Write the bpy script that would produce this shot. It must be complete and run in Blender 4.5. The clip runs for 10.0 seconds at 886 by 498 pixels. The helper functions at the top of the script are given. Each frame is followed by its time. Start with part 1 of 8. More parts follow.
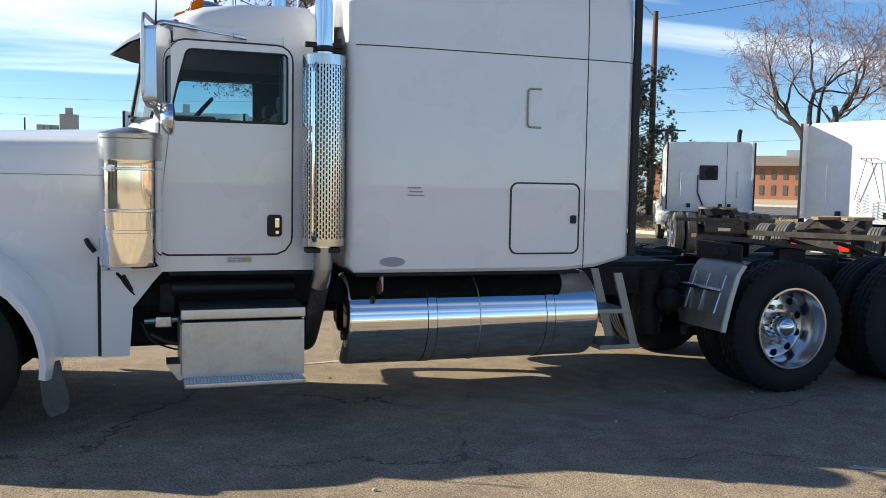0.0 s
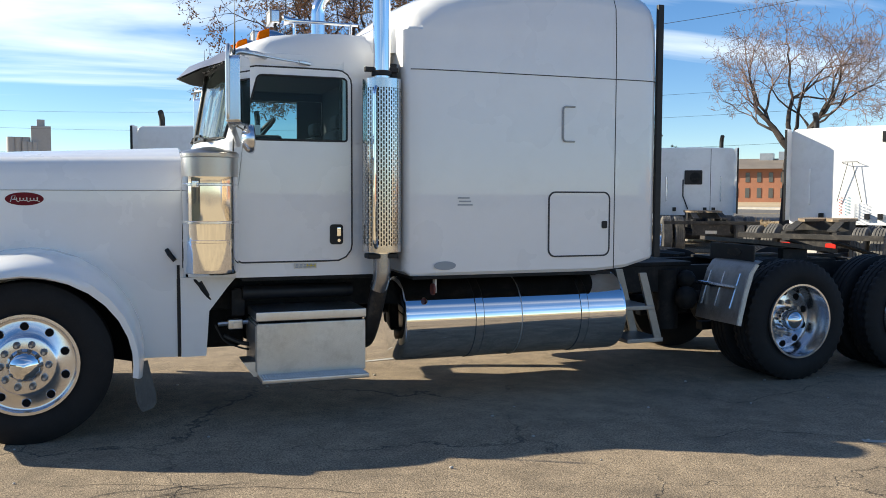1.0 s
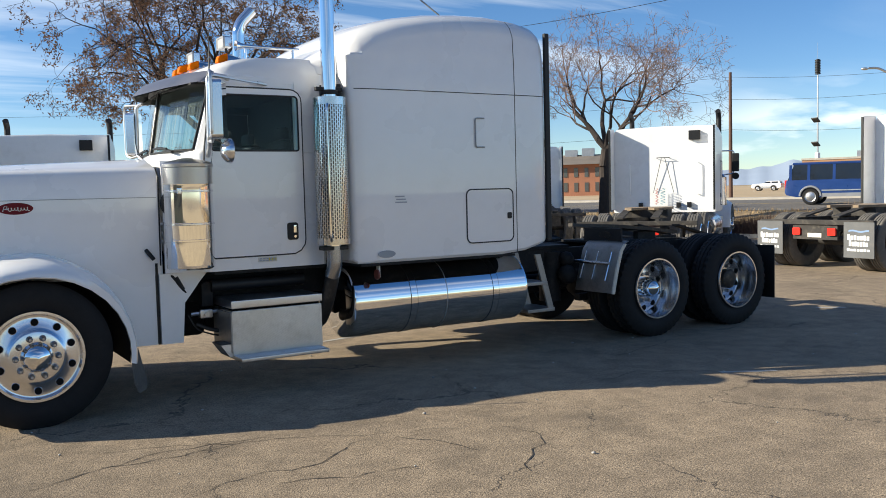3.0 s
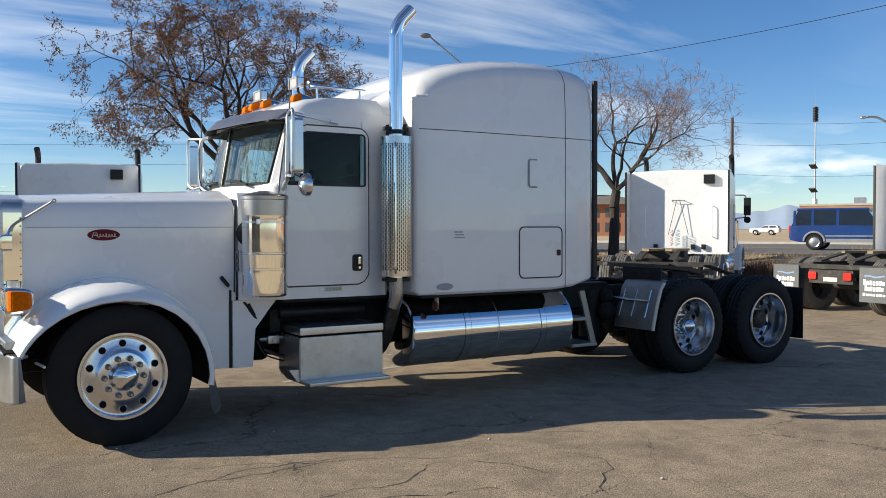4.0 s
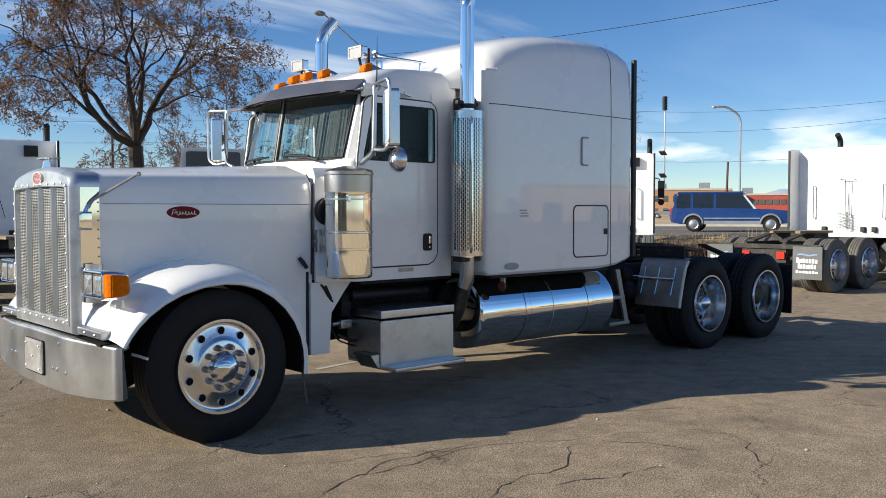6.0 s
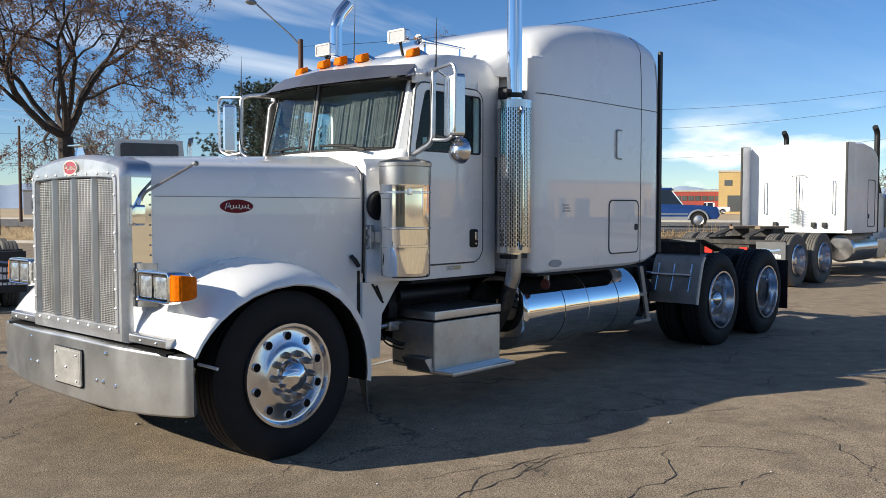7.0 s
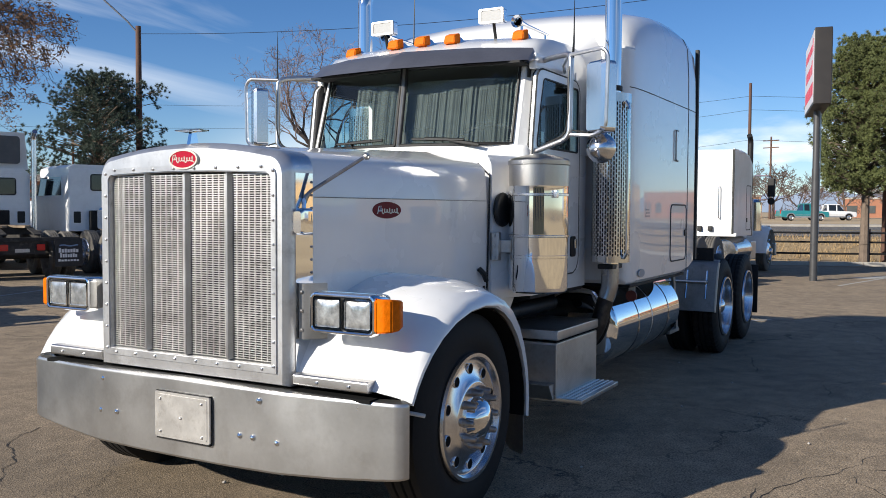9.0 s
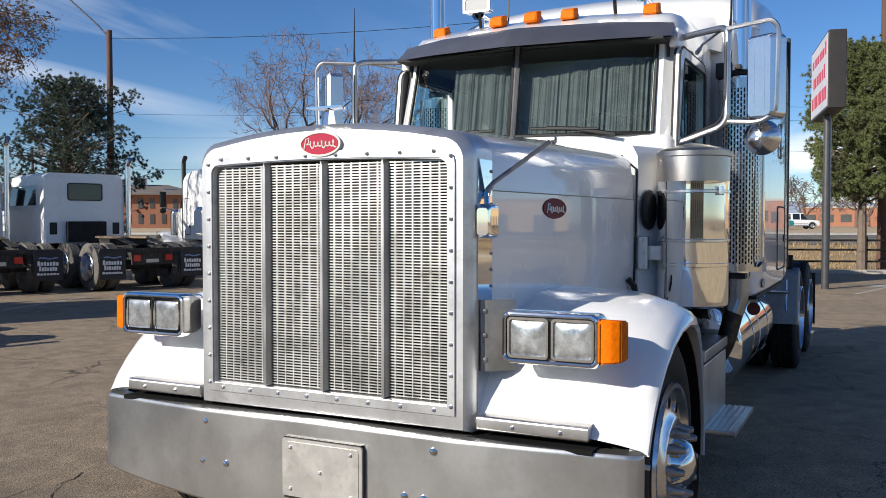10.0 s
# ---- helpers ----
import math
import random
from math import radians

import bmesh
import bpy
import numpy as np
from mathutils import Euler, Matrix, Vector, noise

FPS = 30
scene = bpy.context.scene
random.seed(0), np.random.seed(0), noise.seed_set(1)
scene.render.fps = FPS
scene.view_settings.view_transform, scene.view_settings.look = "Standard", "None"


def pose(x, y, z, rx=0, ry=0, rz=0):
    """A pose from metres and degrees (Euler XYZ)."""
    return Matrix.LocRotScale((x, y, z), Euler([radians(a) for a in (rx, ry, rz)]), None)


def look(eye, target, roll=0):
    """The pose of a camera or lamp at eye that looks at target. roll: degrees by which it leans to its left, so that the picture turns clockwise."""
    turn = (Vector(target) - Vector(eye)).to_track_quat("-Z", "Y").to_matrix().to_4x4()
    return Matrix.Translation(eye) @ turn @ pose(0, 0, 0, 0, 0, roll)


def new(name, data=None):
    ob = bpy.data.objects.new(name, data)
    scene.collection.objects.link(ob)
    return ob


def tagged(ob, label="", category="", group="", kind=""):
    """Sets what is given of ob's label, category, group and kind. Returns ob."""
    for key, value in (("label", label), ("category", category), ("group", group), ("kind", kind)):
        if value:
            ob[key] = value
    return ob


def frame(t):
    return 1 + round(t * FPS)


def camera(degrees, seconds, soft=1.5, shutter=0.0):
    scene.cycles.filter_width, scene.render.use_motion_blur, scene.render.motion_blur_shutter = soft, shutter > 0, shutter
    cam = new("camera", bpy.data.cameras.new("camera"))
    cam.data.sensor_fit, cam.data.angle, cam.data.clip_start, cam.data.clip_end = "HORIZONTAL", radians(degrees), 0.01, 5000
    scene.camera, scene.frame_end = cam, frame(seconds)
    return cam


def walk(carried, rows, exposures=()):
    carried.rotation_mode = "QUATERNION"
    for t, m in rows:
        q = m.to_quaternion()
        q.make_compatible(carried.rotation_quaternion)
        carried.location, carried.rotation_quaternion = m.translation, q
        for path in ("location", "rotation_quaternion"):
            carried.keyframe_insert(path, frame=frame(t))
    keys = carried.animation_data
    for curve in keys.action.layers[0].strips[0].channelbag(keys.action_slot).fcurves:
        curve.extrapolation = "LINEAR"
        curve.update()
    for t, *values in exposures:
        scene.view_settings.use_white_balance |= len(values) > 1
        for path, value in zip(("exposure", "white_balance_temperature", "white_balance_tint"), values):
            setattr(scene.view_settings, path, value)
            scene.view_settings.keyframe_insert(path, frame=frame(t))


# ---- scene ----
# ---- camera and walk ----
cam = camera(53.8, 10.0, soft=0.9)
PATH = [
    (0, (1.593, -6.857, 1.624), (2.134, -4.989, 1.485), 1),
    (0.5, (1.266, -7.117, 1.633), (1.821, -5.253, 1.492), 1),
    (1, (0.916, -7.271, 1.643), (1.508, -5.417, 1.520), 0.2),
    (1.5, (0.576, -7.434, 1.664), (1.210, -5.594, 1.543), -0.4),
    (2, (0.258, -7.646, 1.680), (0.994, -5.845, 1.558), -0.6),
    (2.2, (0.065, -7.722, 1.652), (0.939, -5.982, 1.533), -0.7),
    (3.3, (-0.655, -8.085, 1.636), (0.312, -6.398, 1.510), -1.5),
    (3.5, (-0.778, -8.098, 1.648), (0.190, -6.410, 1.522), -1.4),
    (4, (-1.163, -8.053, 1.638), (-0.185, -6.366, 1.594), -0.1),
    (4.5, (-1.521, -7.875, 1.624), (-0.533, -6.196, 1.567), -0.4),
    (5, (-1.886, -7.603, 1.626), (-0.870, -5.941, 1.563), -1.2),
    (5.5, (-2.277, -7.263, 1.632), (-1.155, -5.671, 1.557), -0.8),
    (5.7, (-2.415, -7.050, 1.589), (-1.243, -5.494, 1.511), -0.4),
    (6.8, (-3.091, -5.922, 1.602), (-1.716, -4.543, 1.514), -0.1),
    (7, (-3.186, -5.663, 1.585), (-1.795, -4.300, 1.494), -0),
    (7.5, (-3.463, -5.081, 1.580), (-1.959, -3.844, 1.476), -0.5),
    (8, (-3.681, -4.555, 1.598), (-2.076, -3.454, 1.486), -1),
    (8.5, (-3.801, -3.949, 1.602), (-2.198, -2.846, 1.503), -1.6),
    (9, (-3.862, -3.352, 1.598), (-2.202, -2.334, 1.512), 0.3),
    (9.5, (-3.717, -2.727, 1.605), (-2.014, -1.780, 1.568), 0.5),
    (10, (-3.604, -2.056, 1.540), (-1.898, -1.115, 1.479), -0),
]
walk(cam, [(t, look(eye, target, roll)) for t, eye, target, roll in PATH],
     exposures=[(0.0, 1.02, 7050, 4), (2.2, 0.97, 7050, 4), (3.5, 0.65, 6900, 5), (5.5, 0.57, 6800, 5), (8.5, 0.47, 6600, 7), (10.0, 0.31, 6500, 8)])

# ---- sky, sun and exposure ----
SUN_TO = Vector((-1.98, 0.935, 1.0)).normalized()
SUN_ELEV = math.asin(SUN_TO.z)
SUN_AZ = math.atan2(SUN_TO.x, SUN_TO.y)
scene.view_settings.exposure = 0.0

world = bpy.data.worlds.new("world")
scene.world = world
world.use_nodes = True
_n, _l = world.node_tree.nodes, world.node_tree.links
_n.clear()
_out = _n.new("ShaderNodeOutputWorld")
_bg = _n.new("ShaderNodeBackground")
_bg.inputs["Strength"].default_value = 0.09
_sky = _n.new("ShaderNodeTexSky")
_sky.sky_type = "NISHITA"
_sky.sun_disc = False
_sky.sun_elevation = SUN_ELEV
_sky.sun_rotation = SUN_AZ % (2 * math.pi)
_sky.altitude = 1600
_sky.air_density = 1.0
_sky.dust_density = 0.0
_sky.ozone_density = 3.4
# thin cirrus streaks and low cumulus, laid out over a flat cloud deck
_tc = _n.new("ShaderNodeTexCoord")
_sep = _n.new("ShaderNodeSeparateXYZ")
_l.new(_tc.outputs["Generated"], _sep.inputs[0])


def wmath(op, a, b=None):
    m = _n.new("ShaderNodeMath")
    m.operation = op
    for i, v in enumerate((a, b)):
        if v is None:
            continue
        if isinstance(v, (int, float)):
            m.inputs[i].default_value = v
        else:
            _l.new(v, m.inputs[i])
    return m.outputs[0]


_zz = wmath("ADD", wmath("MAXIMUM", _sep.outputs[2], 0.0), 0.10)
_comb = _n.new("ShaderNodeCombineXYZ")
_l.new(wmath("DIVIDE", _sep.outputs[0], _zz), _comb.inputs[0])
_l.new(wmath("DIVIDE", _sep.outputs[1], _zz), _comb.inputs[1])
_map = _n.new("ShaderNodeMapping")
_map.inputs["Rotation"].default_value = (0, 0, radians(38))
_map.inputs["Location"].default_value = (0.4, 1.9, 0)
_map.inputs["Scale"].default_value = (0.28, 1.1, 1.0)
_l.new(_comb.outputs[0], _map.inputs[0])
_noi = _n.new("ShaderNodeTexNoise")
_noi.inputs["Scale"].default_value = 0.75
_noi.inputs["Detail"].default_value = 7
_noi.inputs["Roughness"].default_value = 0.55
_noi.inputs["Distortion"].default_value = 0.4
_l.new(_map.outputs[0], _noi.inputs["Vector"])
_ramp = _n.new("ShaderNodeMapRange")
_ramp.inputs["From Min"].default_value = 0.49
_ramp.inputs["From Max"].default_value = 0.72
_ramp.inputs["To Max"].default_value = 0.78
_l.new(_noi.outputs["Fac"], _ramp.inputs["Value"])
# a bank of small cumulus close to the horizon
_map2 = _n.new("ShaderNodeMapping")
_map2.inputs["Scale"].default_value = (3.0, 3.0, 11.0)
_map2.inputs["Location"].default_value = (0.35, 0.2, 0.1)
_l.new(_tc.outputs["Generated"], _map2.inputs[0])
_noi2 = _n.new("ShaderNodeTexNoise")
_noi2.inputs["Scale"].default_value = 1.6
_noi2.inputs["Detail"].default_value = 8
_l.new(_map2.outputs[0], _noi2.inputs["Vector"])
_r2 = _n.new("ShaderNodeMapRange")
_r2.inputs["From Min"].default_value = 0.50
_r2.inputs["From Max"].default_value = 0.60
_l.new(_noi2.outputs["Fac"], _r2.inputs["Value"])
_lowband = _n.new("ShaderNodeMapRange")
_lowband.interpolation_type = "SMOOTHSTEP"
_lowband.inputs["From Min"].default_value = 0.125
_lowband.inputs["From Max"].default_value = 0.05
_l.new(_sep.outputs[2], _lowband.inputs["Value"])
# the streaks stay high, the cumulus lies in the east
_high = _n.new("ShaderNodeMapRange")
_high.interpolation_type = "SMOOTHSTEP"
_high.inputs["From Min"].default_value = 0.05
_high.inputs["From Max"].default_value = 0.13
_l.new(_sep.outputs[2], _high.inputs["Value"])
_east = _n.new("ShaderNodeMapRange")
_east.interpolation_type = "SMOOTHSTEP"
_east.inputs["From Min"].default_value = 0.80
_east.inputs["From Max"].default_value = 0.95
_l.new(wmath("ADD", wmath("MULTIPLY", _sep.outputs[0], 0.97), wmath("MULTIPLY", _sep.outputs[1], 0.22)), _east.inputs["Value"])
_low = wmath("MULTIPLY", wmath("MULTIPLY", _r2.outputs[0], _lowband.outputs[0]), _east.outputs[0])
_north = _n.new("ShaderNodeMapRange")
_north.interpolation_type = "SMOOTHSTEP"
_north.inputs["From Min"].default_value = 0.55
_north.inputs["From Max"].default_value = 0.92
_north.inputs["To Min"].default_value = 0.45
_l.new(_sep.outputs[1], _north.inputs["Value"])
_clear = _n.new("ShaderNodeMapRange")
_clear.interpolation_type = "SMOOTHSTEP"
_clear.inputs["From Min"].default_value = 0.60
_clear.inputs["From Max"].default_value = 0.80
_clear.inputs["To Min"].default_value = 1.0
_clear.inputs["To Max"].default_value = 0.25
_l.new(_sep.outputs[0], _clear.inputs["Value"])
_streaks = wmath("MULTIPLY", wmath("MULTIPLY", _ramp.outputs[0], _high.outputs[0]), wmath("MULTIPLY", _north.outputs[0], _clear.outputs[0]))
_cl = wmath("MAXIMUM", _streaks, _low)
_mix = _n.new("ShaderNodeMix")
_mix.data_type = "RGBA"
_l.new(_cl, _mix.inputs["Factor"])
_hs = _n.new("ShaderNodeHueSaturation")
_hs.inputs["Saturation"].default_value = 1.20
_hs.inputs["Hue"].default_value = 0.508
_l.new(_sky.outputs[0], _hs.inputs["Color"])
# clear dry air: the low sky stays blue
_dry = _n.new("ShaderNodeMapRange")
_dry.inputs["From Min"].default_value = 0.30
_dry.inputs["From Max"].default_value = 0.0
_l.new(_sep.outputs[2], _dry.inputs["Value"])
_tint = _n.new("ShaderNodeMix")
_tint.data_type = "RGBA"
_tint.blend_type = "MULTIPLY"
_l.new(_dry.outputs[0], _tint.inputs["Factor"])
_l.new(_hs.outputs[0], _tint.inputs[6])
_tint.inputs[7].default_value = (0.90, 0.92, 1.0, 1)
_l.new(_tint.outputs[2], _mix.inputs[6])
_mix.inputs[7].default_value = (10.2, 10.4, 10.8, 1)
_l.new(_mix.outputs[2], _bg.inputs["Color"])
_l.new(_bg.outputs[0], _out.inputs[0])

_sun = bpy.data.lights.new("sun", "SUN")
_sun.energy = 5.0
_sun.angle = radians(0.53)
_sun.color = (1.0, 0.93, 0.84)
sun = new("sun", _sun)
sun.matrix_world = look((0, 0, 30), tuple(Vector((0, 0, 30)) - SUN_TO))

# ---- materials ----
def mat(name, color, rough=0.5, metal=0.0, var=0.12, scale=3.0, fine=60.0, bump=0.0, bscale=200.0, coat=0.0,
        rvar=0.08, dirt=None, dirt_amt=0.0, spec=0.5, per_object=0.0):
    """A surface with broad and fine variation in colour and gloss, fine relief, and dirt in patches of its own."""
    m = bpy.data.materials.new(name)
    m.use_nodes = True
    n, l = m.node_tree.nodes, m.node_tree.links
    b = n["Principled BSDF"]
    tc = n.new("ShaderNodeTexCoord")
    n1 = n.new("ShaderNodeTexNoise")
    n1.inputs["Scale"].default_value = scale
    n1.inputs["Detail"].default_value = 5
    l.new(tc.outputs["Object"], n1.inputs["Vector"])
    n2 = n.new("ShaderNodeTexNoise")
    n2.inputs["Scale"].default_value = fine
    n2.inputs["Detail"].default_value = 3
    l.new(tc.outputs["Object"], n2.inputs["Vector"])
    mx = n.new("ShaderNodeMix")
    mx.data_type = "RGBA"
    add = n.new("ShaderNodeMath")
    add.operation = "MULTIPLY_ADD"
    l.new(n2.outputs["Fac"], add.inputs[0])
    add.inputs[1].default_value = 0.4
    l.new(n1.outputs["Fac"], add.inputs[2])
    rg = n.new("ShaderNodeMapRange")
    rg.inputs["From Min"].default_value = 0.45
    rg.inputs["From Max"].default_value = 0.95
    l.new(add.outputs[0], rg.inputs["Value"])
    l.new(rg.outputs[0], mx.inputs["Factor"])
    c = Vector(color[:3])
    mx.inputs[6].default_value = (*(c * (1 - var)), 1)
    mx.inputs[7].default_value = (*(min(1.0, v * (1 + var)) for v in c), 1)
    col = mx.outputs[2]
    if per_object:
        oi = n.new("ShaderNodeObjectInfo")
        pr = n.new("ShaderNodeMapRange")
        pr.inputs["To Min"].default_value = 1 - per_object
        pr.inputs["To Max"].default_value = 1 + per_object
        l.new(oi.outputs["Random"], pr.inputs["Value"])
        sc = n.new("ShaderNodeVectorMath")
        sc.operation = "SCALE"
        l.new(col, sc.inputs[0])
        l.new(pr.outputs[0], sc.inputs["Scale"])
        col = sc.outputs[0]
    if dirt:
        n3 = n.new("ShaderNodeTexNoise")
        n3.inputs["Scale"].default_value = scale * 2.3
        n3.inputs["Detail"].default_value = 8
        n3.inputs["Roughness"].default_value = 0.7
        l.new(tc.outputs["Object"], n3.inputs["Vector"])
        r3 = n.new("ShaderNodeMapRange")
        r3.inputs["From Min"].default_value = 0.5
        r3.inputs["From Max"].default_value = 0.75
        r3.inputs["To Max"].default_value = dirt_amt
        l.new(n3.outputs["Fac"], r3.inputs["Value"])
        md = n.new("ShaderNodeMix")
        md.data_type = "RGBA"
        l.new(r3.outputs[0], md.inputs["Factor"])
        l.new(col, md.inputs[6])
        md.inputs[7].default_value = (*dirt, 1)
        col = md.outputs[2]
    l.new(col, b.inputs["Base Color"])
    rr = n.new("ShaderNodeMapRange")
    rr.inputs["To Min"].default_value = max(0.0, rough - rvar)
    rr.inputs["To Max"].default_value = min(1.0, rough + rvar)
    l.new(n1.outputs["Fac"], rr.inputs["Value"])
    l.new(rr.outputs[0], b.inputs["Roughness"])
    b.inputs["Metallic"].default_value = metal
    b.inputs["Coat Weight"].default_value = coat
    b.inputs["Coat Roughness"].default_value = 0.02
    b.inputs["Specular IOR Level"].default_value = spec
    if bump:
        nb = n.new("ShaderNodeTexNoise")
        nb.inputs["Scale"].default_value = bscale
        nb.inputs["Detail"].default_value = 4
        l.new(tc.outputs["Object"], nb.inputs["Vector"])
        bp = n.new("ShaderNodeBump")
        bp.inputs["Strength"].default_value = bump
        bp.inputs["Distance"].default_value = 0.01
        l.new(nb.outputs["Fac"], bp.inputs["Height"])
        l.new(bp.outputs[0], b.inputs["Normal"])
    return m


def glass(name, tint, rough=0.0, base=0.035):
    """Thin glazing: clear or tinted, seen through, with a sharp gloss on it."""
    m = bpy.data.materials.new(name)
    m.use_nodes = True
    n, l = m.node_tree.nodes, m.node_tree.links
    n.clear()
    out = n.new("ShaderNodeOutputMaterial")
    tr = n.new("ShaderNodeBsdfTransparent")
    tr.inputs[0].default_value = (*tint, 1)
    gl = n.new("ShaderNodeBsdfGlossy")
    gl.inputs["Roughness"].default_value = rough
    lw = n.new("ShaderNodeLayerWeight")
    lw.inputs["Blend"].default_value = 0.5
    pw = n.new("ShaderNodeMath")
    pw.operation = "POWER"
    l.new(lw.outputs["Facing"], pw.inputs[0])
    pw.inputs[1].default_value = 4.0
    fr = n.new("ShaderNodeMath")
    fr.operation = "MULTIPLY_ADD"
    l.new(pw.outputs[0], fr.inputs[0])
    fr.inputs[1].default_value = 0.9
    fr.inputs[2].default_value = base
    tc = n.new("ShaderNodeTexCoord")
    no = n.new("ShaderNodeTexNoise")
    no.inputs["Scale"].default_value = 6
    l.new(tc.outputs["Object"], no.inputs["Vector"])
    mu = n.new("ShaderNodeMath")
    mu.operation = "MULTIPLY_ADD"
    l.new(no.outputs["Fac"], mu.inputs[0])
    mu.inputs[1].default_value = 0.012
    l.new(fr.outputs[0], mu.inputs[2])
    mx = n.new("ShaderNodeMixShader")
    l.new(mu.outputs[0], mx.inputs[0])
    l.new(tr.outputs[0], mx.inputs[1])
    l.new(gl.outputs[0], mx.inputs[2])
    l.new(mx.outputs[0], out.inputs[0])
    return m


def sheer(name, color, cover):
    """Thin voile: mostly seen through, a little of its own colour."""
    m = bpy.data.materials.new(name)
    m.use_nodes = True
    n, l = m.node_tree.nodes, m.node_tree.links
    n.clear()
    out = n.new("ShaderNodeOutputMaterial")
    tr = n.new("ShaderNodeBsdfTransparent")
    df = n.new("ShaderNodeBsdfDiffuse")
    df.inputs[0].default_value = (*color, 1)
    tc = n.new("ShaderNodeTexCoord")
    no = n.new("ShaderNodeTexNoise")
    no.inputs["Scale"].default_value = 14
    l.new(tc.outputs["Object"], no.inputs["Vector"])
    rg = n.new("ShaderNodeMapRange")
    rg.inputs["To Min"].default_value = cover * 0.6
    rg.inputs["To Max"].default_value = cover * 1.4
    l.new(no.outputs["Fac"], rg.inputs["Value"])
    mx = n.new("ShaderNodeMixShader")
    l.new(rg.outputs[0], mx.inputs[0])
    l.new(tr.outputs[0], mx.inputs[1])
    l.new(df.outputs[0], mx.inputs[2])
    l.new(mx.outputs[0], out.inputs[0])
    return m


M_CURTAIN = sheer("sheer_grey_green_curtain", (0.62, 0.69, 0.68), 0.15)
M_PAINT = mat("white_paint", (0.82, 0.815, 0.80), 0.28, var=0.02, scale=1.2, fine=9, coat=1.0, rvar=0.06, dirt=(0.55, 0.53, 0.5), dirt_amt=0.12)
M_PAINT_BG = mat("white_fleet_paint", (0.82, 0.82, 0.81), 0.35, var=0.04, scale=1.0, fine=8, coat=0.3, dirt=(0.45, 0.42, 0.38), dirt_amt=0.25, per_object=0.03)
M_CHROME = mat("chrome", (0.83, 0.83, 0.83), 0.045, 1.0, var=0.03, rvar=0.03, scale=4)
M_STAINLESS = mat("polished_stainless", (0.76, 0.76, 0.77), 0.20, 1.0, var=0.05, rvar=0.05, scale=5)
M_BUMPER = mat("weathered_chrome", (0.54, 0.535, 0.526), 0.32, 0.9, var=0.10, scale=2.5, fine=45, rvar=0.12, bump=0.02, bscale=90, dirt=(0.35, 0.33, 0.31), dirt_amt=0.5)
M_SHELL = mat("dull_stainless", (0.66, 0.66, 0.665), 0.36, 0.85, var=0.10, scale=3.5, fine=40, rvar=0.12, dirt=(0.34, 0.33, 0.32), dirt_amt=0.7)
M_MESH = mat("bright_punched_steel", (0.575, 0.564, 0.546), 0.46, 0.9, var=0.16, scale=4, fine=40, rvar=0.1, dirt=(0.16, 0.15, 0.13), dirt_amt=0.8)
M_ALU_DULL = mat("dull_grey_aluminium", (0.30, 0.295, 0.285), 0.45, 0.8, var=0.15, scale=5, fine=50, rvar=0.1, dirt=(0.12, 0.11, 0.10), dirt_amt=0.5)
M_ALU = mat("aluminium", (0.62, 0.61, 0.60), 0.34, 1.0, var=0.08, scale=4, fine=60, rvar=0.1, dirt=(0.30, 0.28, 0.26), dirt_amt=0.4)
M_RIM = mat("polished_rim", (0.74, 0.74, 0.755), 0.21, 1.0, var=0.04, rvar=0.03, scale=9, dirt=(0.52, 0.50, 0.48), dirt_amt=0.2)
M_DULLMETAL = mat("dull_hub_metal", (0.40, 0.38, 0.36), 0.42, 1.0, var=0.15, scale=12, dirt=(0.16, 0.13, 0.11), dirt_amt=0.6)
M_RUBBER = mat("tyre_rubber", (0.0145, 0.0145, 0.015), 0.66, var=0.25, scale=5, fine=60, bump=0.12, bscale=160, dirt=(0.026, 0.024, 0.022), dirt_amt=0.3, spec=0.20)
M_RUBBER_DUSTY = mat("dusty_tyre_tread", (0.115, 0.107, 0.095), 0.85, var=0.25, scale=4, fine=50, bump=0.15, bscale=120, dirt=(0.24, 0.21, 0.17), dirt_amt=0.6)
M_BLACK = mat("black_plastic", (0.010, 0.010, 0.0105), 0.5, var=0.2, scale=6, fine=80, dirt=(0.045, 0.042, 0.038), dirt_amt=0.2, spec=0.4)
M_FRAME = mat("black_frame_steel", (0.012, 0.012, 0.0125), 0.6, 0.0, var=0.3, scale=4, fine=50, bump=0.06, dirt=(0.06, 0.052, 0.044), dirt_amt=0.5, spec=0.22)
M_GREASE = mat("greasy_steel", (0.035, 0.030, 0.026), 0.5, 0.5, var=0.3, scale=6, dirt=(0.20, 0.15, 0.10), dirt_amt=0.5)
M_FRAME_DUSTY = mat("dusty_frame_steel", (0.045, 0.042, 0.039), 0.75, 0.0, var=0.3, scale=4, fine=50, bump=0.06, dirt=(0.15, 0.13, 0.105), dirt_amt=0.6, spec=0.2)
# near-black that puts shade into holes, gaps, wheel wells and the radiator
M_DARK = mat("cavity_shade", (0.006, 0.006, 0.006), 0.9, var=0.2, spec=0.2)
# near-black for the cab trim, and for the shade painted under the visor
M_INTERIOR = mat("trim_and_visor_shade", (0.018, 0.018, 0.02), 0.7, var=0.15, scale=5)
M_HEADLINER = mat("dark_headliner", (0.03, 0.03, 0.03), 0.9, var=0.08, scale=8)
M_VISOR = mat("worn_grey_visor", (0.30, 0.29, 0.30), 0.34, 0.85, var=0.10, scale=4, rvar=0.08)
M_AMBER = mat("amber_lens", (0.68, 0.145, 0.002), 0.45, var=0.16, scale=40, fine=220, coat=0.0, spec=0.06, bump=0.25, bscale=90)
M_RED = mat("red_lens", (0.65, 0.03, 0.02), 0.2, var=0.08, coat=0.6)
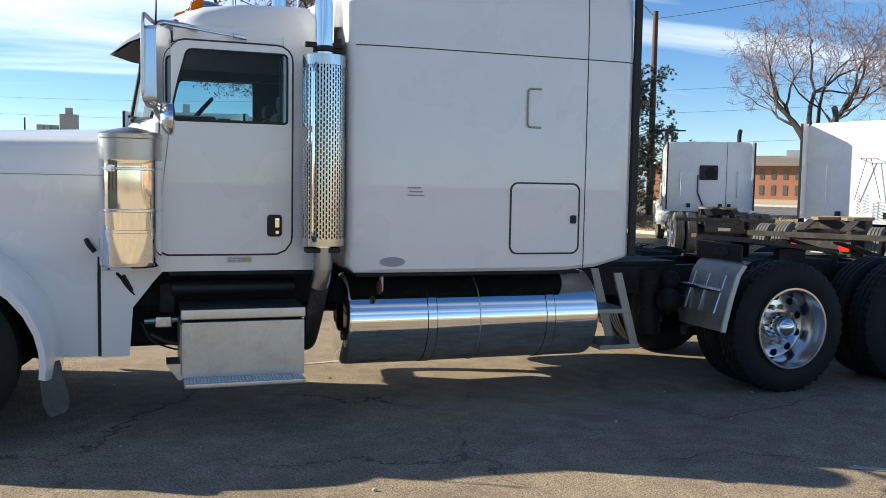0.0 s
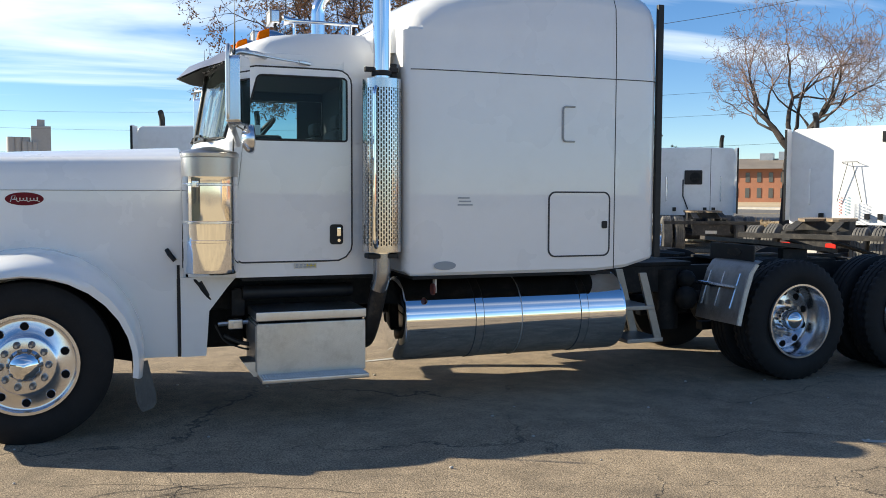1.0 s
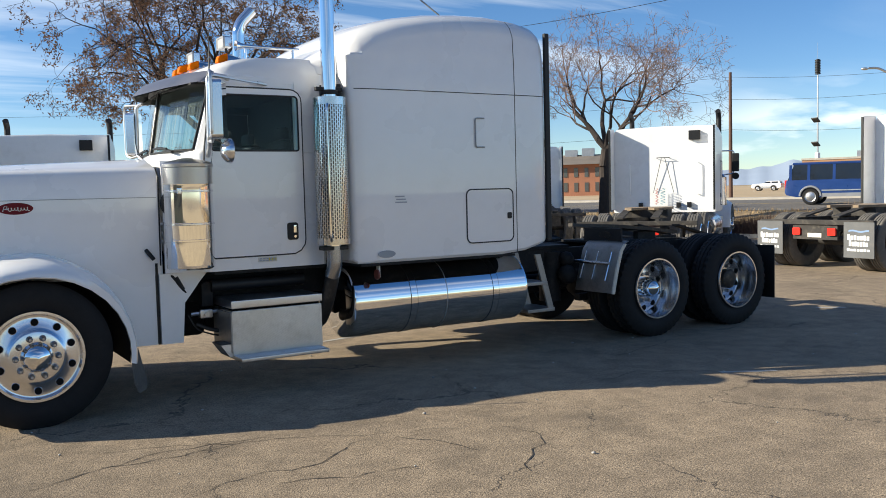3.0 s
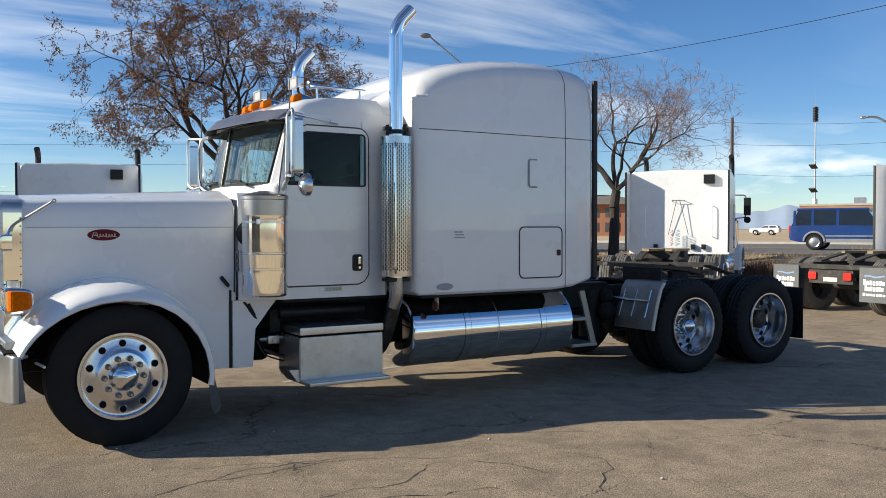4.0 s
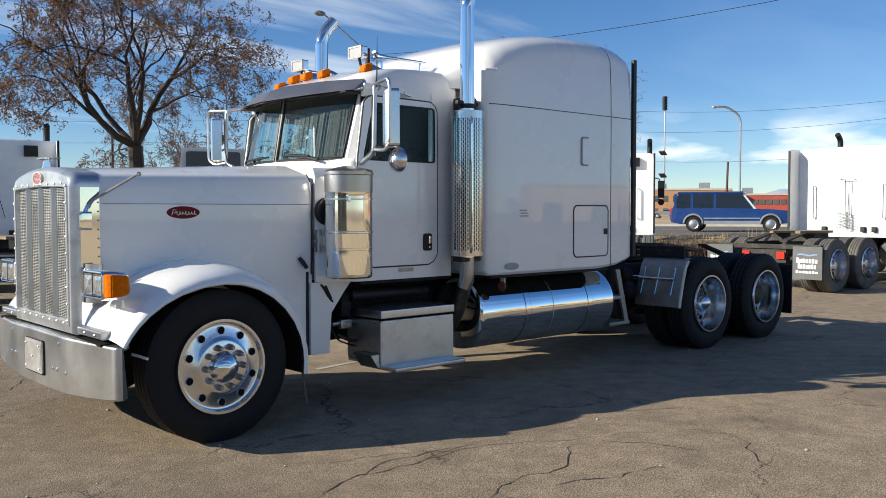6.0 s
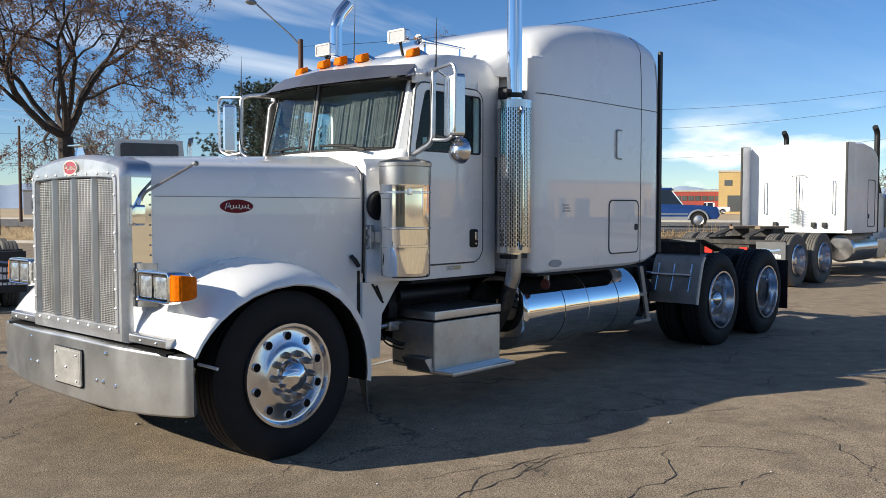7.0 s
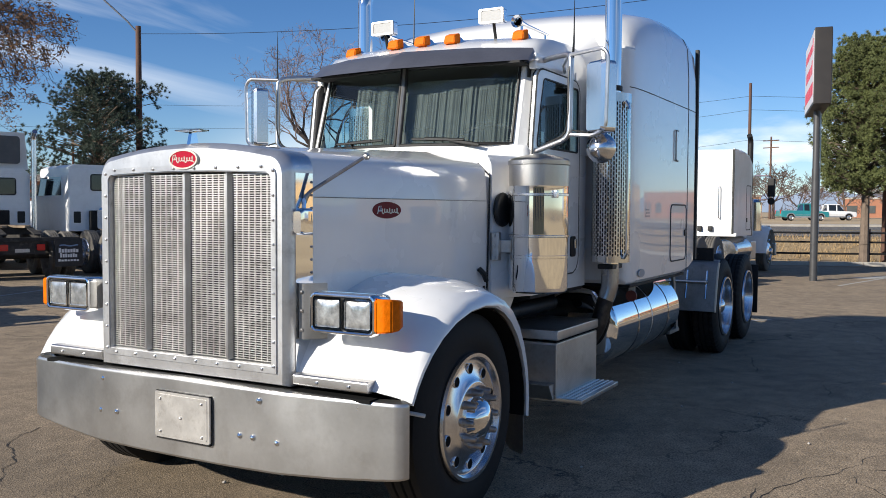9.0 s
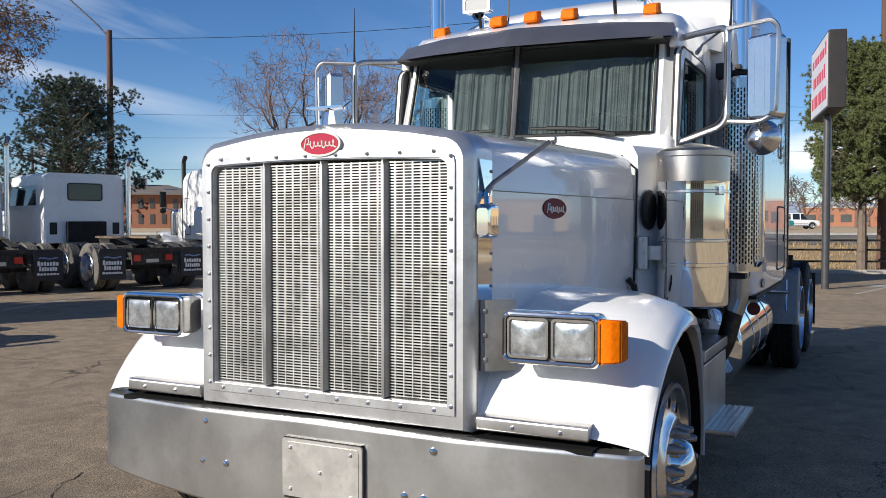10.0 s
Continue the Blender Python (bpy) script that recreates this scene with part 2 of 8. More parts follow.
M_REDBADGE = mat("red_enamel", (0.42, 0.012, 0.03), 0.2, var=0.06, coat=0.8)
M_MAROON = mat("dark_red_enamel", (0.15, 0.006, 0.012), 0.45, var=0.06, coat=0.0, spec=0.2)
M_SATIN = mat("satin_silver_tube", (0.62, 0.62, 0.62), 0.33, 1.0, var=0.08, scale=6, rvar=0.08, dirt=(0.35, 0.33, 0.3), dirt_amt=0.4)
M_INTAKE = mat("fine_perforated_steel", (0.50, 0.475, 0.44), 0.30, 1.0, var=0.12, scale=3, fine=140, rvar=0.06, bump=0.05, bscale=260)
M_SILVERGREY = mat("grey_oval_decal", (0.33, 0.35, 0.37), 0.4, var=0.05)
M_REFLECTOR = mat("headlamp_reflector", (0.80, 0.81, 0.82), 0.30, 1.0, var=0.10, scale=18, fine=120, rvar=0.12)
M_DULLRED = mat("sun_bleached_reflector", (0.16, 0.035, 0.022), 0.45, var=0.15, scale=20)
M_LABELYELLOW = mat("yellow_label", (0.62, 0.48, 0.06), 0.5, var=0.08, scale=30)
M_LAMPCOVER = mat("weathered_white_cover", (0.36, 0.36, 0.355), 0.55, var=0.10, scale=12)
M_WSGLASS = glass("windscreen_glass", (0.80, 0.90, 0.87))
M_SIDEGLASS = glass("side_glass", (0.56, 0.74, 0.77), base=0.012)
M_MIRROR = mat("mirror_glass", (0.9, 0.91, 0.92), 0.02, 1.0, var=0.01, rvar=0.01)
M_SEAM = mat("panel_gap", (0.05, 0.05, 0.052), 0.8, var=0.1)
M_DECAL = mat("pale_decal", (0.62, 0.58, 0.50), 0.5, var=0.1, scale=30)
M_WHITEINK = mat("white_ink", (0.75, 0.75, 0.74), 0.55, var=0.05)
M_BLUEINK = mat("blue_ink", (0.18, 0.28, 0.45), 0.55, var=0.05)
M_PLATE = mat("bare_plate", (0.60, 0.58, 0.55), 0.4, 0.7, var=0.12, scale=9, dirt=(0.32, 0.29, 0.25), dirt_amt=0.6)
M_SLOTTED = mat("slotted_bright_steel", (0.60, 0.60, 0.60), 0.16, 1.0, var=0.08, scale=6, rvar=0.06)
M_STRAP = mat("dark_steel_strap", (0.34, 0.34, 0.345), 0.25, 0.9, var=0.15, scale=6)
M_HOSE = mat("dark_hose", (0.02, 0.02, 0.02), 0.5, var=0.2)


def tread_plate(name, base, rough):
    """Bright tread plate: short raised bars, crosswise in turn, as relief in the metal."""
    m = mat(name, base, rough, 1.0, var=0.10, scale=3, fine=40, rvar=0.1, dirt=(0.32, 0.29, 0.26), dirt_amt=0.5)
    n, l = m.node_tree.nodes, m.node_tree.links
    b = n["Principled BSDF"]
    tc = n.new("ShaderNodeTexCoord")
    mp = n.new("ShaderNodeMapping")
    mp.inputs["Rotation"].default_value = (radians(45), radians(45), radians(45))
    l.new(tc.outputs["Object"], mp.inputs[0])
    br = n.new("ShaderNodeTexVoronoi")
    br.inputs["Scale"].default_value = 78
    br.inputs["Randomness"].default_value = 0.0
    l.new(mp.outputs[0], br.inputs["Vector"])
    bp = n.new("ShaderNodeBump")
    bp.inputs["Strength"].default_value = 0.30
    bp.inputs["Distance"].default_value = 0.005
    bp.invert = True
    l.new(br.outputs["Distance"], bp.inputs["Height"])
    l.new(bp.outputs[0], b.inputs["Normal"])
    return m


M_TREAD = tread_plate("tread_plate", (0.62, 0.60, 0.57), 0.40)

# ---- mesh helpers ----
def part(name, bm, material, parent=None, label="", smooth=38, kind="", weighted=True):
    """Links a bmesh as one mesh object under a thing or a part."""
    bmesh.ops.recalc_face_normals(bm, faces=bm.faces)
    me = bpy.data.meshes.new(name)
    bm.to_mesh(me)
    bm.free()
    me.materials.append(material)
    if smooth:
        me.shade_smooth()
        me.set_sharp_from_angle(angle=radians(smooth))
    ob = new(name, me)
    if weighted and smooth and 8 < len(me.polygons) < 3000:
        ob.modifiers.new("even_shading", "WEIGHTED_NORMAL").keep_sharp = True
    if parent is not None:
        ob.parent = parent
    return tagged(ob, label, kind=kind)


def thing(name, m, label, category, group=""):
    ob = new(name)
    ob.empty_display_size = 0.1
    ob.matrix_world = m
    return tagged(ob, label, category, group)


def box(bm, x0, x1, y0, y1, z0, z1, bev=0.0, seg=2):
    vs = [bm.verts.new((x, y, z)) for x in (x0, x1) for y in (y0, y1) for z in (z0, z1)]
    fs = [bm.faces.new([vs[i] for i in f]) for f in
          ((0, 1, 3, 2), (4, 6, 7, 5), (0, 4, 5, 1), (2, 3, 7, 6), (0, 2, 6, 4), (1, 5, 7, 3))]
    if bev:
        es = list({e for f in fs for e in f.edges})
        bmesh.ops.bevel(bm, geom=es, offset=bev, segments=seg, profile=0.5, affect="EDGES")
    return bm


def loft(bm, rings, closed=True, caps=True):
    """Skins rings of equally many points."""
    vr = [[bm.verts.new(p) for p in r] for r in rings]
    n = len(vr[0])
    for a, b in zip(vr, vr[1:]):
        for i in range(n if closed else n - 1):
            j = (i + 1) % n
            bm.faces.new((a[i], a[j], b[j], b[i]))
    if caps:
        bm.faces.new(vr[0])
        bm.faces.new(vr[-1])
    return bm


def tube(bm, pts, r, n=10, caps=True):
    """A round tube along points; r is one radius or one for each point."""
    pts = [Vector(p) for p in pts]
    rs = r if isinstance(r, (list, tuple)) else [r] * len(pts)
    rings = []
    up = None
    for i, p in enumerate(pts):
        t = (pts[min(i + 1, len(pts) - 1)] - pts[max(i - 1, 0)]).normalized()
        if up is None:
            up = Vector((0, 0, 1)) if abs(t.z) < 0.9 else Vector((1, 0, 0))
        up = (up - t * up.dot(t)).normalized()
        side = t.cross(up)
        rings.append([p + (up * math.cos(a) + side * math.sin(a)) * rs[i] for a in (2 * math.pi * k / n for k in range(n))])
    return loft(bm, rings, True, caps)


def arc_path(pts, r, n=5):
    """Rounds the corners of a polyline."""
    pts = [Vector(p) for p in pts]
    out = [pts[0]]
    for a, b, c in zip(pts, pts[1:], pts[2:]):
        d1, d2 = (a - b), (c - b)
        q = min(r, d1.length * 0.45, d2.length * 0.45)
        p0, p1 = b + d1.normalized() * q, b + d2.normalized() * q
        for k in range(n + 1):
            t = k / n
            out.append(p0 * (1 - t) ** 2 + b * 2 * t * (1 - t) + p1 * t * t)
    out.append(pts[-1])
    return out


AX = {"x": (lambda h, a, b: (h, a, b)), "y": (lambda h, a, b: (a, h, b)), "z": (lambda h, a, b: (a, b, h))}


def lathe(bm, prof, axis="z", c=(0, 0, 0), n=32, caps=False, closed=False):
    """Turns a profile of (radius, height) round an axis through c."""
    f = AX[axis]
    rings = []
    for r, h in prof:
        rings.append([Vector(c) + Vector(f(h, r * math.cos(a), r * math.sin(a))) for a in (2 * math.pi * k / n for k in range(n))])
    if closed:
        rings.append(rings[0])
    return loft(bm, rings, True, caps)


def disc(bm, r0, r1, h0, h1, axis, c, n=24):
    return lathe(bm, [(r0, h0), (r1, h1)], axis, c, n, caps=True)


def prism(bm, outline, axis, a, b, bev=0.0):
    """Extrudes an outline, given in the two other axes in order, from a to b."""
    f = AX[axis]
    n0 = len(bm.verts)
    loft(bm, [[f(a, u, v) for u, v in outline], [f(b, u, v) for u, v in outline]])
    if bev:
        bm.verts.ensure_lookup_table()
        vs = set(bm.verts[n0:])
        es = [e for e in bm.edges if e.verts[0] in vs and e.calc_face_angle(0) > 0.6]
        bmesh.ops.bevel(bm, geom=es, offset=bev, segments=2, profile=0.5, affect="EDGES")
    return bm


def rrect(u0, u1, v0, v1, r, n=5):
    """The outline of a rectangle with rounded corners."""
    out = []
    for cu, cv, a0 in ((u1 - r, v1 - r, 0), (u0 + r, v1 - r, 90), (u0 + r, v0 + r, 180), (u1 - r, v0 + r, 270)):
        for k in range(n + 1):
            a = radians(a0 + 90 * k / n)
            out.append((cu + r * math.cos(a), cv + r * math.sin(a)))
    return out


def frame_loop(bm, outer, inner, axis, a, b):
    """A flat frame between two outlines with as many points, from a to b deep."""
    f = AX[axis]
    rings = [[f(a, u, v) for u, v in outer], [f(b, u, v) for u, v in outer],
             [f(b, u, v) for u, v in inner], [f(a, u, v) for u, v in inner]]
    rings.append(rings[0])
    return loft(bm, rings, True, False)


def ball(bm, c, r, n=10, sx=1.0, sy=1.0, sz=1.0):
    m = Matrix.Translation(c) @ Matrix.Diagonal((r * sx, r * sy, r * sz, 1))
    bmesh.ops.create_uvsphere(bm, u_segments=n, v_segments=max(4, n // 2), radius=1, matrix=m)
    return bm


B = bmesh.new

# ---- wheels ----
def ellipse(cx, cz, a, b, n=28):
    return [(cx + a * math.cos(2 * math.pi * k / n), cz + b * math.sin(2 * math.pi * k / n)) for k in range(n)]


TYRE_R = 0.535


def tyre_profile(w, r=TYRE_R, grooves=3):
    """Half-open profile of a truck tyre, from bead to bead, with grooves in the tread."""
    p = [(0.318, -w * 0.36), (0.345, -w * 0.46), (0.42, -w * 0.5), (r - 0.05, -w * 0.46), (r - 0.014, -w * 0.40)]
    step = w * 0.76 / (grooves + 1)
    h = -w * 0.38
    for g in range(grooves + 1):
        a = h + g * step
        p += [(r, a + 0.004), (r, a + step - 0.012), (r - 0.014, a + step - 0.010), (r - 0.014, a + step - 0.001)]
    p = p[:-2]
    p += [(r - 0.014, w * 0.40), (r - 0.05, w * 0.46), (0.42, w * 0.5), (0.345, w * 0.46), (0.318, w * 0.36)]
    return p


def tyre(parent, x, y, w, lugs, material=None, n=56):
    """A tyre as one skin; lugs notch the shoulders of the tread."""
    prof = tyre_profile(w)
    if lugs:
        n = 176
    rings = []
    for r, h in prof:
        ring = []
        for k in range(n):
            q = r
            if lugs and r > TYRE_R - 0.02 and abs(h) > w * 0.16:
                q = r + 0.002 if (k // 2) % 2 == 0 else r - 0.010
            a = 2 * math.pi * k / n
            ring.append(Vector((x + q * math.cos(a), y + h, TYRE_R - 0.005 + q * math.sin(a))))
        rings.append(ring)
    rings.append(rings[0])
    bm = B()
    loft(bm, rings, True, False)
    return part("tyre", bm, material or M_RUBBER, parent)


def front_wheel(truck, x, s):
    """Steer wheel: convex polished disc, hand holes, nuts and a domed hub."""
    y0 = s * 1.06
    z = TYRE_R - 0.005
    bm = B()
    prof = [(0.335, 0.135), (0.330, 0.150), (0.312, 0.150), (0.300, 0.118), (0.282, 0.112), (0.215, 0.128), (0.190, 0.150), (0.178, 0.158), (0.12, 0.160), (0.10, 0.16), (0.10, -0.05), (0.30, -0.10), (0.335, -0.13)]
    lathe(bm, [(r, y0 + s * h) for r, h in prof], "y", (x, 0, z), 48, closed=True)
    rim = part("wheel", bm, M_RIM, truck, "polished aluminium front wheel")
    tyre(rim, x, y0, 0.28, False)
    for k in range(10):
        a = 2 * math.pi * (k + 0.5) / 10
        bm = B()
        c = (x + 0.250 * math.cos(a), 0, z + 0.250 * math.sin(a))
        lathe(bm, [(0.0262, y0 + s * 0.116), (0.029, y0 + s * 0.1275), (0.0262, y0 + s * 0.126)], "y", c, 16)
        lathe(bm, [(0.0262, y0 + s * 0.116), (0.0262, y0 + s * 0.129)], "y", c, 16)
        part("hole_lip", bm, M_RIM, rim)
        # the hole is a near-black disc, its depth shaded by colour alone
        bm = B()
        disc(bm, 0.0255, 0.0255, y0 + s * 0.110, y0 + s * 0.1265, "y", c, 16)
        part("hand_hole", bm, M_DARK, rim)
        a = 2 * math.pi * k / 10
        bm = B()
        c = (x + 0.142 * math.cos(a), 0, z + 0.142 * math.sin(a))
        lathe(bm, [(0.024, y0 + s * 0.155), (0.022, y0 + s * 0.185), (0.018, y0 + s * 0.190), (0.016, y0 + s * 0.215), (0.010, y0 + s * 0.222)], "y", c, 8, caps=True)
        part("lug_nut", bm, M_DULLMETAL, rim)
    bm = B()
    lathe(bm, [(0.112, y0 + s * 0.155), (0.106, y0 + s * 0.172), (0.102, y0 + s * 0.178), (0.098, y0 + s * 0.195), (0.082, y0 + s * 0.218), (0.045, y0 + s * 0.236), (0.0, y0 + s * 0.242)], "y", (x, 0, z), 28)
    part("hub_cap", bm, M_CHROME, rim)


def rear_wheels(truck, x, s, hub=True, rimmat=None, dusty=False):
    """Dual drive wheels: two lugged tyres and a deep dished outer rim."""
    yo, yi = s * 1.085, s * 0.765
    z = TYRE_R - 0.005
    bm = B()
    prof = [(0.335, 0.135), (0.330, 0.150), (0.314, 0.150), (0.309, 0.128), (0.306, 0.085), (0.292, 0.066), (0.289, 0.0), (0.287, -0.055), (0.272, -0.078), (0.262, -0.080), (0.19, -0.068), (0.13, -0.065), (0.10, -0.065), (0.10, -0.11), (0.30, -0.12), (0.335, -0.135)]
    lathe(bm, [(r, yo + s * h) for r, h in prof], "y", (x, 0, z), 64, closed=True)
    rim = part("wheel", bm, rimmat or M_RIM, truck, "deep polished rear wheel")
    tyre(rim, x, yo, 0.275, True, M_RUBBER_DUSTY if dusty else None)
    tyre(rim, x, yi, 0.275, False, M_RUBBER_DUSTY if dusty else None, 40)
    for k in range(10):
        a = 2 * math.pi * (k + 0.5) / 10
        bm = B()
        disc(bm, 0.032, 0.032, yo - s * 0.09, yo - s * 0.0705, "y", (x + 0.232 * math.cos(a), 0, z + 0.232 * math.sin(a)), 14)
        part("hand_hole", bm, M_DARK, rim)
        a = 2 * math.pi * k / 10
        bm = B()
        lathe(bm, [(0.022, yo - s * 0.066), (0.020, yo - s * 0.035), (0.014, yo - s * 0.028)], "y", (x + 0.155 * math.cos(a), 0, z + 0.155 * math.sin(a)), 8, caps=True)
        part("lug_nut", bm, M_DULLMETAL, rim)
    bm = B()
    if hub:
        prof = [(0.112, -0.065), (0.112, 0.0), (0.100, 0.03), (0.098, 0.07), (0.075, 0.105), (0.03, 0.125), (0.0, 0.127)]
    else:
        prof = [(0.112, -0.065), (0.112, 0.02), (0.095, 0.035), (0.05, 0.04), (0.0, 0.04)]
    lathe(bm, [(r, yo + s * h) for r, h in prof], "y", (x, 0, z), 24)
    part("hub", bm, M_CHROME if hub else M_GREASE, rim)


# ---- the white conventional tractor ----
TRUCK_AT = pose(0, 0.06, 0, 0, 0, 2.2)
truck = thing("semi_truck", TRUCK_AT, "white long-nosed sleeper tractor with chrome, parked on asphalt", "truck")
SIDES = (-1, 1)


def hood_section(x):
    t = (x + 0.62) / 1.65
    w = 0.640 + 0.135 * t
    zc, zs = 1.925 + 0.075 * t, 1.872 + 0.030 * t
    half = [(w - 0.004, 1.02), (w, 1.30), (w, 1.655), (w - 0.003, 1.662), (w - 0.006, 1.76), (w - 0.020, zs - 0.045),
            (w - 0.055, zs - 0.008), (w - 0.12, zs + 0.012), (0.40, zc - 0.018), (0.18, zc - 0.004)]
    return [(x, -a, b) for a, b in half] + [(x, 0, zc)] + [(x, a, b) for a, b in reversed(half)]


bm = B()
loft(bm, [hood_section(x) for x in (-0.62, -0.4, -0.1, 0.2, 0.5, 0.8, 0.98, 1.01)], closed=False, caps=False)
loft(bm, [[(1.010, y, z) for _, y, z in hood_section(1.01)], [(1.030, y * 0.985, z - 0.02) for _, y, z in hood_section(1.03)]], closed=False, caps=False)
hood = part("hood", bm, M_PAINT, truck, "long white hood with a crease along its side", weighted=True)
for s in SIDES:
    # side leg of the hood behind the wheel
    bm = B()
    leg = [(0.50, 1.03), (0.60, 0.86), (0.65, 0.66), (0.66, 0.45), (0.966, 0.45), (0.966, 1.03)]
    loft(bm, [[(x, s * (0.640 + 0.135 * (x + 0.62) / 1.65 - d), z) for x, z in leg] for d in (0.04, 0.0035)])
    part("hood_leg", bm, M_PAINT, truck)
    bm = B()
    box(bm, 0.968, 0.988, s * 0.745 - 0.03, s * 0.745 + 0.03, 0.45, 1.12)
    tube(bm, [(1.012, s * 0.775, 1.10), (1.015, s * 0.785, 1.5), (1.018, s * 0.788, 1.82), (1.02, s * 0.70, 1.90)], 0.006, 8)
    part("hood_seal", bm, M_BLACK, truck)
    # strap latch
    bm = B()
    tube(bm, [(0.90, s * 0.775, 1.235), (0.92, s * 0.80, 1.20), (0.955, s * 0.80, 1.155)], [0.016, 0.018, 0.016], 8)
    part("hood_latch", bm, M_BLACK, truck)
    # oval side badge, lying on the tapered hood side
    def on_hood(pts, out):
        return [(x, s * (0.640 + 0.135 * (x + 0.62) / 1.65 + out), z) for x, z in pts]

    bm = B()
    loft(bm, [on_hood(ellipse(-0.03, 1.598, 0.124, 0.046, 36), -0.002), on_hood(ellipse(-0.03, 1.598, 0.122, 0.044, 36), 0.005)])
    badge = part("side_badge", bm, M_MAROON, hood, "dark red oval badge with pale script bars")
    bm = B()
    line = [(-0.118, 1.578), (-0.106, 1.618), (-0.086, 1.620), (-0.092, 1.600), (-0.106, 1.594)]
    line += [(-0.085 + 0.00105 * k + 0.006 * math.cos(k * 0.30), 1.594 + (0.008 + 0.007 * max(0.0, math.sin(k * 0.105))) * math.sin(k * 0.30)) for k in range(144)]
    tube(bm, on_hood(line, 0.0055), 0.0032, 5)
    part("badge_script", bm, M_SATIN, hood)

for s in SIDES:
    bm = B()
    tube(bm, [(x, s * (0.640 + 0.135 * (x + 0.62) / 1.65 + 0.0005), 1.659) for x in (-0.60, -0.2, 0.3, 0.7, 1.0)], 0.0022, 5)
    part("hood_moulding", bm, M_ALU_DULL, hood)

# front fenders
def fender_arc(phi, af, ar, b, cz=0.49):
    c = math.cos(phi)
    return (af if c < 0 else ar) * c, cz + b * math.sin(phi)


FEN = [radians(a) for a in (157, 150, 143, 135, 125, 114, 102, 90, 78, 66, 54, 42, 30, 18, 8, 0, -8)]
FEN_PROF = ((0.62, 0.815, 0.745, 0.775), (0.85, 0.818, 0.740, 0.765), (1.02, 0.816, 0.733, 0.757), (1.10, 0.812, 0.724, 0.742), (1.18, 0.806, 0.710, 0.715),
            (1.245, 0.796, 0.694, 0.680), (1.272, 0.784, 0.678, 0.645), (1.275, 0.772, 0.665, 0.622), (1.262, 0.760, 0.658, 0.612), (1.20, 0.765, 0.665, 0.625))
for s in SIDES:
    bm = B()
    rings = []
    for phi in FEN:
        ring = []
        for y, af, ar, b in FEN_PROF:
            x, z = fender_arc(phi, af, ar, b)
            if math.cos(phi) > 0.3:
                y = min(y, 1.275 - 0.06 * math.cos(phi))
            ring.append((x, s * y, z))
        rings.append(ring)
    loft(bm, rings, closed=False, caps=False)
    fen = part("fender", bm, M_PAINT, truck, "rounded white front fender", weighted=True)
    # well lining in near-black, so the shade under the fender is painted
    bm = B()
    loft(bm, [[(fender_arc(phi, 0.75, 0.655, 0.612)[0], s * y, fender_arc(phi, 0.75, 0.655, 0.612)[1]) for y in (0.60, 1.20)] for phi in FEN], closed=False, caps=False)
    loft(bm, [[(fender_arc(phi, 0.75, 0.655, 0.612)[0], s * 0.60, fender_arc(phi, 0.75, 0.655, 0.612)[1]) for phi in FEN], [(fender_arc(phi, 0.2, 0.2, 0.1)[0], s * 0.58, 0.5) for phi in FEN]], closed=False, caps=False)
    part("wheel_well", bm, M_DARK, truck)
    # splash flap behind the front wheel
    bm = B()
    loft(bm, [[(xo + dx, s * yo, z), (xo + dx + 0.008, s * (yo + 0.002), z), (xi + dx + 0.008, s * (yi + 0.002), z), (xi + dx, s * yi, z)]
              for dx, yo, yi, xo, xi, z in ((0.0, 1.19, 1.00, 0.655, 0.745, 0.48), (0.005, 1.195, 1.00, 0.655, 0.765, 0.36), (0.012, 1.19, 1.005, 0.660, 0.785, 0.24), (0.018, 1.18, 1.02, 0.675, 0.78, 0.18), (0.02, 1.16, 1.06, 0.690, 0.755, 0.155))])
    part("splash_flap", bm, M_RUBBER_DUSTY, truck)
    # polished step plate on the bumper end
    bm = B()
    pts = rrect(-0.79, -0.69, 0.775, 0.830, 0.012, 3)
    prism(bm, pts, "y", s * 0.66, s * 1.08, 0.004)
    ball(bm, (-0.792, s * 0.80, 0.80), 0.008, 8)
    ball(bm, (-0.792, s * 0.98, 0.80), 0.008, 8)
    part("bumper_step", bm, M_ALU, truck)
    front_wheel(truck, 0.0, s)

# bumper
bm = B()
plan = [(-0.725, -1.262), (-0.745, -1.259), (-0.766, -1.243), (-0.778, -1.208), (-0.793, -1.12), (-0.825, -0.90), (-0.855, -0.66), (-0.862, -0.60), (-0.870, -0.30), (-0.872, 0.0)]
plan = plan + [(x, -y) for x, y in reversed(plan[:-1])]
rings = []
for i, (x, y) in enumerate(plan):
    u = abs(y) / 1.285
    zb = 0.355 + 0.05 * u ** 3
    zt = 0.760 - 0.015 * u
    k = 1.0 - 0.035
    rings.append([(x + 0.05, y * 0.965, zb + 0.006), (x + 0.010, y * 0.995, zb), (x, y, zb + 0.012), (x, y, zt - 0.018), (x + 0.010, y * 0.995, zt - 0.003),
                  (x + 0.07, y * 0.955, zt), (x + 0.07, y * 0.955, zt - 0.02), (x + 0.02, y * 0.98, zt - 0.03)])
loft(bm, rings, closed=True, caps=True)
bumper = part("bumper", bm, M_BUMPER, truck, "scuffed chrome front bumper", weighted=True)
bm = B()
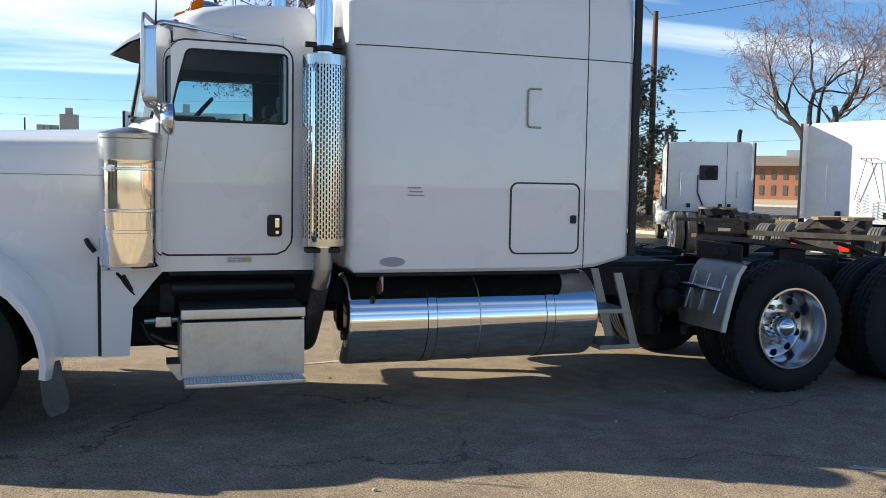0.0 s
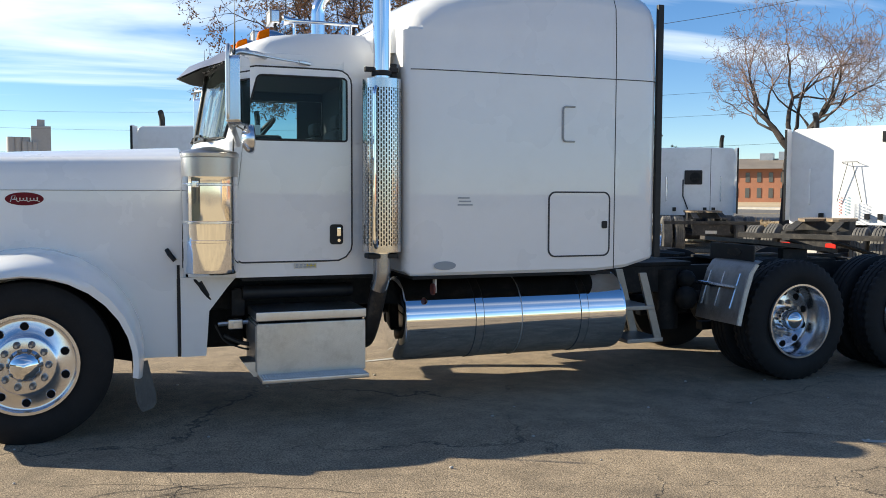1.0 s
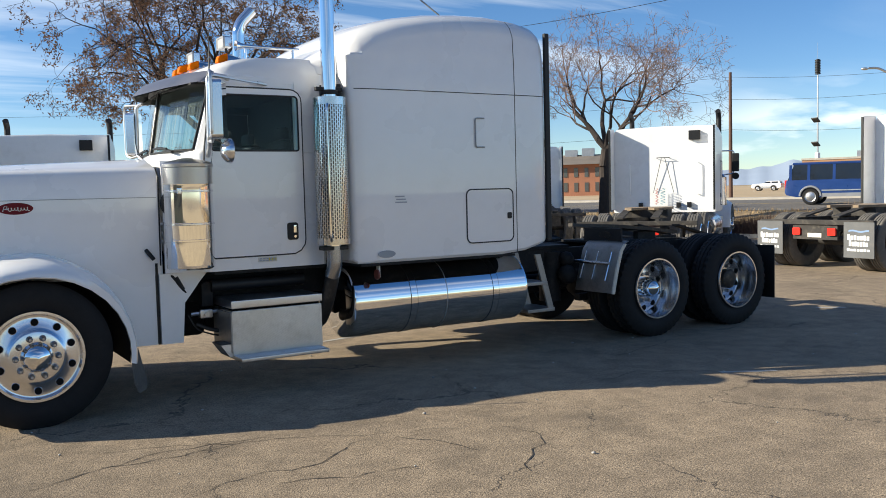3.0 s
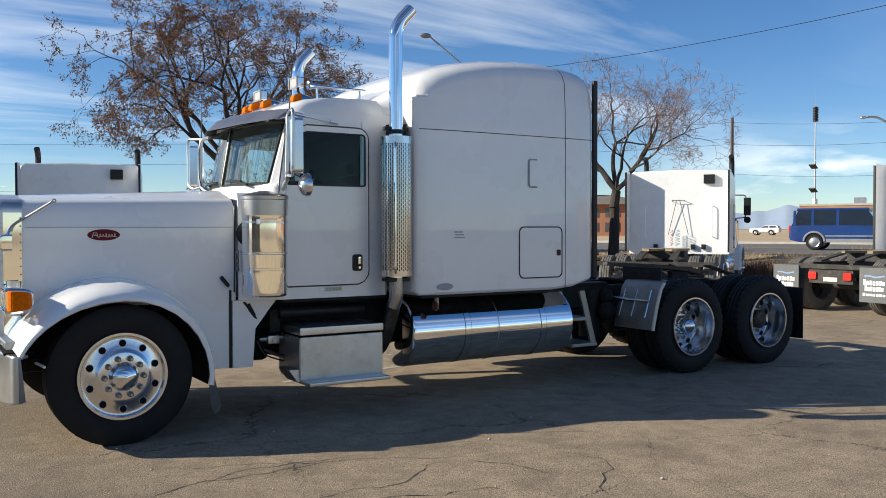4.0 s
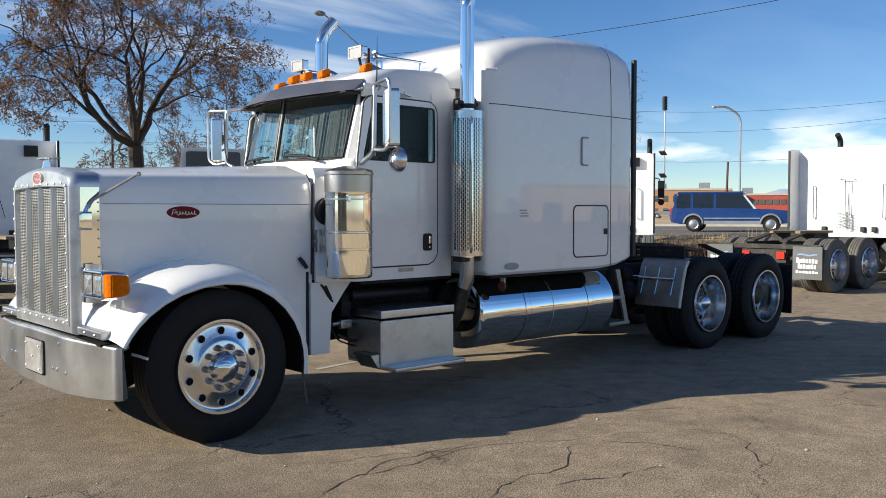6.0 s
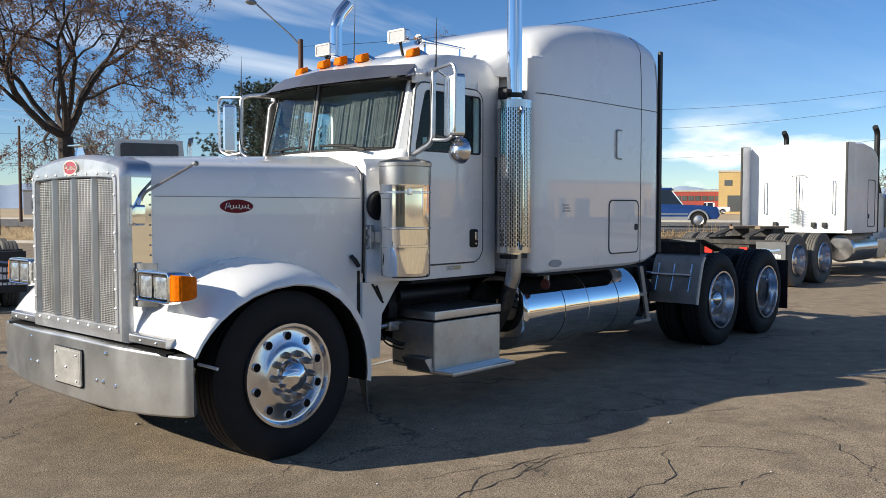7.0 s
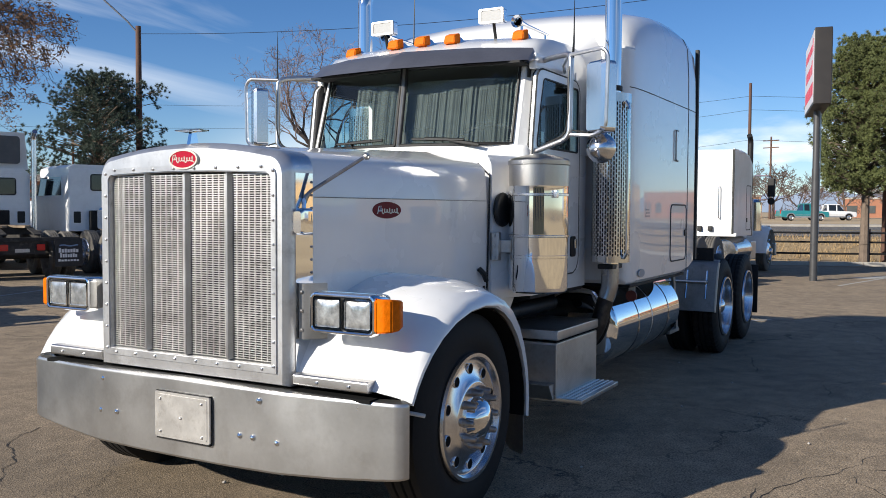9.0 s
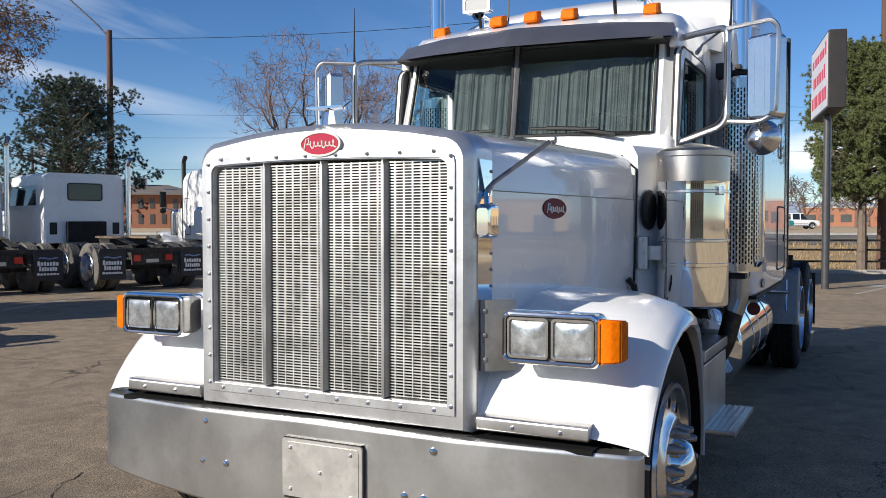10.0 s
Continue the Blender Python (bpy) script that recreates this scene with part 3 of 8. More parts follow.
for y, z in ((-0.52, 0.70), (0.56, 0.70), (-0.62, 0.51), (-0.48, 0.52), (0.45, 0.535), (0.58, 0.53), (-0.40, 0.52)):
    xx = -0.868 if abs(y) < 0.55 else -0.858
    lathe(bm, [(0.014, xx + 0.004), (0.013, xx - 0.005), (0.006, xx - 0.010), (0.0, xx - 0.011)], "x", (0, y, z), 12)
part("bumper_bolt", bm, M_CHROME, bumper, kind="stuff")
bm = B()
prism(bm, rrect(-0.23, 0.14, 0.455, 0.685, 0.01, 2), "x", -0.893, -0.882)
plate = part("plate_backing", bm, M_PLATE, truck, "bare scuffed metal plate holder without a number")
bm = B()
box(bm, -0.888, -0.87, -0.225, 0.135, 0.445, 0.69)
part("plate_bracket", bm, M_BLACK, plate)
bm = B()
prism(bm, rrect(-0.215, 0.125, 0.468, 0.672, 0.012, 3), "x", -0.8955, -0.892)
for y, z in ((-0.18, 0.65), (0.10, 0.65), (-0.18, 0.485), (0.10, 0.485), (-0.04, 0.565)):
    ball(bm, (-0.897, y, z), 0.008, 8)
part("plate_pad", bm, M_PLATE, plate)
bm = B()
for y in (-0.36, 0.36):
    box(bm, -0.85, 0.0, y - 0.05, y + 0.05, 0.50, 0.74, 0.01)
    part("bumper_mount", bm, M_FRAME, truck)
    bm = B()
bm.free()
# near-black sheet added behind the bumper, painted as the shade there
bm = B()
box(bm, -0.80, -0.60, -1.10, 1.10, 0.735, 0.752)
part("bumper_gap_shade", bm, M_DARK, truck)

for s in SIDES:
    bm = B()
    tube(bm, [(-0.592, s * 1.10, 0.667), (-0.573, s * 1.17, 0.660), (-0.552, s * 1.24, 0.650)], 0.010, 8)
    part("bumper_marker", bm, M_WHITEINK, bumper)

# grille shell and mesh
def arch(w, zb, zs, zc, r, n=6):
    """Outline with a crowned top and rounded upper corners."""
    pts = [(-w, zb), (-w, zb + 0.2 * (zs - zb)), (-w, zb + 0.5 * (zs - zb)), (-w, zs - r)]
    for k in range(1, n + 1):
        a = radians(90 * k / n)
        pts.append((-w + r - r * math.cos(a), zs - r + r * math.sin(a)))
    for k in range(1, 8):
        u = -1 + k / 8
        y = (w - r) * u
        pts.append((y, zs + (zc - zs) * (1 - u * u)))
    half = pts
    return half + [(0, zc)] + [(-y, z) for y, z in reversed(half)]


bm = B()
outer, mid, fro = arch(0.645, 0.765, 1.880, 1.930, 0.10), arch(0.640, 0.765, 1.875, 1.925, 0.10), arch(0.615, 0.775, 1.850, 1.900, 0.09)
opn, opn2 = arch(0.552, 0.862, 1.772, 1.785, 0.035), arch(0.545, 0.868, 1.766, 1.779, 0.032)
rings = [[(-0.615, y, z) for y, z in outer], [(-0.75, y, z) for y, z in outer], [(-0.785, y, z) for y, z in mid], [(-0.812, y, z) for y, z in fro],
         [(-0.815, y, z) for y, z in opn], [(-0.775, y, z) for y, z in opn2]]
loft(bm, rings, True, False)
shell = part("grille_shell", bm, M_SHELL, truck, "dull polished grille surround with rivets", weighted=True)
bm = B()
frame_loop(bm, arch(0.585, 0.825, 1.805, 1.818, 0.05), arch(0.556, 0.858, 1.776, 1.789, 0.036), "x", -0.822, -0.812)
part("grille_trim", bm, M_SHELL, shell)
bm = B()
for k in range(9):
    z = 0.86 + k * 0.115
    for s in SIDES:
        ball(bm, (-0.823, s * 0.571, z), 0.0085, 8)
for k in range(8):
    y = -0.50 + k * 0.143
    ball(bm, (-0.823, y, 0.842), 0.0085, 8)
    ball(bm, (-0.823, y, 1.800), 0.0085, 8)
part("grille_rivets", bm, M_SATIN, shell, kind="stuff")
for s in SIDES:
    bm = B()
    box(bm, -0.752, -0.622, min(s * 0.6445, s * 0.648), max(s * 0.6445, s * 0.648), 0.775, 1.772)
    part("shell_side", bm, M_CHROME, shell, "mirror-bright side panel of the grille surround")
bm = B()
for k in range(16):
    for s in SIDES:
        ball(bm, (-0.632, s * 0.649, 0.80 + k * 0.062), 0.007, 6)
part("shell_rivets", bm, M_DULLMETAL, shell, kind="stuff")
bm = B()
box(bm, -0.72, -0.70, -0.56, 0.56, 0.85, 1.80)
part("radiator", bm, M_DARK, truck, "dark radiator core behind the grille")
bm = B()
z = 0.872
while z < 1.772:
    box(bm, -0.792, -0.784, -0.546, 0.546, z, z + 0.0045)
    z += 0.0113
part("grille_mesh", bm, M_MESH, shell, "punched bright grille with narrow slots", kind="stuff")
bm = B()
cols = (-0.545, -0.28, 0.0, 0.28, 0.545)
for a, b in zip(cols, cols[1:]):
    for k in range(1, 7):
        y = a + (b - a) * k / 7
        box(bm, -0.7912, -0.7848, y - 0.0024, y + 0.0024, 0.87, 1.772)
part("grille_tie", bm, M_MESH, shell, kind="stuff")
for y in (-0.28, 0.0, 0.28):
    bm = B()
    loft(bm, [[(-0.79, y - 0.014, zz), (-0.822, y - 0.006 * k, zz), (-0.822, y + 0.006 * k, zz), (-0.79, y + 0.014, zz)] for zz, k in ((0.868, 1.0), (1.40, 1.0), (1.755, 1.0), (1.778, 0.1))])
    part("grille_bar", bm, M_SATIN, shell)
bm = B()
prism(bm, [(y, z) for y, z in ellipse(0.0, 1.845, 0.092, 0.045)], "x", -0.826, -0.808)
part("front_badge", bm, M_REDBADGE, shell, "red oval badge with pale script bars")
bm = B()
frame_loop(bm, ellipse(0.0, 1.845, 0.097, 0.050), ellipse(0.0, 1.845, 0.089, 0.042), "x", -0.829, -0.812)
line = [(0.075, 1.826), (0.066, 1.866), (0.050, 1.868), (0.054, 1.850), (0.066, 1.844)]
line += [(0.048 - 0.00085 * k - 0.005 * math.cos(k * 0.30), 1.844 + (0.008 + 0.007 * max(0.0, math.sin(k * 0.105))) * math.sin(k * 0.30)) for k in range(144)]
tube(bm, [(-0.8265, y, z) for y, z in line], 0.0030, 5)
part("badge_trim", bm, M_DECAL, shell)
# hood ornament: a slim winged blade on a stem
bm = B()
loft(bm, [[(-0.79 + dx, dy, 1.918) for dx, dy in ((0, -0.012), (0.06, -0.012), (0.06, 0.012), (0, 0.012))], [(-0.775 + dx, dy, 1.985) for dx, dy in ((0, -0.010), (0.03, -0.010), (0.03, 0.010), (0, 0.010))]])
loft(bm, [[(-0.80, -0.085, 1.990), (-0.80, 0.085, 1.990), (-0.80, 0.085, 1.996), (-0.80, -0.085, 1.996)],
          [(-0.745, -0.060, 1.985), (-0.745, 0.060, 1.985), (-0.745, 0.060, 1.997), (-0.745, -0.060, 1.997)],
          [(-0.66, -0.012, 1.997), (-0.66, 0.012, 1.997), (-0.66, 0.012, 2.004), (-0.66, -0.012, 2.004)]])
part("hood_ornament", bm, M_CHROME, truck)

# headlights
M_FLUTED = mat("fluted_lens_glass", (0.47, 0.485, 0.49), 0.20, 0.62, var=0.45, scale=22, fine=90, rvar=0.08, bump=0.10, bscale=60, coat=0.8)
for s in SIDES:
    ya, yb = s * 0.755, s * 1.120
    y0, y1 = min(ya, yb), max(ya, yb)
    bm = B()
    loft(bm, [[(x, y, z) for y, z in rrect(y0 + d, y1 - d, 1.030 + d, 1.222 - d, 0.03, 5)] for x, d in ((-0.60, 0.03), (-0.64, 0.010), (-0.70, 0.002), (-0.735, 0.0))])
    lamp = part("headlight", bm, M_CHROME, truck, "twin rectangular chrome headlight")
    bm = B()
    rings = [[(x, y, z) for y, z in rrect(y0 + d, y1 - d, 1.030 + d, 1.222 - d, r, 5)] for x, d, r in
             ((-0.733, 0.001, 0.03), (-0.776, 0.001, 0.03), (-0.788, 0.006, 0.027), (-0.790, 0.012, 0.024), (-0.785, 0.018, 0.020), (-0.770, 0.020, 0.018))]
    loft(bm, rings, True, False)
    part("bezel", bm, M_CHROME, lamp)
    bm = B()
    prism(bm, rrect(y0 + 0.019, y1 - 0.019, 1.049, 1.203, 0.018, 4), "x", -0.772, -0.736)
    part("gasket", bm, M_BLACK, lamp)
    for c in (-0.083, 0.083):
        ym = (ya + yb) / 2 + c
        bm = B()
        frame_loop(bm, rrect(ym - 0.0775, ym + 0.0775, 1.053, 1.199, 0.014, 3), rrect(ym - 0.069, ym + 0.069, 1.062, 1.190, 0.010, 3), "x", -0.784, -0.770)
        part("lens_ring", bm, M_CHROME, lamp)
        bm = B()
        rings = [[(x, y, z) for y, z in rrect(ym - 0.070 + d, ym + 0.070 - d, 1.061 + d, 1.191 - d, 0.010, 3)] for x, d in ((-0.774, 0.0), (-0.781, 0.010), (-0.784, 0.035), (-0.785, 0.055))]
        loft(bm, rings, True, False)
        bm.verts.ensure_lookup_table()
        bm.faces.new(bm.verts[-len(rings[0]):])
        part("lens", bm, M_FLUTED, lamp, "clear fluted headlamp lens")
    # wrap-round amber turn signal
    bm = B()
    rings = []
    for dx, dy, ins in ((-0.778, 1.124, 0.0), (-0.776, 1.158, 0.002), (-0.755, 1.186, 0.004), (-0.700, 1.196, 0.008), (-0.645, 1.178, 0.016), (-0.618, 1.140, 0.030)):
        rings.append([(dx, s * dy, 1.205 - ins), (dx, s * dy, 1.05 + ins), (dx + 0.006, s * 1.112, 1.05 + ins), (dx + 0.006, s * 1.112, 1.205 - ins)])
    loft(bm, rings)
    bmesh.ops.bevel(bm, geom=list(bm.edges), offset=0.006, segments=2, affect="EDGES")
    part("turn_signal", bm, M_AMBER, lamp, "orange wrap-round turn signal")
    bm = B()
    loft(bm, [[(x, s * y, zz) for x, y in ((-0.735, 0.652), (-0.728, 0.685), (-0.700, 0.715), (-0.650, 0.757), (-0.640, 0.745), (-0.685, 0.702), (-0.708, 0.675), (-0.715, 0.652))] for zz in (0.985, 1.00, 1.235, 1.25)])
    for zz in (1.03, 1.12, 1.21):
        ball(bm, (-0.733, s * 0.668, zz), 0.010, 8)
    part("headlight_bracket", bm, M_ALU_DULL, lamp, "curved dark steel headlight bracket")
    # hood mirror on its long arm
    bm = B()
    tube(bm, [(-0.70, s * 0.655, 1.63), (-0.69, s * 0.662, 1.66), (-0.67, s * 0.672, 1.685), (-0.43, s * 0.808, 1.853)], [0.013, 0.013, 0.009, 0.009], 8)
    lathe(bm, [(0.008, s * 0.812), (0.017, s * 0.814), (0.017, s * 0.828), (0.008, s * 0.830)], "y", (-0.415, 0, 1.862), 12)
    arm = part("hood_mirror_arm", bm, M_DULLMETAL, truck)
    bm = B()
    loft(bm, [[(-0.775, s * 0.675 + y, z) for y, z in rrect(-0.022, 0.022, 1.490, 1.590, 0.012, 3)], [(-0.755, s * 0.675 + y, z) for y, z in rrect(-0.030, 0.030, 1.480, 1.605, 0.015, 3)],
              [(-0.695, s * 0.675 + y, z) for y, z in rrect(-0.030, 0.030, 1.480, 1.605, 0.015, 3)]])
    tube(bm, [(-0.72, s * 0.67, 1.60), (-0.70, s * 0.658, 1.65)], 0.010, 6)
    part("hood_mirror", bm, M_CHROME, arm)

# ---- cab ----
def cab_plan(z, inset=0.0):
    """Plan of the cab at a height: a shallow V in front, straight sides."""
    t = max(0.0, min(1.0, (z - 2.03) / 0.57))
    f = 0.10 * t
    w = 0.925 - inset - 0.03 * t
    half = [(1.13 + f, 0.0), (1.16 + f, -0.35), (1.25 + 1.2 * f, -0.68), (1.31 + 1.5 * f, -w + 0.05), (1.37 + 1.5 * f, -w), (1.8, -w), (2.40, -w), (2.44, -w + 0.04)]
    return [(x, y, z) for x, y in half] + [(x, -y, z) for x, y in reversed(half[1:])]


bm = B()
loft(bm, [cab_plan(z) for z in (1.03, 1.06, 1.5, 2.0)] + [[(x + (0.02 if x < 1.4 else 0), y * 0.985, 2.035) for x, y, _ in cab_plan(2.03)]], True, True)
cab = part("cab", bm, M_PAINT, truck, "white cab with a split windscreen", weighted=True)
for s in SIDES:
    bm = B()
    a0, a1 = Vector((1.335, s * 0.820, 2.02)), Vector((1.50, s * 0.812, 2.60))
    loft(bm, [[a0 + Vector(d) for d in ((-0.025, -s * 0.035, 0), (-0.015, s * 0.018, 0), (0.015, s * 0.045, 0), (0.052, s * 0.085, 0), (0.052, s * 0.03, 0))], [a1 + Vector(d) for d in ((-0.025, -s * 0.035, 0), (-0.015, s * 0.018, 0), (0.015, s * 0.040, 0), (0.045, s * 0.080, 0), (0.045, s * 0.03, 0))]])
    part("front_pillar", bm, M_PAINT, cab)
    bm = B()
    box(bm, 2.17, 2.44, s * 0.926, s * 0.88, 2.02, 2.62)
    part("rear_pillar", bm, M_PAINT, cab)
    bm = B()
    box(bm, 2.15, 2.384, min(s * 0.862, s * 0.877), max(s * 0.862, s * 0.877), 2.05, 2.50)
    box(bm, 1.46, 2.384, min(s * 0.845, s * 0.857), max(s * 0.845, s * 0.857), 2.50, 2.574)
    part("cab_trim", bm, M_INTERIOR, cab)
    bm = B()
    box(bm, 1.45, 2.44, s * 0.915, s * 0.86, 2.55, 2.66, 0.01)
    part("roof_rail", bm, M_PAINT, cab)
bm = B()
loft(bm, [[(1.165, -0.024, 2.03), (1.15, 0.0, 2.03), (1.165, 0.024, 2.03), (1.19, 0, 2.03)], [(1.26, -0.024, 2.60), (1.245, 0.0, 2.60), (1.26, 0.024, 2.60), (1.285, 0, 2.60)]])
part("screen_divider", bm, M_ALU_DULL, cab)
for s in SIDES:
    bm = B()
    lo = [(1.165, s * 0.022, 2.045), (1.185, s * 0.35, 2.045), (1.252, s * 0.66, 2.045), (1.318, s * 0.800, 2.05)]
    hi = [(1.262, s * 0.022, 2.585), (1.285, s * 0.35, 2.585), (1.36, s * 0.65, 2.585), (1.475, s * 0.790, 2.585)]
    loft(bm, [lo, hi], closed=False, caps=False)
    ob = part("windscreen", bm, M_WSGLASS, cab, smooth=0)
    ob.visible_shadow = False
    bm = B()
    tube(bm, [Vector(p) + Vector((-0.006, 0, 0)) for p in lo + hi[::-1] + lo[:1]], 0.011, 6)
    part("screen_seal", bm, M_BLACK, cab)
    # wiper
    bm = B()
    tube(bm, [(1.19, s * 0.50 - 0.12, 2.035), (1.17, s * 0.40, 2.075), (1.165, s * 0.22, 2.085)], 0.013, 6)
    tube(bm, [(1.168, s * 0.52, 2.070), (1.160, s * 0.12, 2.086)], 0.009, 6)
    part("wiper", bm, M_BLACK, cab)

# roof
bm = B()
def roof_section(x, w, z0, z1):
    half = [(w, z0), (w, z0 + 0.3 * (z1 - z0)), (w - 0.015, z0 + 0.62 * (z1 - z0)), (w - 0.07, z0 + 0.88 * (z1 - z0)), (w - 0.20, z1 - 0.01), (0.35, z1 + 0.012)]
    return [(x, -a, b) for a, b in half] + [(x, 0, z1 + 0.018)] + [(x, a, b) for a, b in reversed(half)]
secs = [(1.30, 0.56, 2.60, 2.665), (1.36, 0.66, 2.60, 2.700), (1.44, 0.76, 2.60, 2.742), (1.53, 0.865, 2.60, 2.775), (1.65, 0.900, 2.60, 2.818), (1.9, 0.910, 2.60, 2.855), (2.2, 0.92, 2.60, 2.868), (2.38, 0.92, 2.60, 2.862), (2.46, 0.92, 2.60, 2.85)]
loft(bm, [roof_section(*q) for q in secs], closed=True, caps=True)
part("cab_roof", bm, M_PAINT, cab)
# sun visor, creased in the middle
bm = B()
vis = []
for u in (-1, -0.985, -0.9, -0.6, -0.02, 0.02, 0.6, 0.9, 0.985, 1):
    au = abs(u)
    xf = 1.025 + 0.335 * au ** 1.7
    xb = 1.255 + 0.22 * au ** 2.2
    y = 0.905 * u
    drop = 0.05 if au > 0.99 else 0.0
    zf = 2.552 + 0.045 * au ** 1.6 - drop * 0.2
    zb = 2.705 - 0.012 * au ** 2 - drop
    vis.append([(xf, y, zf), (xf + 0.010, y, zf + 0.010), (xf + 0.10, y, 0.5 * (zf + zb) + 0.024), (xb, y * 0.99, zb), (xb + 0.02, y * 0.99, zb - 0.01), (xf + 0.11, y, 0.5 * (zf + zb))])
loft(bm, vis)
part("sun_visor", bm, M_VISOR, cab, "worn grey metal sun visor", smooth=25)
# near-black sheet added below the visor, shading its underside by colour
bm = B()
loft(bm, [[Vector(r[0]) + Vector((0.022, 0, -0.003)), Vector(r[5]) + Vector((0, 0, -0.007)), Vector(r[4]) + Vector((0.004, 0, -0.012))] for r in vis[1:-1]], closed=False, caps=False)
part("visor_underside_shade", bm, M_INTERIOR, cab)
# clearance lights
for y, x in ((0.71, 1.70), (0.235, 1.56), (-0.005, 1.54), (-0.235, 1.57), (-0.72, 1.67)):
    zb = 2.775
    bm = B()
    loft(bm, [[(x - 0.06 + dx, y + w * math.cos(a), zb - 0.02 + h * max(0.0, math.sin(a)) + (0 if math.sin(a) > 0 else -0.02)) for a in (radians(30 * k) for k in range(12))]
              for dx, w, h in ((0.0, 0.050, 0.085), (0.04, 0.056, 0.105), (0.10, 0.055, 0.098), (0.17, 0.044, 0.076), (0.24, 0.026, 0.048), (0.28, 0.008, 0.025))])
    base = part("marker_light", bm, M_CHROME, truck, "orange clearance light with chrome tail")
    bm = B()
    loft(bm, [[(x - 0.105, y - 0.044, zb + 0.006), (x - 0.105, y + 0.044, zb + 0.006), (x - 0.092, y + 0.040, zb + 0.062), (x - 0.092, y - 0.040, zb + 0.062)],
              [(x - 0.015, y - 0.051, zb + 0.004), (x - 0.015, y + 0.051, zb + 0.004), (x - 0.020, y + 0.046, zb + 0.088), (x - 0.020, y - 0.046, zb + 0.088)]])
    bmesh.ops.bevel(bm, geom=list(bm.edges), offset=0.005, segments=2, affect="EDGES")
    part("lens", bm, M_AMBER, base)
# two square work lamps and the air-horn bar
for y in (-0.455, 0.475):
    bm = B()
    prism(bm, rrect(y - 0.095, y + 0.095, 2.945, 3.045, 0.012, 3), "x", 1.70, 1.76)
    wl = part("roof_lamp", bm, M_STAINLESS, truck, "square white roof lamp")
    bm = B()
    frame_loop(bm, rrect(y - 0.098, y + 0.098, 2.942, 3.048, 0.012, 3), rrect(y - 0.082, y + 0.082, 2.956, 3.034, 0.010, 3), "x", 1.688, 1.702)
    box(bm, 1.694, 1.70, y - 0.03, y + 0.03, 2.992, 2.998)
    part("rim", bm, M_DULLMETAL, wl)
    bm = B()
    prism(bm, rrect(y - 0.083, y + 0.083, 2.955, 3.035, 0.010, 3), "x", 1.693, 1.70)
    part("cover", bm, M_LAMPCOVER, wl)
    bm = B()
    tube(bm, [(1.74, y, 2.95), (1.76, y, 2.88), (1.78, y, 2.82)], 0.012, 8)
    part("stem", bm, M_BLACK, wl)
for s in SIDES:
    bm = B()
    lathe(bm, [(0.012, 2.36), (0.014, 1.95), (0.022, 1.84), (0.042, 1.78), (0.046, 1.775), (0.03, 1.79)], "x", (0, s * 0.56 - 0.06, 2.955), 14)
    tube(bm, [(2.30, s * 0.56 - 0.06, 2.955), (2.30, s * 0.56 - 0.06, 2.83)], 0.012, 6)
    tube(bm, [(1.86, s * 0.56 - 0.06, 2.945), (1.86, s * 0.56 - 0.06, 2.84)], 0.010, 6)
    part("air_horn", bm, M_CHROME, truck)
bm = B()
tube(bm, [(1.95, 0.35, 2.84), (1.97, 0.35, 3.45)], [0.006, 0.002], 5)
part("whip_aerial", bm, M_BLACK, truck)

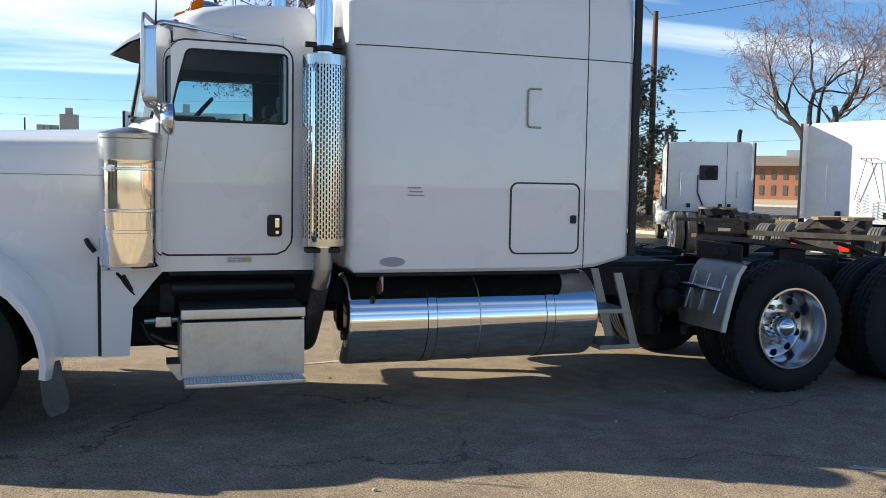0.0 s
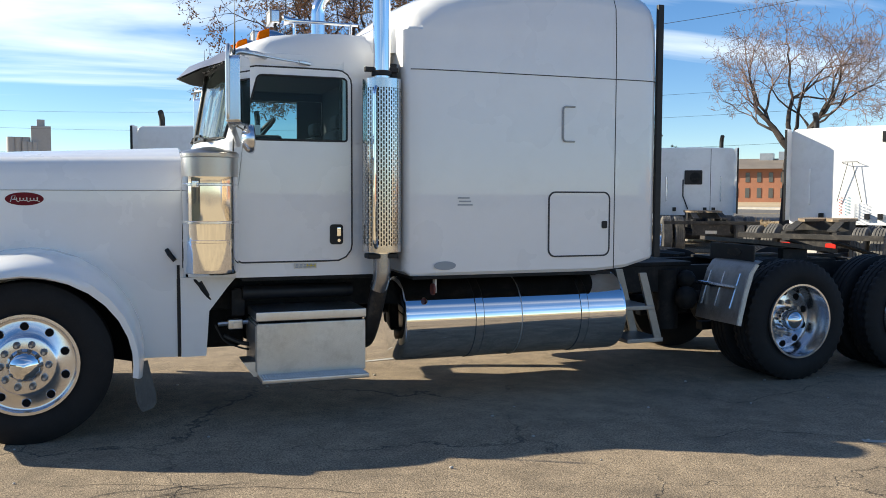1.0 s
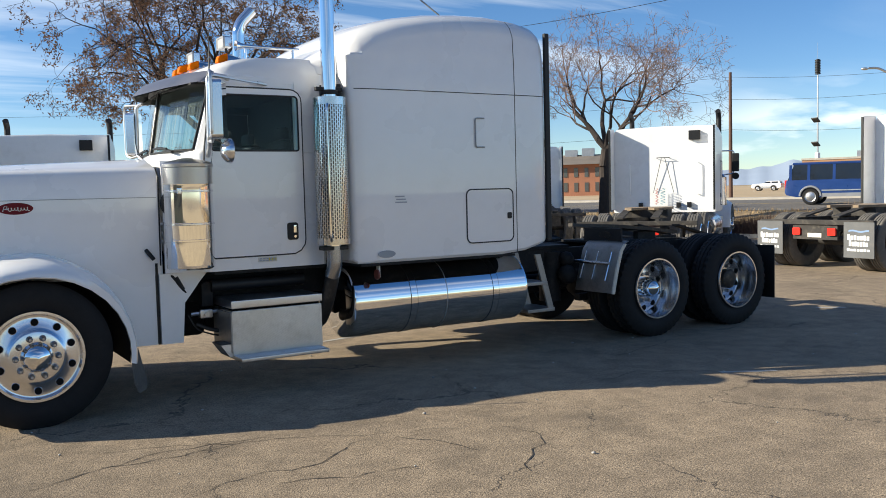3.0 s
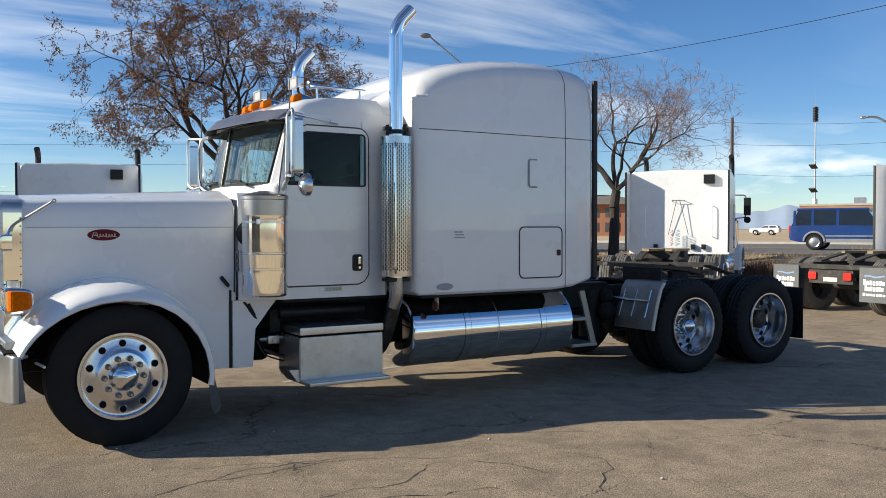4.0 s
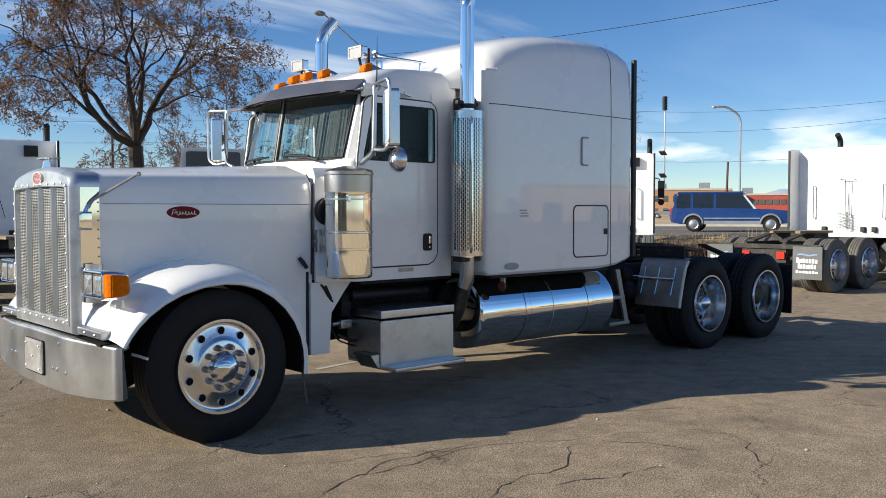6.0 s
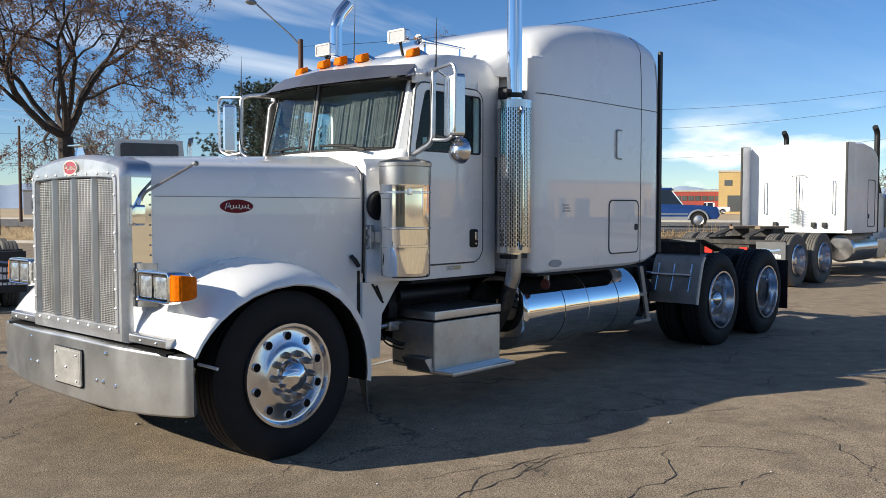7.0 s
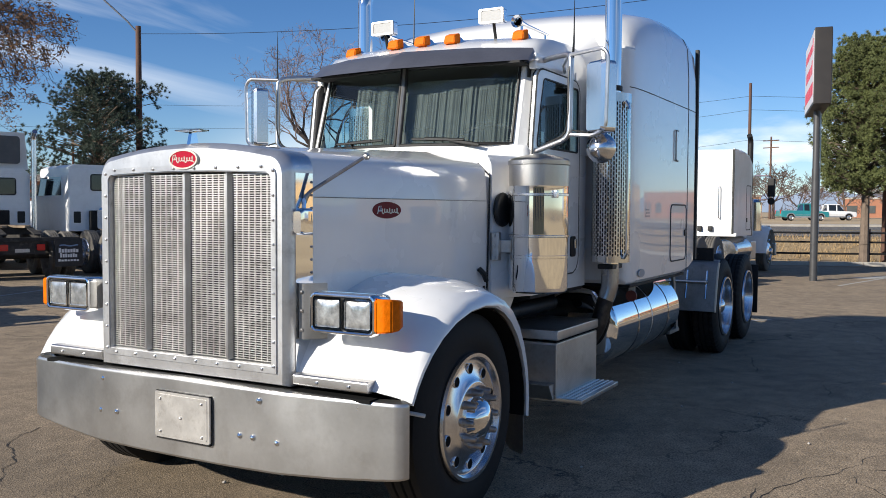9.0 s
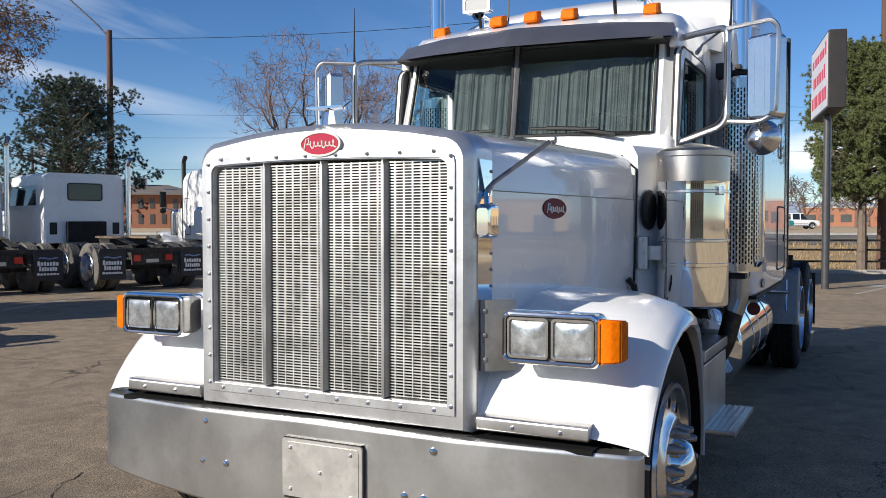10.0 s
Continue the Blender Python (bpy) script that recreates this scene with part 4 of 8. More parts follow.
# doors
for s in SIDES:
    yA, yB = s * 0.905, s * 0.934
    door_out = [(2.28, 2.45)] + [(2.28 - 0.10 + 0.10 * math.cos(radians(a)), 2.455 + 0.10 * math.sin(radians(a))) for a in (20, 45, 70, 90)] + [(1.95, 2.557), (1.70, 2.557)] + \
        [(1.60 + 0.10 * math.cos(radians(a)), 2.457 + 0.10 * math.sin(radians(a))) for a in (90, 115, 140, 160)] + [(1.445, 2.05), (1.425, 1.7), (1.42, 1.25)] + \
        [(1.50 + 0.08 * math.cos(radians(a)), 1.225 + 0.085 * math.sin(radians(a))) for a in (200, 230, 260, 270)] + [(1.8, 1.14), (2.05, 1.14)] + \
        [(2.16 + 0.12 * math.cos(radians(a)), 1.26 + 0.12 * math.sin(radians(a))) for a in (280, 310, 340, 360)] + [(2.28, 1.7), (2.28, 2.1)]
    win = [(2.245, 2.40)] + [(2.215 + 0.03 * math.cos(radians(a)), 2.455 + 0.03 * math.sin(radians(a))) for a in (20, 45, 70, 90)] + [(1.95, 2.485), (1.75, 2.485)] + \
        [(1.68 + 0.04 * math.cos(radians(a)), 2.445 + 0.04 * math.sin(radians(a))) for a in (90, 115, 140, 160)] + [(1.60, 2.30), (1.57, 2.15), (1.555, 2.08)] + \
        [(1.575 + 0.025 * math.cos(radians(a)), 2.05 + 0.02 * math.sin(radians(a))) for a in (200, 230, 260, 270)] + [(1.8, 2.03), (2.05, 2.03)] + \
        [(2.225 + 0.02 * math.cos(radians(a)), 2.05 + 0.02 * math.sin(radians(a))) for a in (280, 310, 340, 360)] + [(2.245, 2.15), (2.245, 2.25)]
    door_out = [(x - 0.05 - 0.030 * (2.28 - x) / 0.86, z) for x, z in door_out]
    win = [(x - 0.05 - 0.070 * (2.245 - x) / 0.685, z + (0.012 if z > 2.3 else 0.0)) for x, z in win]
    bm = B()
    frame_loop(bm, door_out, win, "y", yA, yB)
    door = part("door", bm, M_PAINT, cab, "white cab door with a large window")
    bm = B()
    tube(bm, [(x, s * 0.930, z) for x, z in door_out + door_out[:1]], 0.007, 5, caps=False)
    part("door_gap", bm, M_SEAM, cab)
    bm = B()
    frame_loop(bm, [(1.86 + (x - 1.86) * 0.985, max(z, 2.0)) for x, z in door_out], win, "y", s * 0.890, s * 0.903)
    part("door_liner", bm, M_INTERIOR, cab)
    bm = B()
    bm.faces.new([bm.verts.new((x, s * 0.930, z)) for x, z in win])
    ob = part("door_window", bm, M_SIDEGLASS, cab)
    ob.visible_shadow = False
    bm = B()
    tube(bm, [(x, s * 0.931, z) for x, z in win + win[:1]], 0.008, 6, caps=False)
    part("window_seal", bm, M_BLACK, cab)
    bm = B()
    prism(bm, rrect(2.060, 2.160, 1.262, 1.412, 0.022, 4), "y", s * 0.932, s * 0.942)
    handle = part("door_handle", bm, M_BLACK, cab, "black recessed door handle with chrome paddle")
    bm = B()
    box(bm, 2.110, 2.143, min(s * 0.940, s * 0.958), max(s * 0.940, s * 0.958), 1.322, 1.392, 0.006)
    tube(bm, [(2.127, s * 0.94, 1.292), (2.127, s * 0.952, 1.292)], 0.012, 10)
    part("handle_paddle", bm, M_CHROME, cab)
    bm = B()
    prism(bm, rrect(1.79, 1.96, 1.085, 1.125, 0.003, 2), "y", s * 0.924, s * 0.929)
    part("maker_plate", bm, M_DECAL, cab)
    bm = B()
    for k in range(2):
        for j in range(5):
            box(bm, 1.80 + j * 0.03 + 0.004 * k, 1.824 + j * 0.03, min(s * 0.928, s * 0.931), max(s * 0.928, s * 0.931), 1.092 + k * 0.016, 1.102 + k * 0.016)
    part("plate_lettering", bm, M_SILVERGREY, cab)
    bm = B()
    box(bm, 1.885, 1.952, min(s * 0.928, s * 0.9305), max(s * 0.928, s * 0.9305), 1.092, 1.118)
    part("yellow_label", bm, M_LABELYELLOW, cab)
    bm = B()
    box(bm, 1.510, 1.555, min(s * 0.926, s * 0.9285), max(s * 0.926, s * 0.9285), 2.065, 2.135)
    part("window_sticker", bm, M_WHITEINK, cab)
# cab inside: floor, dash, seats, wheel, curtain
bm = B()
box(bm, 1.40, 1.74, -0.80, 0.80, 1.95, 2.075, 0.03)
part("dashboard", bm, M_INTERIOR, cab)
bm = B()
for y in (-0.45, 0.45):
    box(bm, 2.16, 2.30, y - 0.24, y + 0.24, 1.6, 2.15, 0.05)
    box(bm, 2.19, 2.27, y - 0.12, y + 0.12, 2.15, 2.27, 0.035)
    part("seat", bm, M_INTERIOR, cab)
    bm = B()
bm.free()
bm = B()
pts = [(1.62 + 0.23 * math.cos(a) * 0.45, -0.45 + 0.23 * math.sin(a), 2.10 + 0.20 * math.cos(a) * 0.6) for a in (2 * math.pi * k / 28 for k in range(29))]
tube(bm, pts, 0.014, 6, caps=False)
part("steering_wheel", bm, M_BLACK, cab)
bm = B()
rows = []
for zz in (2.06, 2.20, 2.36, 2.50):
    k = (zz - 2.045) / 0.54
    row = []
    for i in range(520):
        y = -0.78 + i * 0.0024
        ay = abs(y)
        x = 1.165 + 0.02 * min(1, ay / 0.35) + max(0, ay - 0.35) * 0.215 + max(0, ay - 0.68) * 0.3 + 0.10 * k + 0.07
        fold = noise.noise((y * 46, 2.0 + 0.25 * k, 0)) * 0.020 + noise.noise((y * 115, 5.0, 0.2 * k)) * 0.007 + noise.noise((y * 9, 1.0, 0)) * 0.012
        row.append((x + fold, y, zz))
    rows.append(row)
loft(bm, rows, closed=False, caps=False)
part("curtain", bm, M_CURTAIN, cab, "sheer pleated grey-green curtain behind the windscreen")
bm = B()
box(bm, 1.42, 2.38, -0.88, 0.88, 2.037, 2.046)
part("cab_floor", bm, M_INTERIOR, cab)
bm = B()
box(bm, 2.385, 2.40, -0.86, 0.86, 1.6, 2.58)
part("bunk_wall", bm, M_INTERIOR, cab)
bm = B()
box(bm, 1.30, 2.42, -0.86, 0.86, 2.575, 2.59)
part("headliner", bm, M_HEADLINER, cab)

# cowl side below the cab, steps, air cleaner, mirrors, stacks, tanks: both sides alike
for s in SIDES:
    bm = B()
    out = [(0.99, 0.45), (1.165, 0.45), (1.19, 0.78), (1.26, 0.87), (1.32, 0.95), (1.39, 1.03), (0.99, 1.03)]
    prism(bm, out, "y", s * 0.74, s * 0.80)
    part("cowl_leg", bm, M_PAINT, truck)
    bm = B()
    plan_c = ((1.045, 0.790), (1.20, 0.852), (1.36, 0.922), (1.40, 0.926))
    loft(bm, [[(x, s * (y - d), z) for x, y in plan_c] + [(x, s * (y - d - 0.02), z) for x, y in reversed(plan_c)] for z, d in ((1.032, 0.0), (1.80, 0.0), (1.90, 0.006), (1.955, 0.035))])
    part("cowl_panel", bm, M_PAINT, cab, "white cowl side behind the hood")
    bm = B()
    tube(bm, arc_path([(1.06, s * 0.77, 1.04), (1.10, s * 0.80, 1.00), (1.19, s * 0.80, 0.885), (1.13, s * 0.80, 1.0)], 0.02), 0.012, 6)
    loft(bm, [[(1.14, s * 0.79, 0.90), (1.16, s * 0.81, 0.92), (1.205, s * 0.81, 0.865), (1.19, s * 0.79, 0.855)], [(1.11, s * 0.79, 0.95), (1.13, s * 0.81, 0.96), (1.17, s * 0.81, 0.92), (1.16, s * 0.79, 0.90)]])
    part("hood_stop", bm, M_BLACK, truck)
    # air cleaner
    c = (1.185, s * 1.055, 0)
    bm = B()
    lathe(bm, [(0.0, 1.078), (0.170, 1.080), (0.186, 1.092), (0.188, 1.115), (0.187, 1.30), (0.1895, 1.302), (0.1895, 1.318), (0.187, 1.32), (0.188, 1.45), (0.189, 1.452), (0.189, 1.70), (0.189, 1.735), (0.190, 1.755)], "z", c, 56)
    ac = part("air_cleaner", bm, M_CHROME, truck, "mirror-bright chrome air cleaner canister")
    bm = B()
    lathe(bm, [(0.190, 1.755), (0.191, 1.80), (0.192, 1.885), (0.197, 1.89), (0.198, 1.915), (0.185, 1.928), (0.12, 1.945), (0.04, 1.962), (0.0, 1.965)], "z", c, 40)
    part("intake_cap", bm, M_INTAKE, ac, "finely perforated steel intake cap")
    bm = B()
    for zz in (1.44, 1.70):
        lathe(bm, [(0.190, zz - 0.009), (0.194, zz - 0.006), (0.194, zz + 0.006), (0.190, zz + 0.009)], "z", c, 48)
        part("clamp_band", bm, M_STAINLESS, ac)
        bm = B()
    box(bm, 1.05, 1.08, s * 1.21, s * 1.235, 1.68, 1.725, 0.004)
    part("clamp_bolt", bm, M_STAINLESS, ac)
    bm = B()
    lathe(bm, [(0.075, s * 0.800), (0.105, s * 0.812), (0.112, s * 0.830), (0.105, s * 0.844), (0.08, s * 0.855)], "y", (1.125, 0, 1.605), 24, caps=True)
    part("intake_elbow", bm, M_BLACK, ac)
    bm = B()
    box(bm, 1.035, 1.075, s * 0.78, s * 0.845, 1.28, 1.46, 0.006)
    for zz in (1.30, 1.37, 1.44):
        tube(bm, [(1.03, s * 0.815, zz), (1.02, s * 0.815, zz)], 0.012, 8)
    box(bm, 1.075, 1.15, s * 0.79, s * 0.93, 1.33, 1.41, 0.005)
    part("mount_bracket", bm, M_ALU, ac)

    # mirror assembly
    bm = B()
    tube(bm, arc_path([(1.60, s * 0.90, 2.625), (1.54, s * 1.00, 2.630), (1.38, s * 1.17, 2.615), (1.335, s * 1.205, 2.59), (1.325, s * 1.205, 2.10), (1.345, s * 1.16, 2.06), (1.40, s * 0.91, 1.985)], 0.05), 0.019, 10)
    tube(bm, arc_path([(1.335, s * 1.20, 2.60), (1.275, s * 1.44, 2.615), (1.27, s * 1.475, 2.57), (1.27, s * 1.465, 2.12), (1.30, s * 1.38, 2.075), (1.33, s * 1.20, 2.09)], 0.05), 0.013, 8)
    tube(bm, [(1.36, s * 1.19, 2.615), (1.72, s * 1.0, 2.60), (1.86, s * 0.955, 2.595)], 0.008, 6)
    tube(bm, [(1.83, s * 0.965, 2.597), (1.92, s * 0.93, 2.59)], 0.014, 6)
    mir = part("mirror_bracket", bm, M_SATIN, truck, "bright tubular mirror bracket")
    turn = Matrix.Translation((1.335, s * 1.40, 0)) @ Matrix.Rotation(radians(-30) if s < 0 else radians(-40), 4, "Z")
    bm = B()
    loft(bm, [[turn @ Vector((-0.05, y, z)) for y, z in rrect(-0.07, 0.07, 2.11, 2.53, 0.02, 3)], [turn @ Vector((-0.03, y, z)) for y, z in rrect(-0.092, 0.092, 2.095, 2.545, 0.03, 3)],
              [turn @ Vector((0.055, y, z)) for y, z in rrect(-0.092, 0.092, 2.095, 2.545, 0.03, 3)]])
    for yy in (-0.032, 0.032):
        loft(bm, [[turn @ Vector((-0.052, yy + d, z)) for d in (-0.004, 0.004)] + [turn @ Vector((-0.046, yy + d, z)) for d in (0.007, -0.007)] for z in (2.13, 2.51)])
    part("mirror_head", bm, M_STAINLESS, mir)
    bm = B()
    loft(bm, [[turn @ Vector((h, y, z)) for y, z in rrect(-0.082, 0.082, 2.105, 2.535, 0.02, 3)] for h in (0.054, 0.059)])
    part("mirror_glass", bm, M_MIRROR, mir)
    bm = B()
    lathe(bm, [(0.0, 1.365), (0.05, 1.37), (0.088, 1.40), (0.098, 1.425), (0.098, 1.437), (0.09, 1.444), (0.05, 1.452), (0.0, 1.455)], "x", (0, s * 1.38, 2.005), 28)
    part("round_mirror", bm, M_STAINLESS, mir)
    bm = B()
    tube(bm, arc_path([(1.34, s * 1.21, 2.12), (1.33, s * 1.31, 2.10), (1.38, s * 1.36, 2.07), (1.37, s * 1.38, 2.03)], 0.03), 0.006, 5)
    tube(bm, arc_path([(1.34, s * 1.21, 2.58), (1.31, s * 1.20, 2.5), (1.31, s * 1.20, 2.20), (1.33, s * 1.17, 2.09), (1.36, s * 1.05, 2.05), (1.41, s * 0.93, 2.00)], 0.05), 0.006, 5)
    part("mirror_wire", bm, M_HOSE, mir)
    bm = B()
    tube(bm, [(1.340, s * 1.215, 2.58), (1.345, s * 1.22, 2.68), (1.35, s * 1.22, 2.98)], [0.010, 0.006, 0.0015], 6)
    part("radio_aerial", bm, M_BLACK, mir)

    # exhaust stack with slotted heat shield
    cx, cy = 2.410, s * 1.125
    bm = B()
    tube(bm, arc_path([(cx, cy, 1.15), (cx, cy, 3.47), (cx + 0.16, cy, 3.64)], 0.22, 8), 0.064, 20, caps=False)
    stack = part("exhaust_pipe", bm, M_CHROME, truck, "tall chrome exhaust stack with slotted shield")
    bm = B()
    tube(bm, [(cx, cy, 1.235), (cx, cy, 2.44)], 0.118, 20)
    part("muffler", bm, M_GREASE, stack)
    bm = B()
    nu, z0, z1, r = 92, 1.215, 2.475, 0.144
    rowh = 0.0095
    nr = int((z1 - z0) / rowh)
    verts = [[bm.verts.new((cx + r * math.cos(2 * math.pi * i / nu), cy + r * math.sin(2 * math.pi * i / nu), z0 + (z1 - z0) * j / nr)) for i in range(nu)] for j in range(nr + 1)]
    for j in range(nr):
        for i in range(nu):
            ph = j % 4 if (i // 2) % 2 == 0 else (j + 2) % 4
            solid_end = j < 5 or j >= nr - 7
            if not solid_end and i % 2 == 0 and ph in (0, 1, 2):
                continue
            k = (i + 1) % nu
            bm.faces.new((verts[j][i], verts[j][k], verts[j + 1][k], verts[j + 1][i]))
    part("heat_shield", bm, M_SLOTTED, stack, "slotted bright heat shield")
    bm = B()
    tube(bm, arc_path([(cx - 0.08, cy + s * 0.13, 1.25), (cx - 0.10, cy + s * 0.16, 1.29), (cx - 0.10, cy + s * 0.16, 2.37), (cx - 0.08, cy + s * 0.13, 2.41)], 0.03), 0.012, 8)
    part("grab_rail", bm, M_CHROME, stack)
    bm = B()
    lathe(bm, [(0.067, 2.50), (0.075, 2.505), (0.075, 2.535), (0.067, 2.54)], "z", (cx, cy, 0), 20)
    box(bm, cx - 0.13, cx + 0.12, cy - 0.02, cy + 0.02, 2.53, 2.565, 0.006)
    box(bm, cx - 0.02, cx + 0.12, cy - s * 0.01, cy - s * 0.16, 2.50, 2.60, 0.006)
    part("stack_clamp", bm, M_BLACK, stack)
    bm = B()
    box(bm, cx - 0.12, cx + 0.11, cy - 0.06, cy + 0.06, 1.165, 1.20, 0.006)
    part("shield_base", bm, M_BLACK, stack)
    bm = B()
    tube(bm, arc_path([(cx, cy, 1.20), (cx, cy, 1.02), (cx - 0.02, cy - s * 0.03, 0.93)], 0.05, 4), 0.066, 16)
    part("exhaust_elbow", bm, M_STRAP, stack)
    bm = B()
    tube(bm, arc_path([(cx - 0.01, cy - s * 0.02, 0.96), (cx - 0.05, cy - s * 0.08, 0.70), (cx - 0.07, cy - s * 0.20, 0.52), (cx - 0.05, cy - s * 0.60, 0.48)], 0.15, 6), 0.062, 16)
    part("flex_pipe", bm, M_GREASE, stack)

    # battery box with tread-plate step, driver's side only
    if s > 0:
        bm = B()
        lathe(bm, [(0.0, 3.98), (0.28, 3.99), (0.335, 4.04), (0.335, 4.60), (0.28, 4.65), (0.0, 4.66)], "x", (0, 0.865, 0.665), 40)
        part("fuel_tank", bm, M_CHROME, truck)
        continue
    bm = B()
    box(bm, 1.495, 2.30, min(s * 0.60, s * 1.065), max(s * 0.60, s * 1.065), 0.330, 0.705, 0.008)
    bb = part("battery_box", bm, M_TREAD, truck, "tread-plate battery box with a step")
    bm = B()
    box(bm, 1.490, 2.305, min(s * 0.60, s * 1.075), max(s * 0.60, s * 1.075), 0.722, 0.790, 0.008)
    part("box_lid", bm, M_ALU, bb)
    # near-black slab between box and lid, shade of the gap as colour
    bm = B()
    box(bm, 1.515, 2.28, min(s * 0.62, s * 1.05), max(s * 0.62, s * 1.05), 0.70, 0.725)
    part("lid_gap", bm, M_DARK, bb)
    bm = B()
    box(bm, 1.505, 2.280, min(s * 0.75, s * 1.245), max(s * 0.75, s * 1.245), 0.302, 0.334, 0.006)
    part("step", bm, M_ALU, bb)
    bm = B()
    for k in range(34):
        for j in range(4):
            x, y = 1.525 + k * 0.0222, s * (1.095 + j * 0.036)
            lathe(bm, [(0.0085, 0.334), (0.006, 0.341)], "z", (x, y, 0), 6)
    part("step_grip", bm, M_ALU, bb, kind="stuff")
    bm = B()
    loft(bm, [[(1.478, s * 0.62, 0.37), (1.498, s * 0.62, 0.35), (1.498, s * 1.06, 0.35), (1.486, s * 1.06, 0.36)], [(1.478, s * 0.62, 0.69), (1.498, s * 0.62, 0.69), (1.498, s * 1.06, 0.69), (1.486, s * 1.06, 0.69)]])
    part("box_end", bm, M_ALU_DULL, bb)
    bm = B()
    prism(bm, [(1.398, 0.43), (1.498, 0.43), (1.498, 0.322), (1.473, 0.322)], "y", s * 0.80, s * 1.05)
    part("step_bracket", bm, M_ALU, bb)
    # air tank and valves behind the hood leg
    bm = B()
    tube(bm, [(1.44, s * 0.70, 0.895), (2.28, s * 0.70, 0.895)], 0.055, 16)
    for x in (1.58, 2.22):
        lathe(bm, [(0.058, x - 0.012), (0.060, x), (0.058, x + 0.012)], "x", (0, s * 0.70, 0.895), 16)
    part("air_tank", bm, M_BLACK, truck)
    bm = B()
    box(bm, 1.36, 1.46, s * 0.60, s * 0.70, 0.72, 0.92, 0.01)
    tube(bm, [(1.41, s * 0.66, 0.75), (1.41, s * 0.66, 0.93)], 0.04, 10)
    part("steering_gear", bm, M_FRAME, truck)
    bm = B()
    box(bm, 1.33, 1.44, s * 0.68, s * 0.74, 0.625, 0.70, 0.01)
    tube(bm, [(1.26, s * 0.70, 0.665), (1.50, s * 0.70, 0.675)], 0.018, 8)
    tube(bm, [(1.385, s * 0.74, 0.66), (1.385, s * 0.76, 0.66)], 0.022, 8)
    part("valve_block", bm, M_ALU, truck)
    bm = B()
    tube(bm, arc_path([(1.30, s * 0.72, 0.58), (1.42, s * 0.74, 0.52), (1.56, s * 0.74, 0.50), (1.52, s * 0.7, 0.62)], 0.06), 0.016, 6)
    part("air_hose", bm, M_HOSE, truck)
    bm = B()
    tube(bm, arc_path([(1.24, s * 0.70, 0.66), (1.30, s * 0.72, 0.53), (1.46, s * 0.74, 0.47), (1.56, s * 0.72, 0.46)], 0.06), 0.007, 6)
    part("air_hose", bm, M_HOSE, truck)

    # fuel tank
    ty, tz, tr = s * 0.800, 0.663, 0.332
    bm = B()
    lathe(bm, [(0.0, 2.565), (0.20, 2.568), (0.30, 2.582), (0.328, 2.605), (tr, 2.63), (tr, 3.1), (tr, 3.6), (tr, 4.1), (tr, 4.48), (0.328, 4.505), (0.30, 4.525), (0.2, 4.535), (0.0, 4.54)], "x", (0, ty, tz), 64)
    tank = part("fuel_tank", bm, M_CHROME, truck, "polished round fuel tank with straps")
    for x in (3.20, 4.12):
        bm = B()
        lathe(bm, [(tr + 0.001, x - 0.037), (tr + 0.0025, x - 0.036), (tr + 0.0025, x + 0.036), (tr + 0.001, x + 0.037)], "x", (0, ty, tz), 56)
        part("strap_edge", bm, M_BLACK, tank)
        bm = B()
        lathe(bm, [(tr + 0.003, x - 0.033), (tr + 0.005, x - 0.031), (tr + 0.005, x + 0.031), (tr + 0.003, x + 0.033)], "x", (0, ty, tz), 56)
        part("tank_strap", bm, M_CHROME, tank)
    bm = B()
    lathe(bm, [(tr + 0.001, 3.555), (tr + 0.004, 3.56), (tr + 0.001, 3.565)], "x", (0, ty, tz), 56)
    part("weld_band", bm, M_SHELL, tank)
    bm = B()
    cz = tz + 0.335
    lathe(bm, [(0.062, cz - 0.03), (0.062, cz + 0.022), (0.055, cz + 0.028)], "z", (4.34, ty + s * 0.03, 0), 20, caps=True)
    lathe(bm, [(0.075, cz - 0.02), (0.078, cz - 0.008), (0.062, cz - 0.004)], "z", (4.34, ty + s * 0.03, 0), 20)
    part("filler_cap", bm, M_BLACK, tank)
    # round reflector below the sleeper
    bm = B()
    disc(bm, 0.045, 0.045, 2.785, 2.802, "x", (0, s * 1.175, 0.925), 20)
    part("side_reflector", bm, M_DULLRED, truck)
    bm = B()
    box(bm, 2.802, 2.815, s * 1.15, s * 1.20, 0.90, 1.03)
    part("reflector_stay", bm, M_DECAL, truck)

# ---- sleeper ----
ROOF = [(2.56, 1.10, 2.94), (2.575, 1.16, 2.985), (2.61, 1.195, 3.03), (2.70, 1.215, 3.09), (2.85, 1.225, 3.155), (3.1, 1.23, 3.225), (3.45, 1.23, 3.285), (3.8, 1.23, 3.315), (4.15, 1.23, 3.325), (4.42, 1.23, 3.305), (4.60, 1.225, 3.27), (4.665, 1.215, 3.245), (4.700, 1.19, 3.21)]


def sleeper_section(x, w, zt):
    zb = 1.03 if x < 4.33 else 1.03 + 0.26 * (x - 4.33)
    if x < 2.60:
        zb = 1.06
    half = [(w - 0.02, zb), (w, zb + 0.025), (w, 1.6), (w, 2.555), (w - 0.005, 2.85), (w - 0.02, zt - 0.20), (w - 0.06, zt - 0.11), (w - 0.14, zt - 0.035), (w - 0.28, zt + 0.008), (0.5, zt + 0.045)]
    return [(x, -a, b) for a, b in half] + [(x, 0, zt + 0.055)] + [(x, a, b) for a, b in reversed(half)]


